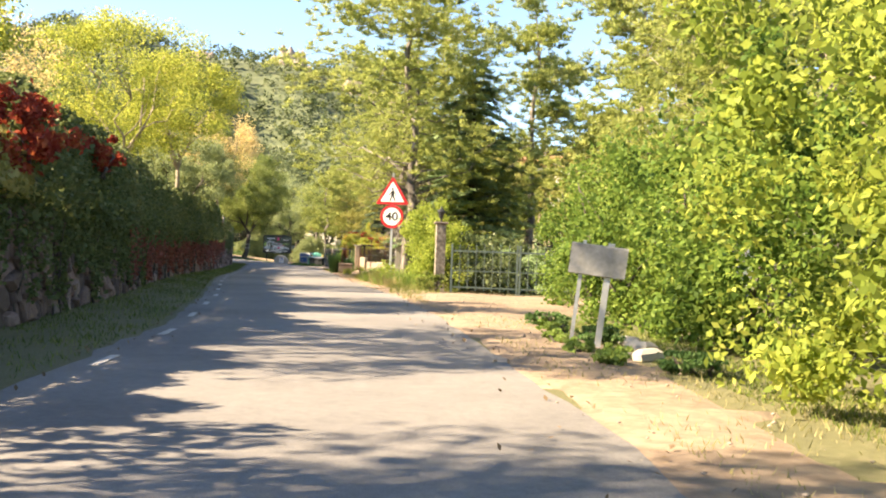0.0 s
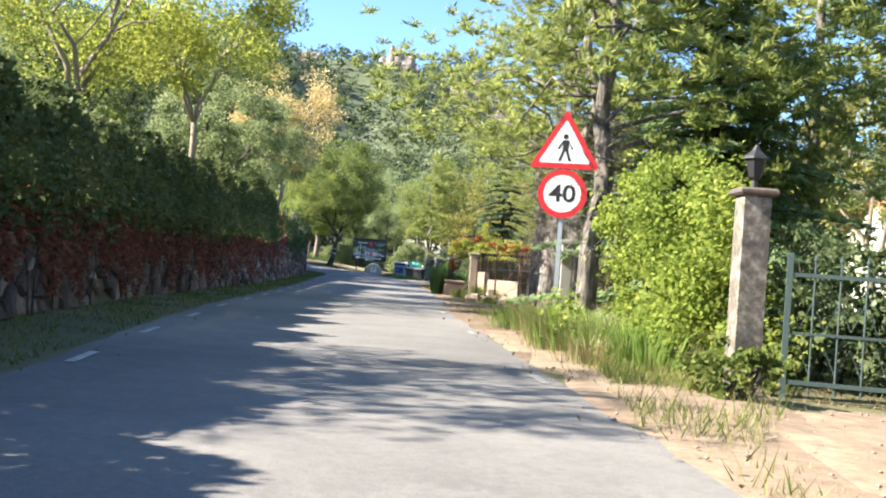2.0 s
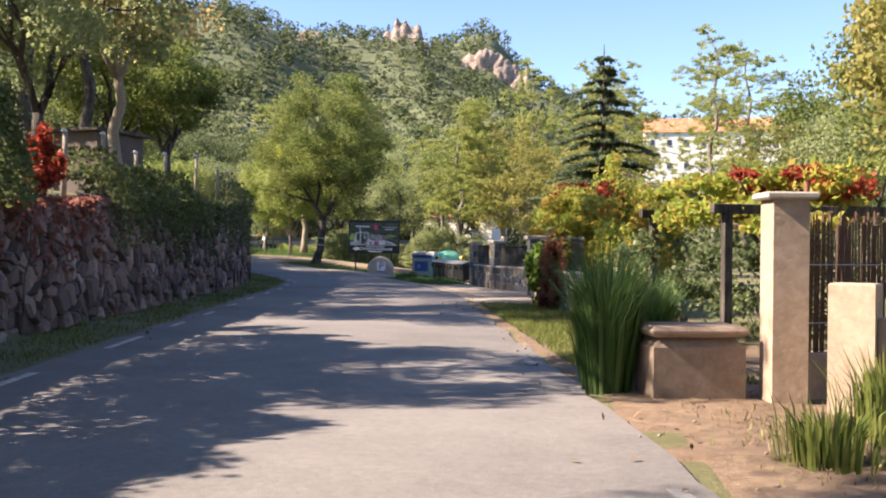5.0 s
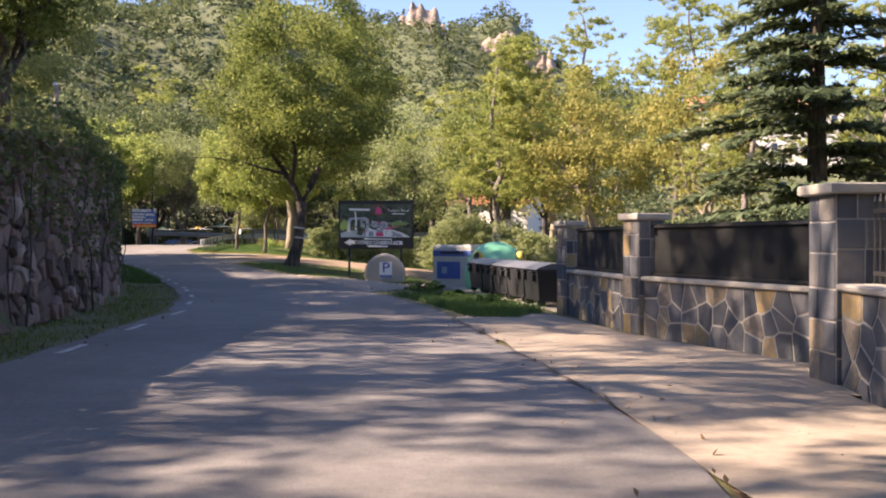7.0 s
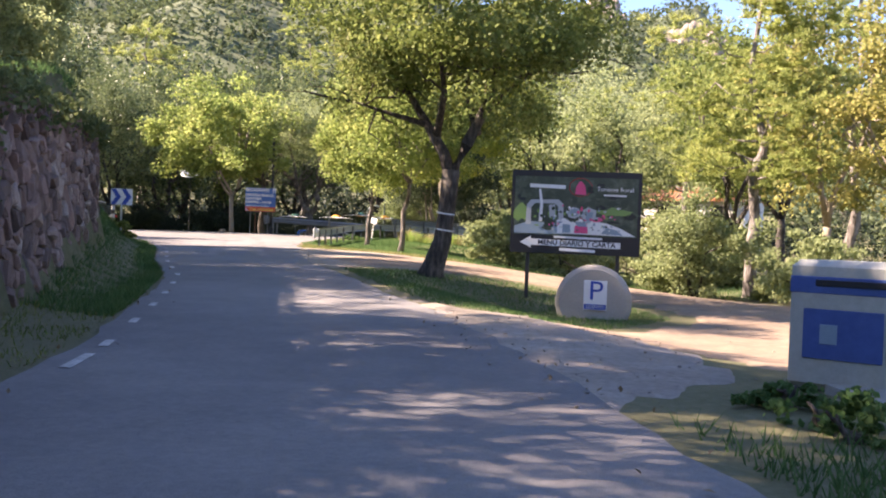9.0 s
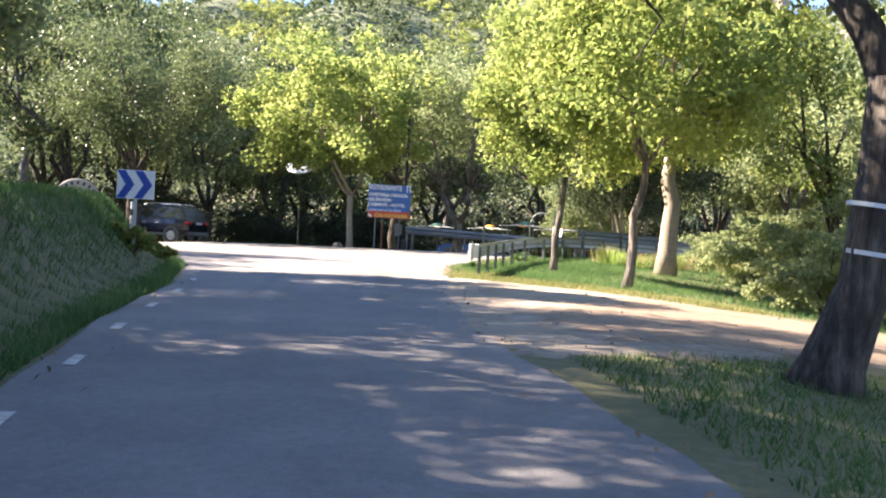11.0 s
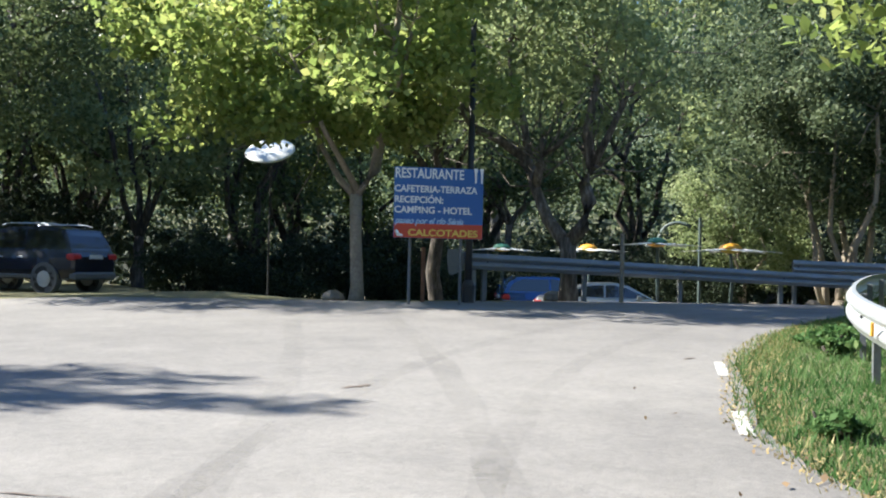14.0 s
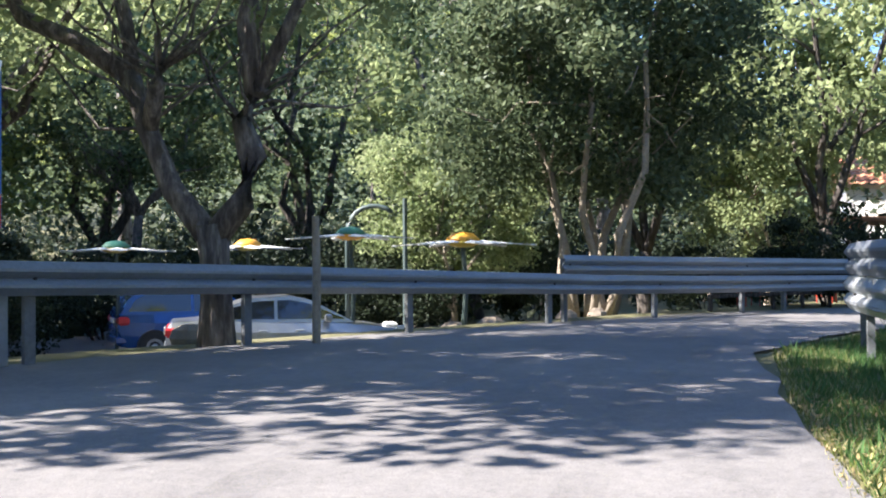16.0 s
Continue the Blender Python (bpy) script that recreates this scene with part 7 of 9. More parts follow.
bush(-24.2, 133.8, (2.0, 1.6, 1.5), LF["sunny"], "light green shrub behind the verge", 324, 14000, 0.1, clumps=50, name="undergrowth_shrub", category="shrub")
bush(-21.8, 131.0, (2.0, 1.8, 1.7), LF["sunny"], "light green shrub behind the verge", 325, 14000, 0.1, clumps=50, name="undergrowth_shrub", category="shrub")

# ---------- prototypes copied for the wood behind ----------
proto = [
    broadleaf(-8.5, 121, 8.5, 3.4, LF["rust"], M["bark_pale"], "broad tree with yellow-brown autumn leaves", 401, 10000, 0.16, 0.22, 0.17, dens=46, name="wood_tree"),
    broadleaf(-19.5, 128.5, 8.0, 3.4, LF["olive"], M["bark_dark"], "grey-green evergreen tree of the wood", 402, 10000, 0.16, 0.18, 0.16, dens=46, name="wood_tree"),
    broadleaf(-23.0, 133.5, 9.0, 3.6, LF["oak"], M["bark_dark"], "spreading green oak of the wood", 403, 10000, 0.17, 0.2, 0.17, dens=46, name="wood_tree"),
    broadleaf(-60.0, 128.0, 9.5, 4.0, LF["dark"], M["bark_dark"], "dark evergreen oak of the wood", 404, 11000, 0.2, 0.18, 0.17, dens=50, name="wood_tree"),
]
pproto = pine(-17.0, 140.0, 12.5, 4.4, "tall pine with open crown behind the road", 405, 0.22, 0.3, 620)
for p in proto + [pproto]:
    tagged(p, group="trees of the wood")
# (x, y, kind, scale): kind 0 rusty, 1 grey-green, 2 oak, 3 dark oak, 4 pine
WOOD = [(-3.5, 117, 0, 0.95), (-10.8, 128, 0, 1.1), (-2.5, 112, 4, 0.7), (4.5, 104, 0, 0.75), (1.0, 101, 4, 0.75), (6.5, 95, 1, 0.85), (-3, 128, 4, 1.0), (-14.5, 131, 2, 1.0), (-9, 138, 4, 1.1), (-20.5, 144, 1, 1.1), (6.5, 88, 2, 0.9), (4, 78, 0, 0.9), (1.5, 71, 0, 0.75), (7.5, 66, 0, 0.8), (9.5, 58, 0, 0.9), (10.5, 48, 4, 0.9), (12, 36, 2, 1.0), (-12.0, 148, 2, 1.2), (-2, 146, 4, 1.2), (8, 130, 4, 1.1), (10, 112, 2, 1.1),
        (-26.5, 153.5, 1, 1.1), (-22, 158, 1, 1.3), (-31, 157, 1, 1.15), (-36.5, 158.5, 1, 1.2), (-43, 161, 3, 1.3), (-49.5, 158, 3, 1.3), (-56, 152, 3, 1.25), (-61.5, 145, 1, 1.2), (-55.5, 142.5, 1, 1.0), (-63, 138, 3, 1.2), (-68, 131, 1, 1.2), (-58.5, 135.5, 3, 1.15), (-61, 141.5, 3, 1.2), (-54, 146.5, 3, 0.95), (-66, 150, 3, 1.3), (-60.5, 155, 3, 1.2), (-53.5, 154.5, 2, 1.0), (-65, 122, 2, 1.2), (-58, 117.5, 1, 1.15), (-50, 113, 3, 1.1), (-47, 105, 2, 1.0), (-42, 98, 3, 0.85), (-32, 166, 4, 1.1), (-42, 169, 4, 1.2), (-53, 167, 4, 1.2), (-64, 158, 4, 1.2), (-15, 164, 2, 1.2), (-30, 82, 3, 1.0), (-27, 72, 2, 1.0), (-29, 62, 1, 0.9), (-27, 50, 2, 0.9), (-26, 38, 1, 0.95), (-24, 24, 2, 0.95), (-22, 10, 1, 0.95), (-74, 146, 4, 1.2), (-70, 112, 4, 1.2), (-58, 104, 4, 1.2), (-47, 92, 4, 1.2), (-38, 82, 4, 1.1)]
rw = np.random.default_rng(77)
for x, y, k, s in WOOD:
    src = pproto if k == 4 else proto[k]
    copy_thing(src, pose(x, y, float(zg(x, y)) - 0.05, 0, 0, rw.uniform(0, 360)) @ Matrix.Diagonal((s * rw.uniform(1.1, 1.3), s * rw.uniform(1.1, 1.3), s * 1.3, 1)))
# undergrowth that closes the wood
ub = bush(-9.0, 114.5, (1.8, 1.4, 0.95), LF["olive"], "grey-green undergrowth shrub below the trees", 411, 6500, 0.12, clumps=40, name="undergrowth_shrub", category="shrub")
ud = bush(-46.5, 152.0, (2.6, 2.2, 1.7), LF["deep_shade"], "undergrowth below the trees, leaves coloured for deep shade", 412, 12000, 0.12, clumps=46, name="undergrowth_shrub", category="shrub")
for p in (ub, ud):
    tagged(p, group="undergrowth of the wood")
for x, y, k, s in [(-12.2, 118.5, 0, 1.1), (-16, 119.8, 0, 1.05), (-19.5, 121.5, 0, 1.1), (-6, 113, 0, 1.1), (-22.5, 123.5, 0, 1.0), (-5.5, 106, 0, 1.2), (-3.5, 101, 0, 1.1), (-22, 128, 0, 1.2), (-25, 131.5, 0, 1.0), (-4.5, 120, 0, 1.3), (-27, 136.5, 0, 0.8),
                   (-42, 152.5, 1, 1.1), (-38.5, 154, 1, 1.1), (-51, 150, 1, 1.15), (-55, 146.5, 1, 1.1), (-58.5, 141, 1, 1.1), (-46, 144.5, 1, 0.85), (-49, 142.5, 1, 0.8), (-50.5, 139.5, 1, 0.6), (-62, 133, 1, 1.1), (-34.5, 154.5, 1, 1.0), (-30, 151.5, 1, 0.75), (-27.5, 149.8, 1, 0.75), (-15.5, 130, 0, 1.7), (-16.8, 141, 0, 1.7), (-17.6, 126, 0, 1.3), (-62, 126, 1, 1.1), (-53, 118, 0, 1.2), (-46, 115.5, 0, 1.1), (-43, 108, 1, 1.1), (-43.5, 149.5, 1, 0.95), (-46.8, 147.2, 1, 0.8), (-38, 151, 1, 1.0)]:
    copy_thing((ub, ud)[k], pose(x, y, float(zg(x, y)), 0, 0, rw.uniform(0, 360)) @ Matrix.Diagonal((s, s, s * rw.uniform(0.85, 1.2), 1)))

# ---------- the junction: trees ----------
def plane_tree():
    rng = np.random.default_rng(2)
    x, y = -40.6, 133.3
    t = thing("plane_tree", place(x, y), "plane tree with mottled trunk and yellow-green leaves", "tree")
    g = Geo()
    g.tube([(0, 0, -0.15), (0.02, 0, 0.3), (-0.04, 0, 1.3), (-0.05, 0, 2.05)], [0.18, 0.13, 0.115, 0.125], 10)
    tips = []
    for pts, r in (([(-0.05, 0, 2.0), (-0.5, 0.1, 2.35), (-1.0, 0.2, 3.0), (-1.5, 0.3, 4.2)], [0.09, 0.07, 0.05, 0.025]), ([(-0.05, 0, 2.0), (0.35, 0, 2.5), (0.6, -0.1, 3.4), (0.8, -0.1, 4.8), (0.9, 0, 6.4)], [0.12, 0.11, 0.1, 0.07, 0.03]), ([(0.45, 0, 2.8), (0.1, 0.4, 4.0), (-0.2, 0.8, 5.6)], [0.08, 0.05, 0.02]), ([(0.6, -0.1, 3.4), (1.3, -0.6, 4.3), (1.8, -1.0, 5.4)], [0.06, 0.04, 0.02]), ([(0.0, 0, 2.1), (-0.4, -0.6, 3.2), (-0.8, -1.2, 4.6)], [0.07, 0.05, 0.02])):
        g.tube(pts, r, 7)
        tips.append(pts[-1])
        for k in range(5):
            s = np.array(pts[-2]) + (np.array(pts[-1]) - np.array(pts[-2])) * rng.uniform(0, 1)
            p2, r2 = limb(s, s + rng.normal(size=3) * 0.8 + np.array((0, 0, 0.4)), 0.02, 0.006, rng, 0.2, 3)
            g.tube(p2, r2, 4)
    part("trunk", g, M["bark_pale"], t, smooth=True)
    cs = []
    for _ in range(125):
        s = rng.normal(size=3)
        s /= np.linalg.norm(s)
        q = np.array((-0.55, -0.2, 5.5)) + s * np.array((4.3, 3.8, 3.4)) * rng.uniform(0.4, 0.98)
        q[2] = max(q[2], 3.45 + 0.25 * rng.uniform(-1, 1))
        cs.append(q)
    p = np.concatenate([blob(rng, 215, c, rng.uniform(0.5, 0.95) * np.array((1, 1, 0.75)), 0.15) for c in cs])
    # a thin place in the crown through which the sun reaches the white disc
    q = np.array((-46.0 - x, 137.5 - y, 3.9))
    d = np.array(sun_dir)
    w = p - q
    w -= (w @ d)[:, None] * d
    p = p[np.linalg.norm(w, axis=1) > 0.75]
    leaves_mesh("crown", p, LF["plane"], rng, 0.155, 0.85, t)


def fork_tree():
    rng = np.random.default_rng(3)
    x, y = -37.55, 136.75
    t = thing("forked_tree", place(x, y), "pruned forked tree with knotty grey limbs", "tree")
    g = Geo()
    g.tube([(0, 0, -0.2), (0.0, 0, 0.5), (-0.02, 0, 1.0), (-0.05, 0, 1.35)], [0.24, 0.175, 0.165, 0.2], 10)
    tips = []
    for pts, r in (([(-0.1, 0, 1.25), (-0.5, 0, 1.75), (-0.8, 0.05, 2.4), (-1.05, 0.1, 3.1)], [0.155, 0.135, 0.12, 0.115]), ([(-1.0, 0.1, 3.0), (-1.7, 0.1, 3.5), (-2.4, 0.2, 3.8), (-2.75, 0.2, 4.4)], [0.11, 0.1, 0.1, 0.07]), ([(-1.0, 0.1, 3.0), (-1.15, 0.2, 3.8), (-1.5, 0.2, 4.8), (-1.6, 0.3, 5.8)], [0.1, 0.08, 0.06, 0.03]), ([(0.0, 0, 1.25), (0.3, 0, 1.6), (0.42, 0, 2.1), (0.3, 0, 2.5), (0.5, 0, 2.9)], [0.16, 0.15, 0.17, 0.12, 0.13]), ([(0.45, 0, 2.8), (0.35, 0, 3.6), (0.5, 0.1, 4.6), (0.4, 0.2, 5.6)], [0.12, 0.11, 0.08, 0.04]), ([(0.45, 0, 2.8), (0.9, -0.2, 3.5), (1.4, -0.4, 4.4)], [0.09, 0.07, 0.04]), ([(-0.8, 0.05, 2.4), (-0.6, -0.2, 2.9), (-0.55, -0.2, 3.1)], [0.1, 0.1, 0.07])):
        g.tube(pts, r, 8)
        tips.append((pts[-2], pts[-1]))
    for a, b in tips:
        for k in range(11):
            s = np.array(a) + (np.array(b) - np.array(a)) * rng.uniform(0, 1)
            e = s + rng.normal(size=3) * np.array((0.9, 0.9, 0.5)) + np.array((0, 0, 1.0))
            p2, r2 = limb(s, e, 0.025, 0.006, rng, 0.15, 4)
            g.tube(p2, r2, 4)
    part("trunk", g, M["bark_grey"], t, smooth=True)
    cs = []
    for _ in range(90):
        s = rng.normal(size=3)
        s /= np.linalg.norm(s)
        q = np.array((-0.4, 0, 5.9)) + s * np.array((3.6, 3.2, 2.6)) * rng.uniform(0.35, 0.98)
        q[2] = max(q[2], 3.7)
        cs.append(q)
    p = np.concatenate([blob(rng, 140, c, rng.uniform(0.5, 0.95) * np.array((1, 1, 0.75)), 0.15) for c in cs])
    leaves_mesh("crown", p, LF["olive"], rng, 0.16, 0.5, t)


plane_tree()
fork_tree()


def many_stemmed(x, y, seed, height, spread, leaf, label, stems=6, n=17000):
    rng = np.random.default_rng(seed)
    t = thing("many_stemmed_tree", place(x, y), label, "tree")
    g, cs = Geo(), []
    for i in range(stems):
        a = 2 * math.pi * i / stems + rng.uniform(-.3, .3)
        b = (math.cos(a) * 0.35, math.sin(a) * 0.35, -0.1)
        e = (math.cos(a) * spread * rng.uniform(0.25, 0.55), math.sin(a) * spread * rng.uniform(0.25, 0.55), height * rng.uniform(0.5, 0.75))
        p2, r2 = limb(b, e, rng.uniform(0.07, 0.13), 0.03, rng, 0.1, 6)
        g.tube(p2, r2, 7)
        cs.append(np.array(e))
        for k in range(5):
            s = p2[rng.integers(3, 7)]
            p3, r3 = limb(s, s + Vector(rng.normal(size=3)) * 1.0 + Vector((0, 0, 0.8)), 0.03, 0.008, rng, 0.2, 4)
            g.tube(p3, r3, 4)
    part("trunk", g, M["bark_pale"], t, smooth=True)
    for _ in range(90):
        s = rng.normal(size=3)
        s /= np.linalg.norm(s)
        q = np.array((0, 0, height * 0.62)) + s * np.array((spread, spread, height * 0.4)) * rng.uniform(0.45, 0.98)
        q[2] = max(q[2], height * 0.28)
        cs.append(q)
    p = np.concatenate([blob(rng, n // len(cs), c, spread * rng.uniform(0.17, 0.32) * np.array((1, 1, 0.75)), 0.15) for c in cs])
    leaves_mesh("crown", p, leaf, rng, 0.15, 0.5, t)


many_stemmed(-33.1, 146.3, 501, 9.8, 4.6, LF["evergreen"], "spreading evergreen tree with many pale stems", 7, 70000)
broadleaf(-50.0, 131.4, 9.4, 4.3, LF["dark"], M["bark_dark"], "large dark evergreen with spreading limbs", 502, 30000, 0.24, 0.3, 0.13, 5, dens=70)
broadleaf(-27.6, 155.6, 5.2, 2.5, LF["olive"], M["bark_pale"], "grey-green tree behind the guard rail", 503, 16000, 0.12, 0.18, 0.12, dens=48)
broadleaf(-42.6, 140.4, 9.0, 4.2, LF["olive"], M["bark_dark"], "tall evergreen tree above the parked cars", 505, 17000, 0.18, 0.45, 0.14, 5, dens=52)
broadleaf(-47.5, 156.5, 9.2, 4.0, LF["dark"], M["bark_grey"], "tall evergreen tree above the parked cars", 506, 15000, 0.18, 0.42, 0.14, 5, dens=50)
broadleaf(-36.4, 150.8, 6.4, 2.7, LF["sunny"], M["bark_pale"], "light green young tree behind the cars", 504, 26000, 0.1, 0.12, 0.12, dens=52)

# ---------- guard rails ----------
def guard_rail(pts, heights, label, posts=2.0, beams=(0.55,), post_mat=None, tail=False, seed=0):
    """W-beam guard rail along a line of plan points."""
    x0, y0 = pts[0]
    t = thing("guard_rail", pose(x0, y0, 0), label, "guard rail", "guard rails")
    fine = []
    tot = sum(math.hypot(b[0] - a[0], b[1] - a[1]) for a, b in zip(pts[:-1], pts[1:]))
    n = int(tot / 0.5)
    P_ = [Vector((p[0], p[1], 0)) for p in pts]
    def cr(u):
        k = u * (len(P_) - 1)
        i = min(int(k), len(P_) - 2)
        f = k - i
        p0, p1, p2, p3 = P_[max(i - 1, 0)], P_[i], P_[i + 1], P_[min(i + 2, len(P_) - 1)]
        return 0.5 * ((2 * p1) + (p2 - p0) * f + (2 * p0 - 5 * p1 + 4 * p2 - p3) * f * f + (3 * p1 - p0 - 3 * p2 + p3) * f ** 3)
    line = [cr(i / n) for i in range(n + 1)]
    # cross-section of the beam: out from the post, and up
    sec = [(0.0, -0.155), (0.035, -0.15), (0.05, -0.125), (0.08, -0.085), (0.08, -0.06), (0.05, -0.025), (0.02, 0.0), (0.05, 0.025), (0.08, 0.06), (0.08, 0.085), (0.05, 0.125), (0.035, 0.15), (0.0, 0.155)]
    back = [(o - 0.012, z) for o, z in sec[::-1]]
    prof = sec + back
    for bz in beams:
        vs, fs = [], []
        for i, p in enumerate(line):
            d = (line[min(i + 1, n)] - line[max(i - 1, 0)]).normalized()
            nrm = Vector((-d.y, d.x, 0))
            zz = float(zg(p.x, p.y)) + bz + float(np.interp(i / n, np.linspace(0, 1, len(heights)), heights))
            for o, z in prof:
                q = p + nrm * o
                vs.append((q.x - x0, q.y - y0, zz + z))
        k = len(prof)
        for i in range(n):
            for j in range(k):
                j2 = (j + 1) % k
                fs.append((i * k + j, i * k + j2, (i + 1) * k + j2, (i + 1) * k + j))
        fs += [tuple(range(k))[::-1], tuple(n * k + j for j in range(k))]
        part("beam", Geo().add(vs, fs), M["shaded_rail_steel"] if posts > 4 else M["galv"], t)
    s, step = 0, max(1, int(posts / (tot / n)))
    for i in range(1, n + 1, step):
        p = line[i]
        d = (line[min(i + 1, n)] - line[max(i - 1, 0)]).normalized()
        top = max(beams) + 0.1 + float(np.interp(i / n, np.linspace(0, 1, len(heights)), heights))
        nrm = Vector((-d.y, d.x, 0))
        q = p - nrm * 0.09
        part("post", Geo().box((q.x - x0, q.y - y0, float(zg(q.x, q.y)) + top / 2 - 0.15), (0.1, 0.06, top + 0.3), math.atan2(d.y, d.x), chamfer=0.006), M["post"], t)
        part("bolt", Geo().tube([(p.x + nrm.x * 0.02 - x0, p.y + nrm.y * 0.02 - y0, float(zg(p.x, p.y)) + beams[0] + top - max(beams) - 0.1), (p.x + nrm.x * 0.05 - x0, p.y + nrm.y * 0.05 - y0, float(zg(p.x, p.y)) + beams[0] + top - max(beams) - 0.1)], [0.018, 0.014], 6), M["black_metal"], t)
    if tail:
        p, p2 = line[0], line[1]
        d = (p - p2).normalized()
        nrm = Vector((d.y, -d.x, 0))
        zz = float(zg(p.x, p.y)) + beams[0] + heights[0]
        a = p + nrm * 0.02
        b = p + d * 0.34 + nrm * 0.02
        vs = []
        for q, hh in ((a, 0.155), (b, 0.24)):
            for off in (0.0, 0.015):
                for sg in (-1, 1):
                    r = q + nrm * off
                    vs.append((r.x - x0, r.y - y0, zz + sg * hh))
        part("fishtail", Geo().add(vs, [(0, 1, 5, 4), (2, 6, 7, 3), (1, 3, 7, 5), (0, 4, 6, 2), (4, 5, 7, 6), (0, 2, 3, 1)]), M["galv"], t, "flared end plate")
    return t


NEAR = [(-29.5, 120.8), (-30.3, 123.4), (-31.0, 125.9), (-31.45, 128.3), (-31.5, 131.2), (-31.3, 134), (-30.75, 136.8), (-29.2, 139.4), (-25.2, 143.2), (-15.2, 151.6)]
gr = guard_rail(NEAR, [0.0, 0.05, 0.05, 0.0], "curved galvanised guard rail round the grass verge", 3.0, tail=True)
for x, y in ((-31.12, 126.1), (-31.55, 131.2)):
    part("reflector", Geo().box((x + 29.5 - 0.05, y - 120.8, float(zg(x, y)) + 0.58), (0.02, 0.06, 0.11), 0.2, chamfer=0.005), C["flower_orange"], gr, "amber reflector")
part("end_plate", Geo().box((0.0, -0.06, float(zg(-29.6, 120.7)) + 0.56), (0.22, 0.05, 0.32), radians(28), chamfer=0.02), C["white"], gr, "pale worn end plate")
FARR = [(-38.7, 134.08), (-37.2, 136.35), (-35.4, 139.1), (-33.1, 141.9), (-30.6, 144.6), (-25, 149.8), (-15, 157.4)]
guard_rail(FARR[::-1], [0.0, 0.02, 0.03, 0.06, 0.135, 0.2, 0.26], "grey galvanised guard rail above the parking ground", 5.0)
guard_rail([(-31.33, 133.6), (-30.75, 136.8), (-29.2, 139.4), (-25.2, 143.2), (-15.2, 151.6)], [0.37, 0.37, 0.37, 0.37], "upper beam of the guard rail round the verge", 6.0)
guard_rail([(-33.72, 141.42), (-32.6, 142.75), (-30.4, 144.95), (-25, 150.0), (-15, 157.6)][::-1], [0.36, 0.37, 0.37, 0.375], "second guard rail beam behind the first", 12.0)
t = thing("rail_end_plate", place(-38.72, 134.05, 56), "flared grey end plate of the guard rail", "guard rail")
part("plate", Geo().prism([(-0.3, 0.74), (-0.32, 0.9), (-0.3, 1.02), (-0.2, 1.03), (0.1, 0.975), (0.1, 0.65), (-0.2, 0.54), (-0.27, 0.56)], 0.02, Matrix.Identity(4)), M["shaded_rail_steel"], t)
part("post", Geo().box((0.3, 0.08, 0.35), (0.1, 0.06, 1.1), chamfer=0.006), M["shaded_rail_steel"], t)

# ---------- signs and poles at the junction ----------
a, b = Vector((-39.2, 132.21, 0)), Vector((-37.9, 133.26, 0))
mid, dv = (a + b) / 2, (b - a)
t = thing("restaurant_board", Matrix.Translation((mid.x, mid.y, float(zg(mid.x, mid.y)))) @ Matrix.Rotation(math.atan2(dv.y, dv.x), 4, "Z"), "blue and red restaurant board on thin posts", "sign board")
bw, z0, z1 = 1.6, 1.2, 2.45
bd = part("board", Geo().box((0, 0, (z0 + z1) / 2), (bw, 0.035, z1 - z0), chamfer=0.006), C["sky"], t)
part("red_strip", Geo().box((0, -0.019, z0 + 0.13), (bw - 0.01, 0.006, 0.25)), C["orange"], bd)
for body, size, x, z, al, mt, sx, sh in (("RESTAURANTE", 0.245, -0.8, 2.33, "LEFT", "letter", 0.76, 0), ("CAFETERIA-TERRAZA", 0.165, -0.8, 2.06, "LEFT", "letter", 0.94, 0), ("RECEPCIÓN:", 0.16, -0.8, 1.87, "LEFT", "letter", 0.98, 0), ("CAMPING - HOTEL", 0.165, -0.8, 1.69, "LEFT", "letter", 1.0, 0), ("paseo por el río Sénia", 0.15, -0.78, 1.5, "LEFT", "paleblue", 0.92, 0.3), ("CALÇOTADES", 0.165, -0.55, 1.29, "LEFT", "yellow", 1.2, 0)):
    part("lettering", text_geo(body, size, Matrix.Translation((x, -0.026, z)) @ FRONT @ Matrix.Diagonal((sx, 1, 1, 1)), 0.002, al, sh, 0.0045), C[mt], bd)
g = Geo()
for xx in (0.66, 0.77):
    g.prism([(xx - 0.014, 2.2), (xx + 0.014, 2.2), (xx + 0.02, 2.36), (xx + 0.036, 2.46), (xx - 0.036, 2.46), (xx - 0.02, 2.36)], 0.004, at_y(-0.024))
part("cutlery_symbol", g, C["letter"], bd)
g = Geo()
g.tube([(-0.76, -0.026, 1.33), (-0.72, -0.026, 1.25), (-0.64, -0.026, 1.24)], [0.03, 0.035, 0.02], 6)
part("symbol", g, C["letter"], bd)
for xx in (-0.5, 0.42):
    part("post", Geo().tube([(xx, 0.04, -0.05), (xx, 0.04, z1 - 0.05)], [0.028, 0.028], 8), M["post"], t)
t = thing("lamp_post", place(-38.5, 133.9), "tall slim black lamp post behind the board", "lamp post")
part("pole", Geo().tube([(0, 0, -0.1), (0, 0, 1.5), (0, 0, 5.4)], [0.075, 0.065, 0.05], 10), M["black_metal"], t, smooth=True)
part("base", Geo().lathe([(0.12, 0.0), (0.12, 0.35), (0.08, 0.45)], 12), M["black_metal"], t)
t = thing("white_disc", pose(-46.0, 137.5, float(zg(-46.0, 137.5)) + 0.12, 0, 0, 22), "white oval disc on a thin dark pole", "disc")
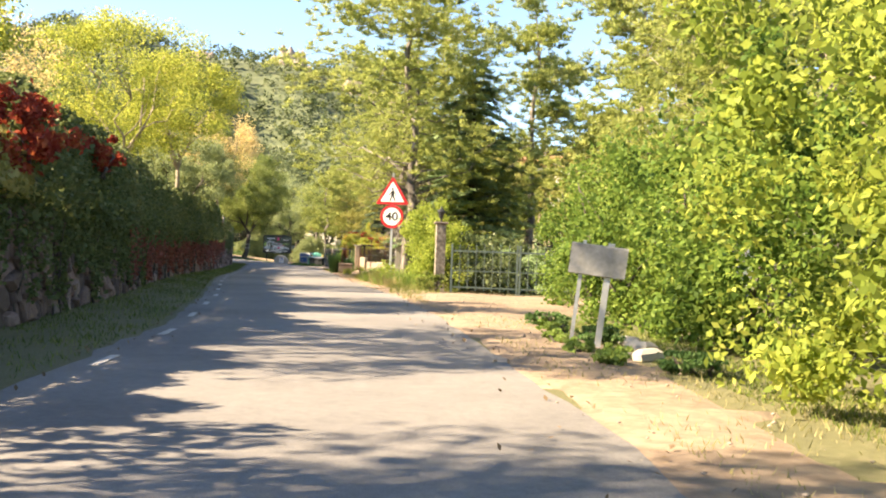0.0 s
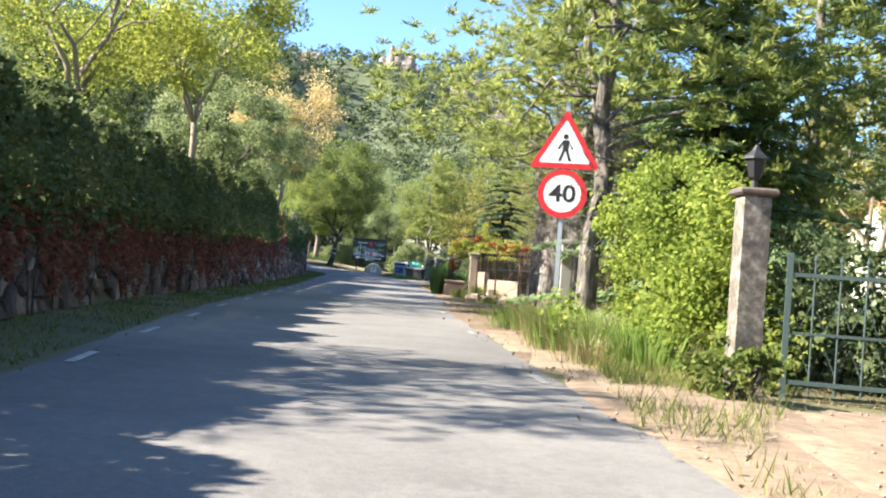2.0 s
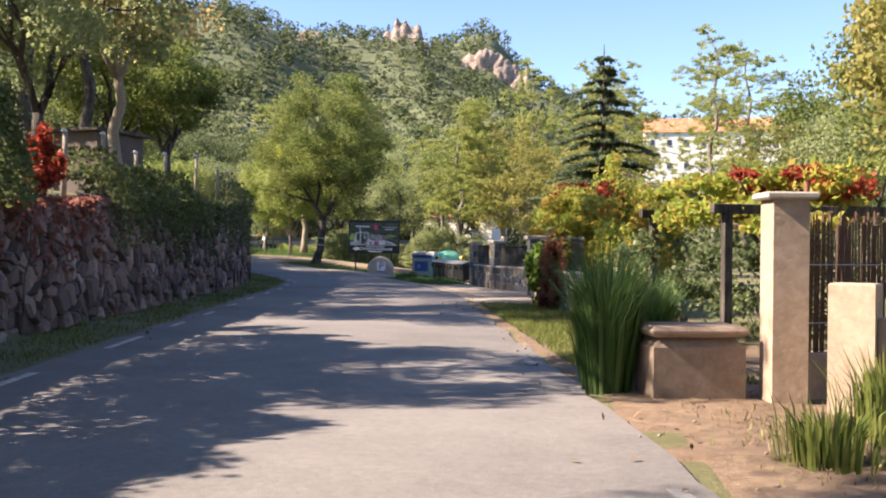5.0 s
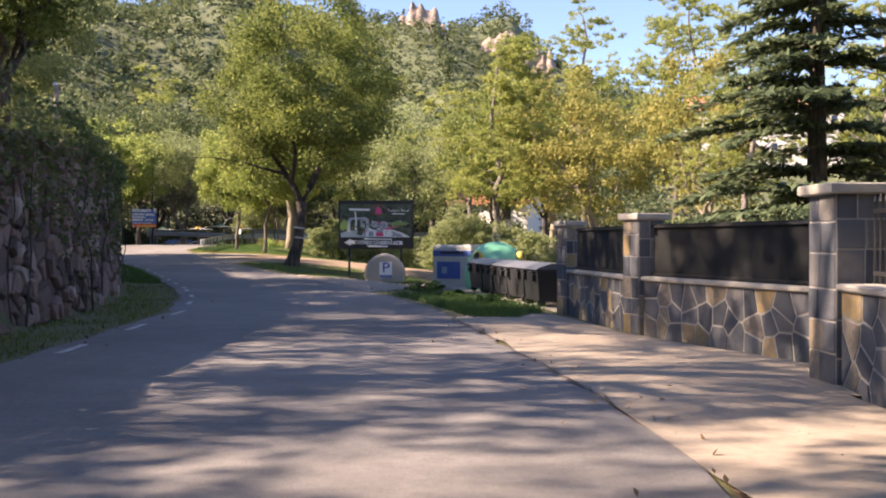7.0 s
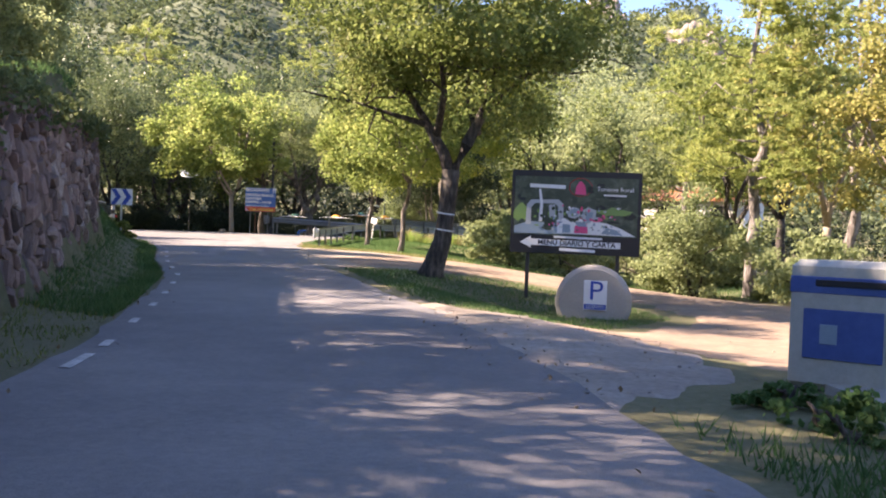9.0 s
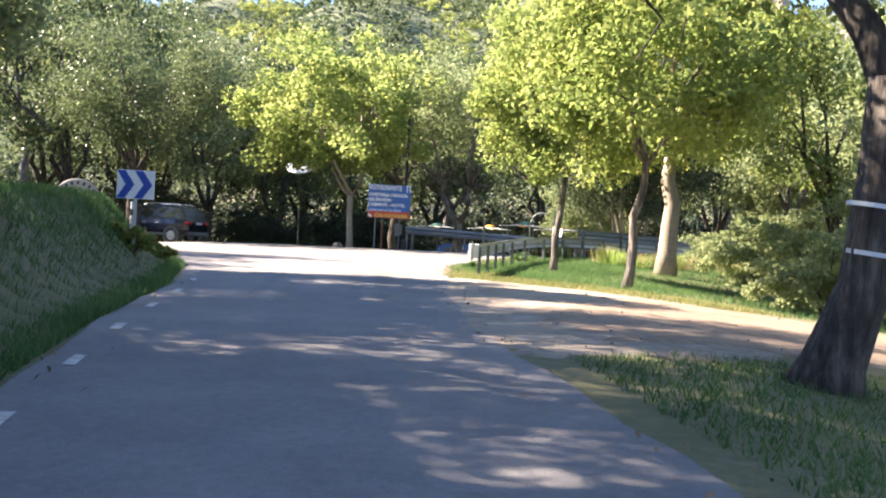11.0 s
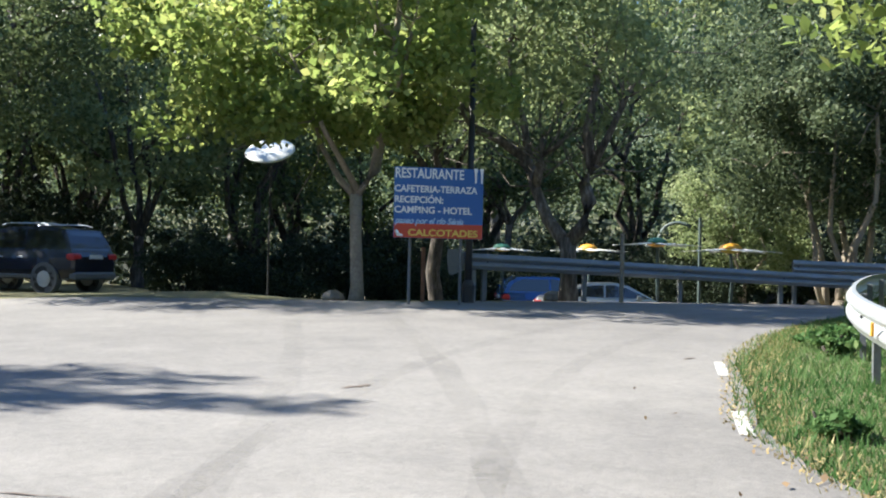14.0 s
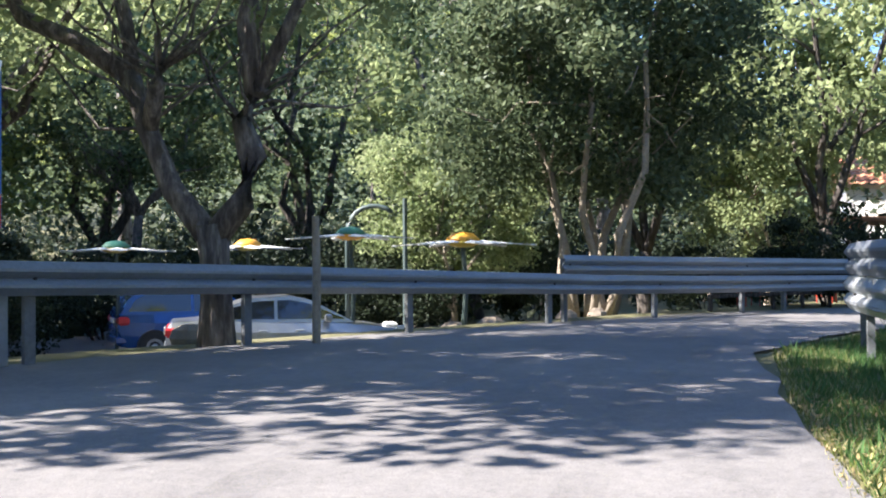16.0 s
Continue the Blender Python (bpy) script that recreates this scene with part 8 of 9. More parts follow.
part("disc", Geo().lathe([(0.02, 0.07), (0.36, 0.06), (0.6, 0.035), (0.65, 0.0), (0.6, -0.035), (0.36, -0.06), (0.02, -0.07)], 28, Matrix.Translation((0, 0, 3.75)) @ Matrix.Rotation(0.6, 4, "X")), C["white"], t, smooth=True)
part("pole", Geo().tube([(0, 0.1, -0.05), (0, 0.1, 3.7)], [0.03, 0.025], 8), M["black_metal"], t)
t = thing("marker_post", place(-36.47, 136.95), "weathered white timber post", "post")
part("post", Geo().tube([(0, 0, -0.1), (0.01, 0, 0.8), (0.0, 0.0, 1.45)], [0.05, 0.048, 0.042], 8), M["bark_pale"], t)
t = thing("small_white_sign", pose(-30.75, 129.4, float(zg(-30.75, 129.4)), 0, 9, -22), "blank white plate on a leaning stick", "sign")
part("plate", Geo().box((0, -0.02, 0.98), (0.38, 0.015, 0.26), chamfer=0.004), C["white"], t)
part("stick", Geo().box((0, 0, 0.5), (0.035, 0.025, 1.05), chamfer=0.004), M["paint_white"], t)
t = thing("red_post", place(-39.2, 133.4), "short dark red metal post", "post")
part("post", Geo().tube([(0, 0, -0.1), (0, 0, 1.05)], [0.04, 0.04], 8), C["rust"], t)
t = thing("curve_sign", pose(-34.5, 115.6, float(zg(-34.5, 115.6)), 0, 0, 33), "blue and white chevron sign on a post", "road sign")
hz = 2.1 - float(zg(-34.5, 115.6))
cb = part("plate", Geo().box((0, 0, hz), (0.72, 0.025, 0.56), chamfer=0.006), C["white"], t)
for xx in (-0.36, -0.02):
    part("chevron", Geo().prism([(xx, hz + 0.27), (xx + 0.16, hz + 0.27), (xx + 0.34, hz), (xx + 0.16, hz - 0.27), (xx, hz - 0.27), (xx + 0.17, hz)], 0.005, at_y(-0.015)), C["blue"], cb)
part("post", Geo().box((0, 0.04, hz / 2), (0.06, 0.04, hz + 0.4), chamfer=0.005), M["galv"], t)
t = thing("bollard", pose(-35.9, 117.0, float(zg(-35.9, 117.0))), "white roadside bollard with a dark band", "bollard")
part("body", Geo().tube([(0, 0, -0.1), (0, 0, 0.85)], [0.07, 0.06], 10), M["paint_white"], t)
part("band", Geo().tube([(0, 0, 0.55), (0, 0, 0.68)], [0.066, 0.066], 10), C["black"], t)
t = thing("blue_sign", pose(-36.6, 112.4, float(zg(-36.6, 112.4)), 0, 0, 30), "dark blue sign plate on a tall post", "road sign")
part("plate", Geo().box((0, 0, 3.3), (0.55, 0.03, 0.7), chamfer=0.008), C["blue"], t)
part("mark", Geo().box((0, -0.018, 3.3), (0.22, 0.005, 0.4)), C["letter"], t)
part("post", Geo().tube([(0, 0.04, -0.1), (0, 0.04, 3.6)], [0.035, 0.035], 8), M["galv"], t)
t = thing("millstone_sign", pose(-50.6, 128.9, float(zg(-50.6, 128.9)) + 0.4, 0, 0, 53), "upright grey millstone with a small phone plate", "millstone")
part("stone", Geo().lathe([(0.05, -0.12), (0.86, -0.12), (0.92, -0.06), (0.92, 0.06), (0.86, 0.12), (0.05, 0.12)], 36, Matrix.Translation((0, 0, 1.25)) @ Matrix.Rotation(math.pi / 2, 4, "X")), M["concrete"], t)
pl = part("plate", Geo().box((0.05, -0.135, 1.2), (0.55, 0.02, 0.95), chamfer=0.005), C["white"], t)
part("panel", Geo().box((0.08, -0.148, 1.4), (0.3, 0.006, 0.42)), C["blue"], pl)
for k in range(9):
    aa = math.radians(20 + 17.5 * k)
    part("mark", Geo().box((0, 0, 0), (0.1, 0.01, 0.13), m=Matrix.Translation((0.74 * math.cos(aa), -0.125, 1.25 + 0.74 * math.sin(aa))) @ Matrix.Rotation(math.pi / 2 - aa, 4, "Y")), C["bin"], t)
part("foot", Geo().box((0, 0, -0.25), (0.9, 0.5, 1.5), chamfer=0.05), M["mortar"], t)


# ---------- metal flowers of the play corner ----------
def big_flower(x, y, z, hub, under, seed):
    rng = np.random.default_rng(seed)
    t = thing("metal_flower", pose(x, y, float(zg(x, y))), "giant painted metal flower on a green stalk", "garden ornament", "metal flowers")
    h = z - float(zg(x, y))
    part("hub", Geo().lathe([(0.02, 0.16), (0.18, 0.13), (0.28, 0.05), (0.3, 0.0)], 22, Matrix.Translation((0, 0, h))), hub, t, smooth=True)
    part("hub_base", Geo().lathe([(0.3, 0.0), (0.28, -0.05), (0.16, -0.1), (0.03, -0.11)], 22, Matrix.Translation((0, 0, h - 0.004))), under, t, smooth=True)
    for k in range(6):
        a = 2 * math.pi * k / 6 + rng.uniform(-.1, .1)
        n, vs = 10, []
        for i in range(n + 1):
            u = i / n
            w = 0.2 * math.sin(math.pi * min(1, u * 0.85 + 0.12)) ** 0.8
            zz = h - 0.03 - 0.05 * u
            for sg, dz in ((-1, 0.012), (0, 0.05 * (1 - u)), (1, 0.012)):
                r = 0.22 + 1.05 * u
                vs.append((math.cos(a) * r - math.sin(a) * w * sg, math.sin(a) * r + math.cos(a) * w * sg, zz + dz))
        off = len(vs)
        vs += [(p[0], p[1], p[2] - 0.015) for p in vs]
        fs = []
        for i in range(n):
            for j in range(2):
                q = (i * 3 + j, i * 3 + j + 1, i * 3 + j + 4, i * 3 + j + 3)
                fs += [q, tuple(off + v for v in q[::-1])]
        for i in range(n):
            fs += [(i * 3, i * 3 + 3, off + i * 3 + 3, off + i * 3), (i * 3 + 2, off + i * 3 + 2, off + i * 3 + 5, i * 3 + 5)]
        part("petal", Geo().add(vs, fs), C["petal"], t)
    part("stalk", Geo().tube([(0, 0, -0.1), (0.05, 0, h * 0.5), (0, 0, h - 0.1)], [0.05, 0.045, 0.04], 8), M["iron_green"], t)


big_flower(-37.75, 144.6, 2.4, C["flower_green"], C["flower_orange"], 1)
big_flower(-35.4, 142.9, 2.22, C["flower_orange"], C["yellow"], 2)
big_flower(-40.6, 147.0, 2.25, C["flower_orange"], C["yellow"], 3)
big_flower(-43.0, 145.6, 2.2, C["flower_green"], C["yellow"], 4)
t = thing("green_arch", pose(-38.35, 147.0, float(zg(-38.35, 147.0))), "dark green tube bent into a tall hook", "arch")
part("tube", Geo().tube([(0, 0, -0.1), (0, 0, 2.6)] + [(0.6 - 0.6 * math.cos(q), 0, 2.7 + 0.55 * math.sin(q)) for q in np.linspace(0, 2.3, 9)], [0.05] * 11, 8), M["iron_green"], t, smooth=True)
t = thing("green_pole", place(-37.05, 146.9), "dark green metal pole", "pole")
part("pole", Geo().tube([(0, 0, -0.1), (0, 0, 3.4)], [0.055, 0.05], 8), M["iron_green"], t)
for i, (x, y, s) in enumerate([(-38.1, 137.4, 0.28), (-35.6, 143.2, 0.3), (-35.0, 144.2, 0.34), (-33.6, 144.9, 0.22), (-33.0, 145.6, 0.2), (-41.0, 133.1, 0.22)]):
    r = np.random.default_rng(i)
    t = thing("boulder", place(x, y, r.uniform(0, 360)), "pale rough boulder edging the parking ground", "boulder", "boulders")
    part("rock", Geo().lathe([(s * 0.8, -0.1), (s * r.uniform(0.95, 1.1), s * 0.25), (s * 0.85, s * 0.6), (s * 0.4, s * r.uniform(0.8, 0.95))], 7), M["dirt"], t)


# ---------- parked vehicles ----------
def loft(secs):
    """Body through cross-sections: each a list of points, same count."""
    n = len(secs[0])
    vs = [p for s in secs for p in s]
    fs = [(i * n + j, i * n + (j + 1) % n, (i + 1) * n + (j + 1) % n, (i + 1) * n + j) for i in range(len(secs) - 1) for j in range(n)]
    fs += [tuple(range(n))[::-1], tuple((len(secs) - 1) * n + j for j in range(n))]
    return Geo().add(vs, fs)


def car(m, label, name, paint, glass, stations, roof, L, W, wheel_r, axles, trim=None, lamp_z=0.75, plate=True, rails=False):
    """stations: (x, sill, belt); roof: side outline of the cabin. x forward, tail at -L/2."""
    t = thing(name, m, label, "car", "parked cars")
    secs = []
    for x, z0, z1 in stations:
        k = 1 - 0.16 * max(0, abs(x) / (L / 2) - 0.72) / 0.28
        w = W / 2 * k
        secs.append([(x, -w * 0.96, z0), (x, -w, z0 + (z1 - z0) * 0.35), (x, -w * 0.985, z0 + (z1 - z0) * 0.75), (x, -w * 0.9, z1), (x, w * 0.9, z1), (x, w * 0.985, z0 + (z1 - z0) * 0.75), (x, w, z0 + (z1 - z0) * 0.35), (x, w * 0.96, z0)])
    body = part("body", loft(secs), paint, t, smooth=False)
    rw_, bw_ = W / 2 * 0.72, W / 2 * 0.88
    zmin, zmax = min(z for _, z in roof), max(z for _, z in roof)
    def wid(z):
        return bw_ + (rw_ - bw_) * (z - zmin) / (zmax - zmin)
    n = len(roof)
    vs = [(x, -wid(z), z) for x, z in roof] + [(x, wid(z), z) for x, z in roof]
    cab = part("cabin", Geo().add(vs, [tuple(range(n)), tuple(range(2 * n - 1, n - 1, -1))] + [((i + 1) % n, i, n + i, n + (i + 1) % n) for i in range(n)]), paint, t)
    cx = sum(x for x, _ in roof) / n
    cz = (zmin + zmax) / 2
    ins = [(cx + (x - cx) * 0.88, cz + (z - cz) * 0.72) for x, z in roof]
    mid_x = (min(x for x, _ in ins) + max(x for x, _ in ins)) / 2
    for sg in (-1, 1):
        for lo in (True, False):
            half = clip_poly(ins, (mid_x + (-0.03 if lo else 0.03), 0), (1, 0) if lo else (-1, 0))
            if len(half) > 2:
                v2 = [(x, sg * (wid(z) + 0.006), z) for x, z in half]
                v2 += [(x, sg * (wid(z) - 0.01), z) for x, z in half]
                k = len(half)
                part("side_window", Geo().add(v2, [tuple(range(k)), tuple(range(2 * k - 1, k - 1, -1))] + [((i + 1) % k, i, k + i, k + (i + 1) % k) for i in range(k)]), glass, cab)
    xs = sorted(roof)
    rear = [p for p in roof if p[0] < cx]
    for sgn, nm in ((-1, "rear_window"), (1, "windscreen")):
        side = [p for p in roof if (p[0] - cx) * sgn > 0]
        lo = min(side, key=lambda p: p[1])
        hi = max(side, key=lambda p: p[1] - abs(p[0] - cx) * 0.0 + (p[0] - cx) * sgn * 0.2)
        q = [(lo[0] + (hi[0] - lo[0]) * u, lo[1] + (hi[1] - lo[1]) * u) for u in (0.12, 0.9)]
        o = 0.012 * sgn
        vs = [(q[0][0] + o, -wid(q[0][1]) * 0.88, q[0][1] + 0.006), (q[0][0] + o, wid(q[0][1]) * 0.88, q[0][1] + 0.006), (q[1][0] + o, wid(q[1][1]) * 0.88, q[1][1] + 0.006), (q[1][0] + o, -wid(q[1][1]) * 0.88, q[1][1] + 0.006)]
        vs += [(x - o * 1.5, y, z - 0.01) for x, y, z in vs]
        part(nm, Geo().add(vs, [(0, 1, 2, 3), (7, 6, 5, 4), (0, 4, 5, 1), (1, 5, 6, 2), (2, 6, 7, 3), (3, 7, 4, 0)]), glass, cab)
    for ax in axles:
        for sg in (-1, 1):
            mm = Matrix.Translation((ax, sg * (W / 2 - 0.09), wheel_r)) @ Matrix.Rotation(math.pi / 2, 4, "X")
            part("wheel_arch", Geo().lathe([(wheel_r * 0.4, -0.1), (wheel_r * 1.16, -0.1), (wheel_r * 1.16, 0.098), (wheel_r * 0.4, 0.098)], 22, Matrix.Translation((ax, sg * (W / 2 - 0.09), wheel_r * 1.04)) @ Matrix.Rotation(math.pi / 2, 4, "X")), trim or C["bin"], body, "dark wheel arch")
            w = part("wheel", Geo().lathe([(wheel_r * 0.6, -0.1), (wheel_r * 0.95, -0.1), (wheel_r, -0.06), (wheel_r, 0.06), (wheel_r * 0.95, 0.11), (wheel_r * 0.6, 0.11)], 22, mm), C["bin"], t)
            part("rim", Geo().lathe([(wheel_r * 0.12, -0.112), (wheel_r * 0.6, -0.105), (wheel_r * 0.6, 0.118), (wheel_r * 0.3, 0.105), (wheel_r * 0.12, 0.12)], 12, mm), M["galv"], w)
    for sg in (-1, 1):
        part("tail_lamp", Geo().box((-L / 2 + 0.1, sg * W * 0.38, lamp_z), (0.22, 0.3, 0.17), chamfer=0.04), C["red"], t, "red tail lamp")
        part("headlamp", Geo().box((L / 2 - 0.14, sg * W * 0.35, lamp_z - 0.06), (0.26, 0.32, 0.16), chamfer=0.04), M["paint_white"], t)
        part("mirror", Geo().box((L * 0.14, sg * (W / 2 + 0.06), zmin + 0.1), (0.12, 0.2, 0.14), chamfer=0.03), paint, t)
        part("sill_trim", Geo().box((0, sg * (W / 2 - 0.005), 0.42), (L * 0.42, 0.03, 0.1), chamfer=0.012), trim or paint, t)
        for dx in (0.12, -0.55):
            part("door_handle", Geo().box((dx, sg * (W / 2 - 0.02), zmin - 0.12), (0.16, 0.03, 0.03), chamfer=0.008), M["galv"], t)
        if rails:
            part("roof_rail", Geo().tube([(-L * 0.36, sg * rw_ * 0.92, zmax + 0.01), (-L * 0.3, sg * rw_ * 0.92, zmax + 0.07), (L * 0.02, sg * rw_ * 0.92, zmax + 0.07), (L * 0.08, sg * rw_ * 0.92, zmax + 0.01)], [0.018] * 4, 6), M["galv"], t)
    part("rear_bumper", Geo().box((-L / 2 + 0.05, 0, 0.45), (0.2, W * 0.86, 0.2), chamfer=0.05), trim or paint, t)
    if plate:
        part("number_plate", Geo().box((-L / 2 - 0.03, 0, lamp_z), (0.02, 0.5, 0.11), chamfer=0.004), M["paint_white"], t)
    return t


def gloss(name, c, coat=0.6, rough=0.25, metal=0.3):
    m, nt, b = mat_base(name, rough, metal)
    n = noise_node(nt, 3, 4)
    r = ramp_node(nt, [(0.3, tuple(v * 0.8 for v in c)), (0.7, c)])
    nt.links.new(n.outputs[0], r.inputs[0])
    nt.links.new(r.outputs[0], b.inputs["Base Color"])
    b.inputs["Coat Weight"].default_value = coat
    b.inputs["Coat Roughness"].default_value = 0.05
    return m


navy, silver, blue_p, glass_m = gloss("navy_paint", (0.012, 0.014, 0.03)), gloss("silver_paint", (0.42, 0.44, 0.46), 0.6, 0.3, 0.6), gloss("blue_paint", (0.02, 0.09, 0.32)), gloss("dark_glass", (0.012, 0.014, 0.016), 1.0, 0.05, 0.0)
suv_st = [(-2.2, 0.5, 0.95), (-2.1, 0.4, 1.08), (-1.5, 0.34, 1.1), (-0.5, 0.34, 1.06), (0.6, 0.34, 1.04), (0.95, 0.34, 1.04), (1.7, 0.36, 0.98), (2.1, 0.42, 0.88), (2.2, 0.5, 0.78)]
suv_roof = [(-2.12, 1.04), (-2.02, 1.3), (-1.8, 1.66), (-1.2, 1.74), (-0.1, 1.73), (0.35, 1.64), (1.05, 1.04)]
car(pose(-52.6, 135.6, float(zg(-52.6, 135.6)), 0, 0, 188), "dark navy estate car with grey cladding and roof rails", "suv", navy, glass_m, suv_st, suv_roof, 4.4, 1.82, 0.36, (-1.35, 1.4), C["lid"], 0.95, rails=True)
cp_st = [(-2.25, 0.45, 0.78), (-2.15, 0.3, 0.94), (-1.6, 0.22, 0.97), (-0.4, 0.2, 0.9), (0.8, 0.2, 0.88), (1.6, 0.24, 0.8), (2.1, 0.3, 0.7), (2.25, 0.4, 0.62)]
cp_roof = [(-1.75, 0.93), (-1.2, 1.2), (-0.7, 1.36), (0.0, 1.38), (0.35, 1.3), (1.15, 0.88)]
car(pose(-38.9, 144.3, float(zg(-38.9, 144.3)) - 0.02, 0, 0, 22), "silver coupe parked below the road", "coupe", silver, glass_m, cp_st, cp_roof, 4.5, 1.75, 0.31, (-1.35, 1.4), None, 0.76)
hb_st = [(-1.9, 0.5, 0.9), (-1.85, 0.32, 1.0), (-1.2, 0.24, 0.98), (0.0, 0.22, 0.95), (1.0, 0.24, 0.9), (1.7, 0.28, 0.78), (1.9, 0.4, 0.66)]
hb_roof = [(-1.85, 0.98), (-1.7, 1.3), (-1.4, 1.48), (-0.2, 1.5), (0.3, 1.4), (1.15, 0.92)]
car(pose(-41.6, 146.9, float(zg(-41.6, 146.9)) - 0.02, 0, 0, 34), "blue hatchback parked beside the silver car", "hatchback", blue_p, glass_m, hb_st, hb_roof, 3.8, 1.68, 0.3, (-1.2, 1.25), None, 0.85)
car(pose(-55.2, 131.0, float(zg(-55.2, 131.0)), 0, 0, 185), "grey car half hidden by the grassy bank", "hatchback", silver, glass_m, hb_st, hb_roof, 3.8, 1.68, 0.3, (-1.2, 1.25), None, 0.85)

# ---------- terrace seats and low fence beyond the rail ----------
def terrace_table(x, y, rz):
    t = thing("terrace_chair", place(x, y, rz), "orange-red garden chair on the terrace", "chair", "terrace chairs")
    part("seat", Geo().box((0, 0, 0.43), (0.45, 0.45, 0.04), chamfer=0.01), C["orange"], t)
    part("backrest", Geo().box((0, 0.21, 0.68), (0.44, 0.035, 0.42), chamfer=0.01), C["orange"], t)
    for sx in (-1, 1):
        for sy in (-1, 1):
            part("leg", Geo().tube([(sx * 0.19, sy * 0.19, 0), (sx * 0.19, sy * 0.19, 0.42)], [0.016, 0.016], 6), C["orange"], t)


for x, y, r in ((-29.2, 150.2, 20), (-27.9, 151.3, 70), (-26.8, 152.4, -30), (-25.2, 153.2, 10), (-24.2, 154.5, 80)):
    terrace_table(x, y, r)
t = thing("low_timber_fence", pose(-27.6, 149.2, float(zg(-27.6, 149.2)), 0, 0, 40), "low dark timber fence along the terrace", "fence")
for i in range(9):
    part("post", Geo().box((-4 + i, 0, 0.4), (0.07, 0.07, 0.95), chamfer=0.006), M["bark_dark"], t)
for zz in (0.35, 0.75):
    part("rail", Geo().box((0, -0.045, zz), (8.2, 0.03, 0.08), chamfer=0.006), M["bark_dark"], t)


# ---------- houses ----------
def tile_roof(w, d, rise, z, over=0.4):
    """Two slopes of ridged clay tiles."""
    g = Geo()
    nrow, ncol = 8, int((w + 2 * over) / 0.32)
    for sg in (-1, 1):
        for i in range(nrow):
            u0, u1 = i / nrow, (i + 1.12) / nrow
            for j in range(ncol):
                x0 = -w / 2 - over + j * 0.32
                y0, y1 = sg * (d / 2 + over) * (1 - u0), sg * (d / 2 + over) * max(0, 1 - u1)
                z0_, z1_ = z + rise * u0 - 0.1 + 0.05, z + rise * min(1, u1) - 0.1
                g.add([(x0, y0, z0_), (x0 + 0.16, y0, z0_ + 0.08), (x0 + 0.32, y0, z0_), (x0 + 0.32, y1, z1_), (x0 + 0.16, y1, z1_ + 0.08), (x0, y1, z1_)], [(0, 1, 4, 5), (1, 2, 3, 4)])
    return g


def house(x, y, rz, w, d, h, rise, label, storeys, z=None, chimney=True):
    t = thing("house", pose(x, y, float(zg(x, y)) if z is None else z, 0, 0, rz), label, "house", "houses")
    part("wall", Geo().box((0, 0, h / 2 - 0.5), (w, d, h + 1.0)).prism([(-d / 2, h - 0.02), (d / 2, h - 0.02), (0, h + rise - 0.12)], w, Matrix.Rotation(math.pi / 2, 4, "Z")), M["white_wall"], t)
    roof = part("roof", tile_roof(w, d, rise, h), M["roof_tile"], t, "orange clay tile roof")
    if chimney:
        part("chimney", Geo().box((w * 0.12, -d * 0.1, h + rise * 0.9), (0.7, 0.7, 1.7), chamfer=0.03).box((w * 0.12, -d * 0.1, h + rise * 0.9 + 0.95), (0.95, 0.95, 0.12), chamfer=0.02), M["white_wall"], roof)
    for s in range(storeys):
        zz = (s + 0.55) * h / storeys
        for k in range(max(2, int(w / 3.2))):
            xx = -w / 2 + w * (k + 0.5) / max(2, int(w / 3.2))
            for sg in (-1, 1):
                win = part("window", Geo().box((xx, sg * d / 2, zz), (0.95, 0.1, 1.15), chamfer=0.01), M["bark_dark"], t)
                part("pane", Geo().box((xx, sg * (d / 2 + 0.045), zz), (0.8, 0.03, 1.0)), glass_m, win)
                part("sill", Geo().box((xx, sg * (d / 2 + 0.08), zz - 0.63), (1.15, 0.2, 0.07), chamfer=0.01), M["concrete"], win)


house(24.5, 256.0, -4, 27, 12, 9.4, 3.6, "large white house with an orange tiled roof on the slope", 2, z=15.6)
house(19.2, 76.0, 10, 8, 6, 4.6, 1.7, "small house with an orange tiled roof behind the trees", 1)
house(-17.6, 167.5, -14, 8.5, 6, 4.2, 1.4, "white restaurant house with orange roof tiles", 2)
t = thing("terrace_awning", pose(-22.6, 161.2, float(zg(-22.6, 161.2)), 0, 0, 30), "dark red terrace shelter beside the restaurant", "shelter")
part("roof", Geo().box((0, 0, 2.6), (5, 2.6, 0.18), chamfer=0.04), C["rust"], t)
for sx in (-2.3, 0, 2.3):
    for sy in (-1.3, 1.3):
        part("post", Geo().box((sx, sy, 1.25), (0.12, 0.12, 2.6), chamfer=0.01), C["rust"], t)
part("counter", Geo().box((0, -1.2, 0.5), (4.6, 0.12, 1.0), chamfer=0.01), C["orange"], t)

# ---------- wooded hills and cliffs ----------
# (x, y, height above the ridge, width, height)
CLIFFS = [(-70, 434, 8, 17, 24), (-63, 433, 3, 8, 9), (-40, 425, 3.5, 10, 9), (-34, 424, 4.5, 11, 12), (-28, 424, 5.5, 11, 14), (-22, 424, 6, 10, 15), (-108, 430, 4, 12, 6)]
rh = np.random.default_rng(900)
n = 19000
az = np.radians(rh.uniform(-75, 50, n))
rr = 100 + 560 * rh.uniform(0, 1, n) ** 0.8
hx, hy = np.sin(az) * rr, 60 + np.cos(az) * rr
keep = (np.hypot(hx + 40, hy - 135) > 62) & ~((np.abs(hx - 24 + (256 - hy) * 0.12) < 17) & (hy > 195) & (hy < 275)) & ~((hx > -45) & (hx < 0) & (hy < 178))
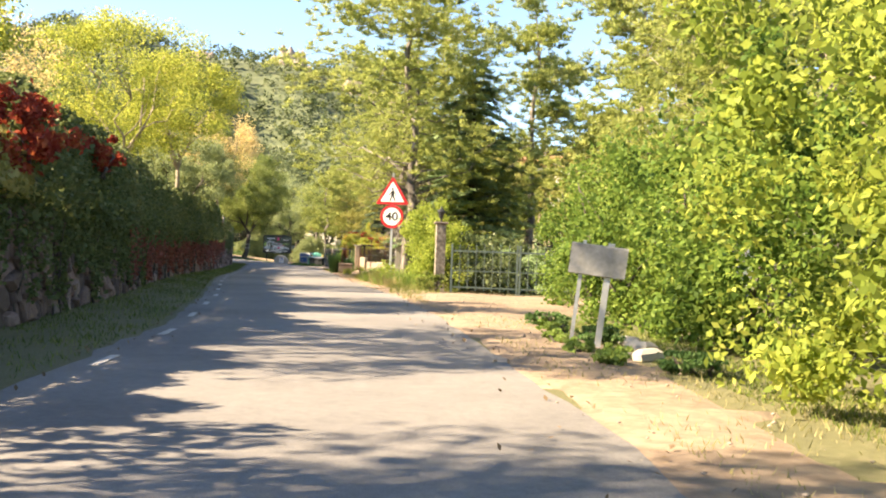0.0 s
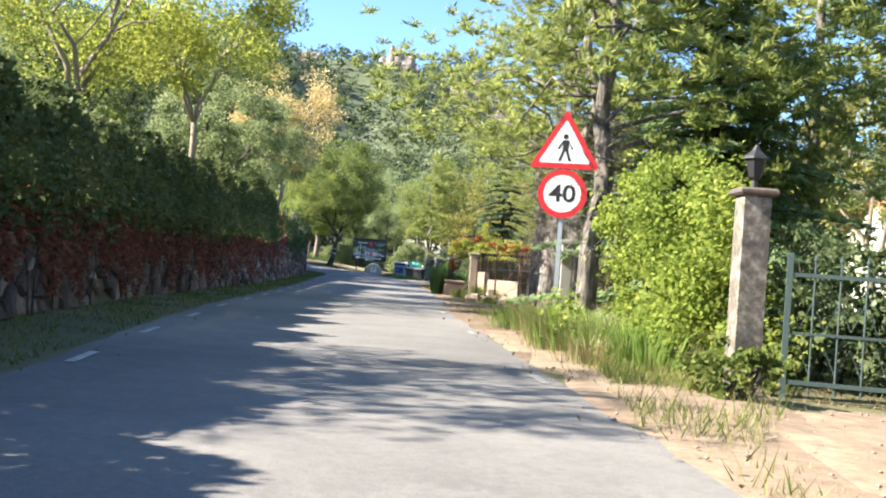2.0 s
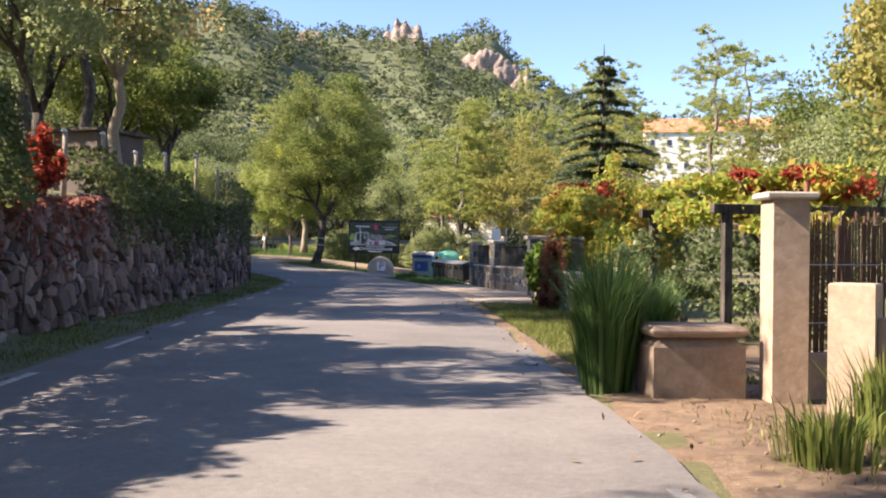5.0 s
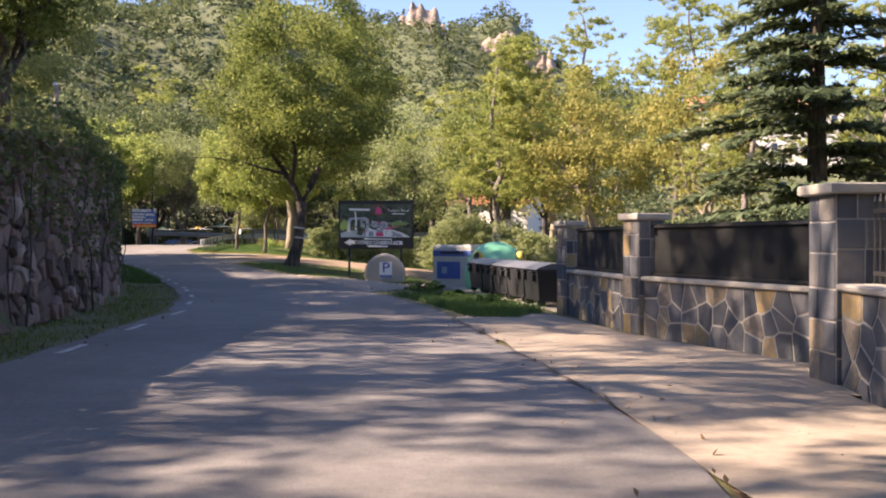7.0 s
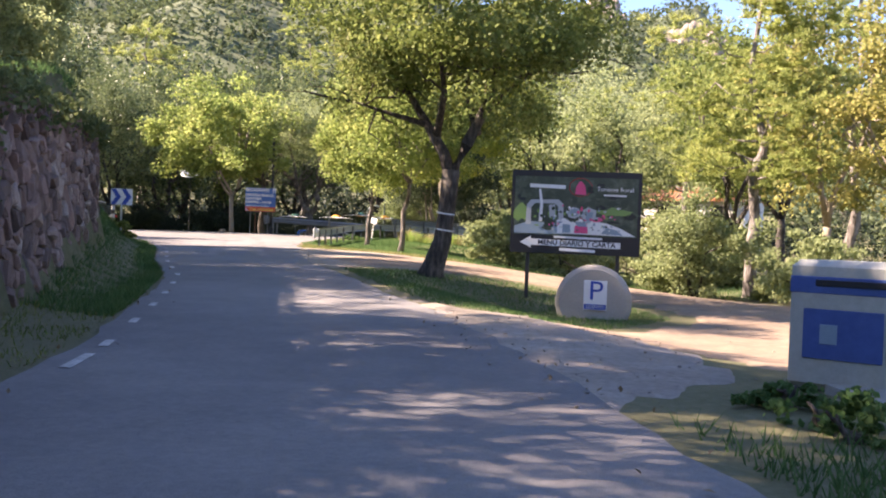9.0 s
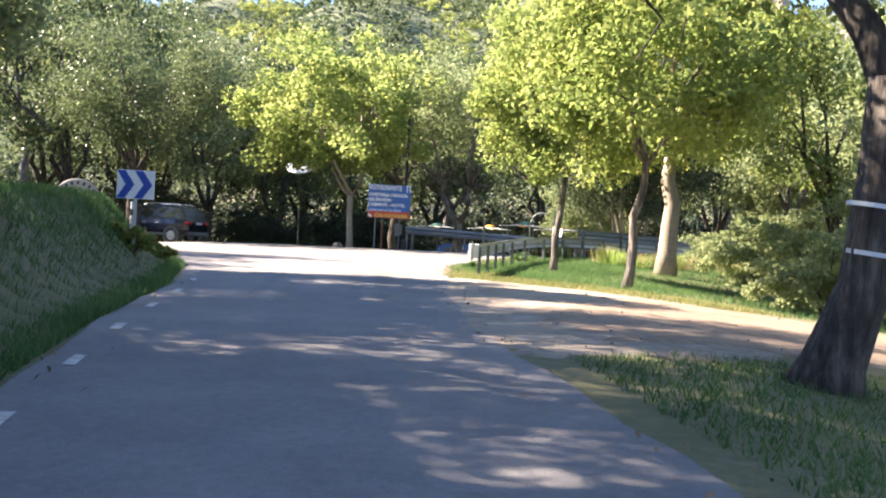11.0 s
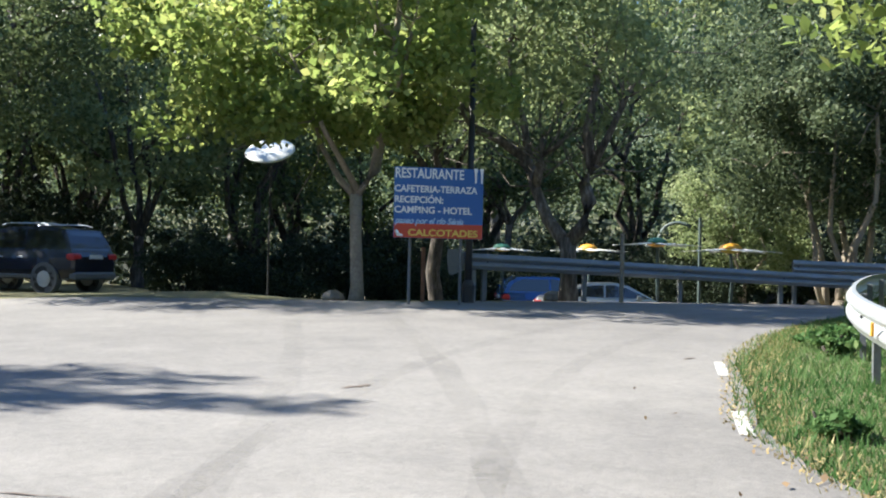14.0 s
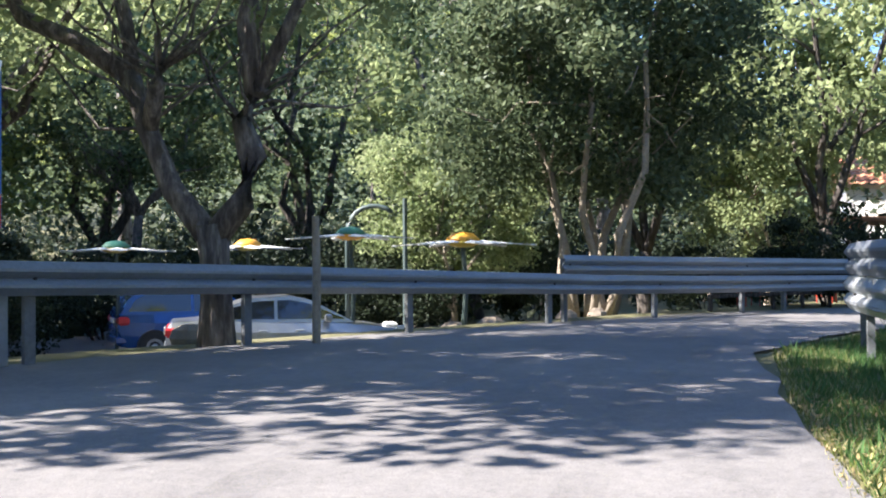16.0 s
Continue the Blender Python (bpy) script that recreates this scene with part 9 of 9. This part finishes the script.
for cx, cy, _, cw, ch in CLIFFS:
    keep &= ~((np.abs(hx - cx - (cy - hy) * 0.16) < cw * 0.5 + 1.5) & (hy > cy - 18) & (hy < cy + 5))
hx, hy = hx[keep], hy[keep]
hz_ = zg(hx, hy)
kind = rh.uniform(0, 1, len(hx))
for lo, hi, leaf, nm, lab in ((0, 0.42, "far_pine", "far_pine_wood", "pine wood covering the hills, leaf colour paled for haze"), (0.42, 0.8, "far_oak", "far_evergreen_wood", "evergreen wood covering the hills, leaf colour greyed for haze"), (0.8, 1.01, "evergreen", "far_dark_wood", "dark oak wood covering the hills")):
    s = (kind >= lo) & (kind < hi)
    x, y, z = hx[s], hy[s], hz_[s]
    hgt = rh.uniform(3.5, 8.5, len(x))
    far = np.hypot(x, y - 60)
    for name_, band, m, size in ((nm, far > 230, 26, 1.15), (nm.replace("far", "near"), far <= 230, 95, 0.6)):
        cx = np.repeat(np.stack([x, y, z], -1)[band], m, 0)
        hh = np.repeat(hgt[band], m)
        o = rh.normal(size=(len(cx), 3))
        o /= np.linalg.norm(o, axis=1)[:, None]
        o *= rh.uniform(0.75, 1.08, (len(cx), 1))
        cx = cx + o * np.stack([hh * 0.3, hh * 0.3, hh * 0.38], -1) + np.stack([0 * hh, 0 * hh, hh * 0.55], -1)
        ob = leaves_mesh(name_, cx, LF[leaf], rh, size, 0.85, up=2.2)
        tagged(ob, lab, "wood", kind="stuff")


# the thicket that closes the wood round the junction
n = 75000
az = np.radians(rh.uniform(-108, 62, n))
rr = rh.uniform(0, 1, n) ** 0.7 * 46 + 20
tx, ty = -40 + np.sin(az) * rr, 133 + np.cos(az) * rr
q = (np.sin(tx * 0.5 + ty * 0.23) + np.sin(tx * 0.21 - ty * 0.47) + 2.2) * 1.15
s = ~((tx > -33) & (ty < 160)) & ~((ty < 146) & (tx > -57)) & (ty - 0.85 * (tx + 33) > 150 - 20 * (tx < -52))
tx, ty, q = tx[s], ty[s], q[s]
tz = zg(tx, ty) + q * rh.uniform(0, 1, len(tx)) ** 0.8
# this leaf colour carries the shade under the crowns
ob = leaves_mesh("thicket", np.stack([tx, ty, tz], -1), LF["deep_shade"], rh, 0.42, 0.6, up=0.5)
tagged(ob, "evergreen thicket below the trees, leaves coloured for deep shade", "thicket", kind="stuff")


def cliff(x, y, z, w, h, seed):
    r = np.random.default_rng(seed)
    t = thing("rock_cliff", pose(x, y, z), "pale limestone cliff on the ridge", "cliff", "cliffs")
    vs, fs = [], []
    a, b = 26, 12
    for i in range(a + 1):
        for j in range(b + 1):
            u, v = i / a, j / b
            px = (u - 0.5) * w
            edge = max(0.0, math.sin(math.pi * u)) ** 0.3
            pz = v * h * (0.6 + 0.4 * edge) * (1 + 0.2 * noise.noise((u * 6.0, seed, 0.5)))
            py = -h * 0.25 * edge * (1 - v ** 3) + 2.5 * noise.noise((px * 0.12, pz * 0.12, seed)) + 1.2 * noise.noise((px * 0.4, pz * 0.3, seed))
            vs.append((px, py, pz))
    for i in range(a):
        for j in range(b):
            k = i * (b + 1) + j
            fs.append((k, k + b + 1, k + b + 2, k + 1))
    part("face", Geo().add(vs, fs), M["rock"], t)


for i, (x, y, drop, w, h) in enumerate(CLIFFS):
    cliff(x, y, float(zg(x, y + 4)) + drop - h, w, h, i)


# ---------- grass and low plants ----------
def blades(name, label, x, y, seed, leaf, h=(0.08, 0.3), lean=0.9, width=0.009):
    rng = np.random.default_rng(seed)
    n = len(x)
    z = zg(x, y) - 0.01
    ln = rng.uniform(*h, n)
    a, b = rng.uniform(0, 2 * math.pi, n), rng.uniform(0, 2 * math.pi, n)
    p = np.stack([x, y, z], -1)
    tip = p + np.stack([np.cos(a) * ln * lean * rng.uniform(0.2, 1, n), np.sin(a) * ln * lean * rng.uniform(0.2, 1, n), ln], -1)
    sd = np.stack([np.cos(b), np.sin(b), 0 * b], -1) * (width * rng.uniform(0.6, 1.4, n))[:, None]
    v = np.stack([p - sd, p + sd, tip], 1).reshape(-1, 3)
    ob = mesh_np(name, v, np.arange(3 * n).reshape(n, 3), leaf)
    return tagged(ob, label, "grass", kind="stuff")


def in_strip(rng, n, y1, y2, fn_a, fn_b, power=1.0):
    y = rng.uniform(y1, y2, n)
    a, b = fn_a(y), fn_b(y)
    return a + (b - a) * rng.uniform(0, 1, n) ** power, y


rg = np.random.default_rng(700)
x, y = in_strip(rg, 42000, -6, 106, lambda v: edge_l(v) - 0.12, lambda v: edge_l(v) - wall_off(v) + 0.02)
clump = (np.sin(x * 3.1 + y * 1.7) + np.sin(x * 1.3 - y * 2.9) + rg.normal(size=len(x)) * 0.9) > -0.8
blades("verge_grass", "dark green grass along the foot of the wall", x[clump], y[clump], 1, LF["grass"], (0.02, 0.1))
x, y = in_strip(rg, 13000, 2, 40, lambda v: edge_r(v) + 0.35, lambda v: edge_r(v) + 2.6, 1.3)
clump = ((np.sin(x * 2.3 + y * 1.1) + np.sin(x * 1.1 - y * 1.9) + rg.normal(size=len(x)) * 0.7) > -0.1) & ~inside(gate_yard, x, y)
blades("dry_verge_grass", "straw-coloured dry grass on the sandy verge", x[clump], y[clump], 2, LF["straw"], (0.02, 0.1))
x, y = in_strip(rg, 12000, 4, 22, lambda v: edge_r(v) + 1.9, lambda v: edge_r(v) + 3.4)
blades("verge_tufts", "green grass in front of the hedge", x, y, 3, LF["grass"], (0.02, 0.09))
x, y = in_strip(rg, 16000, 34, 49, lambda v: edge_r(v) + 0.7, lambda v: edge_r(v) + 3.0)
clump = (np.sin(x * 1.9 + y * 1.4) + np.sin(x * 1.1 - y * 1.2) + rg.normal(size=len(x)) * 0.4) > np.where(y > 41, 0.7, 0.0)
x, y = x[clump], y[clump]
blades("sign_grass", "long green grass round the sign pole", x, y, 4, LF["grass"], (0.06, 0.26))
x, y = rg.uniform(-1.2, 2.6, 15000), rg.uniform(25, 37.5, 15000)
s = (x > edge_r(y) + 0.12) & (x < edge_r(y) + 0.5 + 1.5 * sstep(y, 29.5, 33.5)) & ((np.sin(x * 2.7 + y * 1.9) + np.sin(x * 1.3 - y * 2.3) + rg.normal(size=len(x)) * 0.8) > -0.3)
q = rg.uniform(0, 1, len(x)) < 0.62
blades("gate_straw", "pale dry grass between the road and the gate", x[s & q], y[s & q], 18, LF["straw"], (0.04, 0.2), width=0.007)
blades("gate_weeds", "grey-green weeds at the foot of the gate pillar", x[s & ~q & (y > 29)], y[s & ~q & (y > 29)], 19, LF["grass"], (0.05, 0.32), width=0.008)
isl = [(-17.3, 101.9), (-18.8, 103.0), (-21.2, 106.4), (-23.6, 109.9), (-22.2, 111.6), (-19.6, 112.9), (-16.6, 112.3), (-15.2, 108.6), (-15.8, 105.6), (-16.5, 103.2)]
x, y = rg.uniform(-24, -12, 70000), rg.uniform(96, 113, 70000)
s = inside(isl, x, y)
blades("billboard_grass", "dense green grass round the billboard", x[s], y[s], 5, LF["lush"], (0.03, 0.11))
x, y = in_strip(rg, 26000, 86.5, 98.5, lambda v: edge_r(v) + 0.3, lambda v: np.interp(v, [86.5, 88.6, 96.9, 98.5], [-10.3, -9.95, -13.05, -13.9]))
s = rg.uniform(0, 1, len(x)) < np.interp(y, [88, 92, 94.5], [0.8, 0.6, 0.0])
blades("bin_weeds", "weeds along the slab of the waste bins", x[s], y[s], 6, LF["lush"], (0.04, 0.2))
ver = [(-30.4, 121.6), (-31.9, 124.4), (-32.55, 127.6), (-32.6, 130), (-32.2, 133), (-31.6, 136.2), (-29.8, 139), (-25.5, 143), (-20, 147.5), (-12, 141), (-10, 124), (-14, 118.6), (-24.5, 118.6), (-27.7, 119.9), (-29.2, 121.6)]
x, y = rg.uniform(-33, -10, 170000), rg.uniform(118, 148, 170000)
s = inside(ver, x, y) & ((y < 134) | (x < -26)) & (rg.uniform(0, 1, len(x)) < np.where(x < -25, 1.0, 0.45))
blades("island_grass", "sunlit green grass behind the guard rail", x[s], y[s], 7, LF["lush"], (0.04, 0.16))
x, y = rg.uniform(-33, -28, 90000), rg.uniform(121, 138, 90000)
s = inside(ver, x, y)
blades("near_verge_grass", "short dense green grass along the verge", x[s], y[s], 13, LF["lush"], (0.02, 0.085), width=0.007)
x, y = in_strip(rg, 11000, 128, 139, lambda v: np.interp(v, [128, 130, 133, 136.2, 139], [-32.7, -32.7, -32.3, -31.7, -29.9]), lambda v: np.interp(v, [128, 130, 133, 136.2, 139], [-32.1, -32.1, -31.7, -31.0, -29.2]))
s = rg.uniform(0, 1, len(x)) < 0.5
blades("verge_edge_straw", "half-dry grass at the edge of the verge", x[s], y[s], 14, LF["straw"], (0.02, 0.08), width=0.007)
blades("verge_edge_grass", "short green grass at the edge of the verge", x[~s], y[~s], 15, LF["grass"], (0.02, 0.09), width=0.007)
x, y = in_strip(rg, 1900, 120.5, 131, lambda v: np.interp(v, [120, 124.4, 127.6, 131], [-30.0, -31.9, -32.6, -32.6]), lambda v: np.interp(v, [120, 124.4, 127.6, 131], [-29.3, -31.3, -32.0, -32.1]))
blades("verge_straw", "dry yellow grass at the edge of the verge", x, y, 8, LF["straw"], (0.03, 0.1))
y = rg.uniform(98, 125.5, 90000)
x = edge_l(y) - 0.1 - 8.5 * rg.uniform(0, 1, 90000) ** 1.4
blades("bank_grass", "rough green grass on the roadside bank", x, y, 9, LF["lush"], (0.05, 0.2))
edge_g = [(-30.5, 121.8), (-29.6, 119.5), (-24.2, 117.4), (-22.5, 118.6), (-24.4, 119.2), (-28.2, 120.4), (-29.4, 122.2)]
x, y = rg.uniform(-31, -22, 60000), rg.uniform(117, 122.5, 60000)
s = inside(edge_g, x, y)
s2 = s & (rg.uniform(0, 1, len(x)) < 0.45)
blades("margin_grass", "dry grass between the sand and the verge", x[s2], y[s2], 10, LF["straw"], (0.02, 0.1))
s2 = s & ~s2
blades("margin_weeds", "green grass between the sand and the verge", x[s2], y[s2], 12, LF["grass"], (0.02, 0.11))
x, y = in_strip(rg, 22000, 62.5, 75.5, lambda v: edge_r(v) + 0.25, lambda v: edge_r(v) + 1.9)
blades("drive_grass", "dark green grass beside the driveway", x, y, 11, LF["grass"], (0.03, 0.14))
bush(-36.2, 118.0, (0.5, 0.5, 0.22), LF["grass"], "leafy green weeds on the bank", 711, 2500, 0.09, name="weed_clump", category="weeds")
bush(-34.6, 115.6, (0.5, 0.5, 0.25), LF["grass"], "leafy green weeds on the bank", 712, 2500, 0.09, name="weed_clump", category="weeds")
bush(-38.4, 119.9, (0.5, 0.5, 0.22), LF["grass"], "leafy green weeds on the bank", 713, 2000, 0.09, name="weed_clump", category="weeds")
bush(-31.7, 129.2, (0.3, 0.6, 0.16), LF["lush"], "leafy weeds below the guard rail", 714, 1200, 0.08, name="weed_clump", category="weeds")
for i, (x, y, r) in enumerate([(2.2, 20.6, 0.22), (2.1, 18.7, 0.26), (1.95, 17.2, 0.24), (2.05, 15.9, 0.22), (2.4, 15.5, 0.22), (2.2, 14.6, 0.24), (2.6, 18.3, 0.26)]):
    bush(x, y, (r * 0.9, r, r * 0.42), LF["tall"], "grey-green leafy weeds under the leaning board", 740 + i, 1500, 0.06, name="weed_clump", category="weeds", clumps=26)
fountain_grass(-31.6, 132.4, 0.6, 715, 700, 1.0)
for i, (x, y, s) in enumerate([(-31.3, 124.6, 0.24), (-30.5, 123.6, 0.2), (-13.0, 94.6, 0.38), (-12.0, 91.8, 0.34), (-13.4, 95.6, 0.3), (-11.0, 89.6, 0.3), (-1.0, 46.5, 0.5), (2.6, 17.6, 0.35), (3.0, 14.0, 0.4), (2.2, 20.5, 0.4), (1.0, 36.2, 0.45)]):
    bush(x, y, (s, s * 1.3, s * 0.38), LF["lush"], "low leafy weed beside the road", 720 + i, 1300, 0.07, name="weed_clump", category="weeds", clumps=20)
lit = np.random.default_rng(810)
n = 16000
y = lit.uniform(34, 62, n)
x = edge_r(y) + lit.uniform(0.6, 4.5, n)
ob = leaves_mesh("fallen_needles", np.stack([x, y, zg(x, y) + 0.015], -1), LF["dead"], lit, 0.09, 0.14, up=9)
x, y = in_strip(lit, 26000, 42, 61, lambda v: edge_r(v) + 0.35, lambda v: edge_r(v) + 4.5)
s = (np.sin(x * 1.7 + y * 1.2) + np.sin(x * 0.9 - y * 1.6) + lit.normal(size=len(x)) * 0.5) > 0.35
q = lit.uniform(0, 1, len(x)) < 0.6
blades("pine_verge_straw", "thin dry grass under the pines", x[s & q], y[s & q], 16, LF["straw"], (0.02, 0.11), width=0.007)
blades("pine_verge_grass", "thin green grass under the pines", x[s & ~q], y[s & ~q], 17, LF["grass"], (0.02, 0.13), width=0.007)
tagged(ob, "brown fallen needles and leaves under the pines", "litter", kind="stuff")

y = lit.uniform(119.6, 133, 1800)
x = np.interp(y, [119.6, 121.6, 124.4, 127.6, 130, 133], [-29.7, -30.5, -31.95, -32.6, -32.65, -32.25]) + np.abs(lit.normal(size=1800)) * 0.3 - 0.05
ob = leaves_mesh("dry_leaf_edge", np.stack([x, y, zg(x, y) + 0.035], -1), LF["dry"], lit, 0.03, 0.6, up=3)
tagged(ob, "ochre dry leaves along the edge of the verge", "litter", kind="stuff")
# pebbles on the bare ground, fallen leaves along the road's edges
px_, py_ = [], []
for poly, k in ((mouth, 300), (gate_yard, 900), (track, 260), (shoulder, 700), (litter, 900), (lot, 400)):
    xs, ys = [p[0] for p in poly], [p[1] for p in poly]
    a, b = lit.uniform(min(xs) - 0.3, max(xs) + 0.3, k * 3), lit.uniform(min(ys), max(ys), k * 3)
    q = inside(poly, a, b)
    px_.append(a[q][:k])
    py_.append(b[q][:k])
px_, py_ = np.concatenate(px_), np.concatenate(py_)
n = len(px_)
size = 0.006 + 0.022 * lit.uniform(0, 1, n) ** 3
unit = np.array([(1, 0, 0), (0, 1, 0), (-1, 0, 0), (0, -1, 0), (0, 0, 0.7), (0, 0, -0.5)])
v = unit[None] * size[:, None, None] * lit.uniform(0.6, 1.3, (n, 6, 3)) + np.stack([px_, py_, zg(px_, py_) + 0.04], -1)[:, None]
f = np.array([(0, 1, 4), (1, 2, 4), (2, 3, 4), (3, 0, 4), (1, 0, 5), (2, 1, 5), (3, 2, 5), (0, 3, 5)])
ob = mesh_np("pebbles", v.reshape(-1, 3), (f[None] + 6 * np.arange(n)[:, None, None]).reshape(-1, 3), M["gravel"])
tagged(ob, "scattered small stones on the bare ground", "gravel", kind="stuff")
n = 800
y = lit.uniform(-2, 128, n)
far_side = lit.uniform(0, 1, n) < 0.45
x = np.where(far_side, edge_l(y) + np.abs(lit.normal(size=n)) * 0.35 - 0.2, edge_r(y) - np.abs(lit.normal(size=n)) * 0.45 + 0.3)
ob = leaves_mesh("fallen_leaves", np.stack([x, y, zg(x, y) + 0.05], -1), LF["dead"], lit, 0.055, 0.6, up=5)
tagged(ob, "dry brown leaves along the edges of the road", "litter", kind="stuff")

# ---------- wall pieces last ----------
for v, f in late_stones:
    part("stone", Geo().add(v, f), M["stone_piece"], wall_left)
for par, m, poly, d in slab_jobs:
    g = Geo()
    cx = sum(p[0] for p in poly) / len(poly)
    cz = sum(p[1] for p in poly) / len(poly)
    k = len(poly)
    inner = [(cx + (a - cx) * 0.94, cz + (b - cz) * 0.94) for a, b in poly]
    vs = [m @ Vector((a, 0.01, b)) for a, b in poly] + [m @ Vector((a, -d * 0.7, b)) for a, b in poly] + [m @ Vector((a, -d, b)) for a, b in inner]
    fs = [(i, (i + 1) % k, k + (i + 1) % k, k + i) for i in range(k)] + [(k + i, k + (i + 1) % k, 2 * k + (i + 1) % k, 2 * k + i) for i in range(k)] + [tuple(range(2 * k, 3 * k))]
    part("slate", g.add(vs, fs), M["slate"], par)
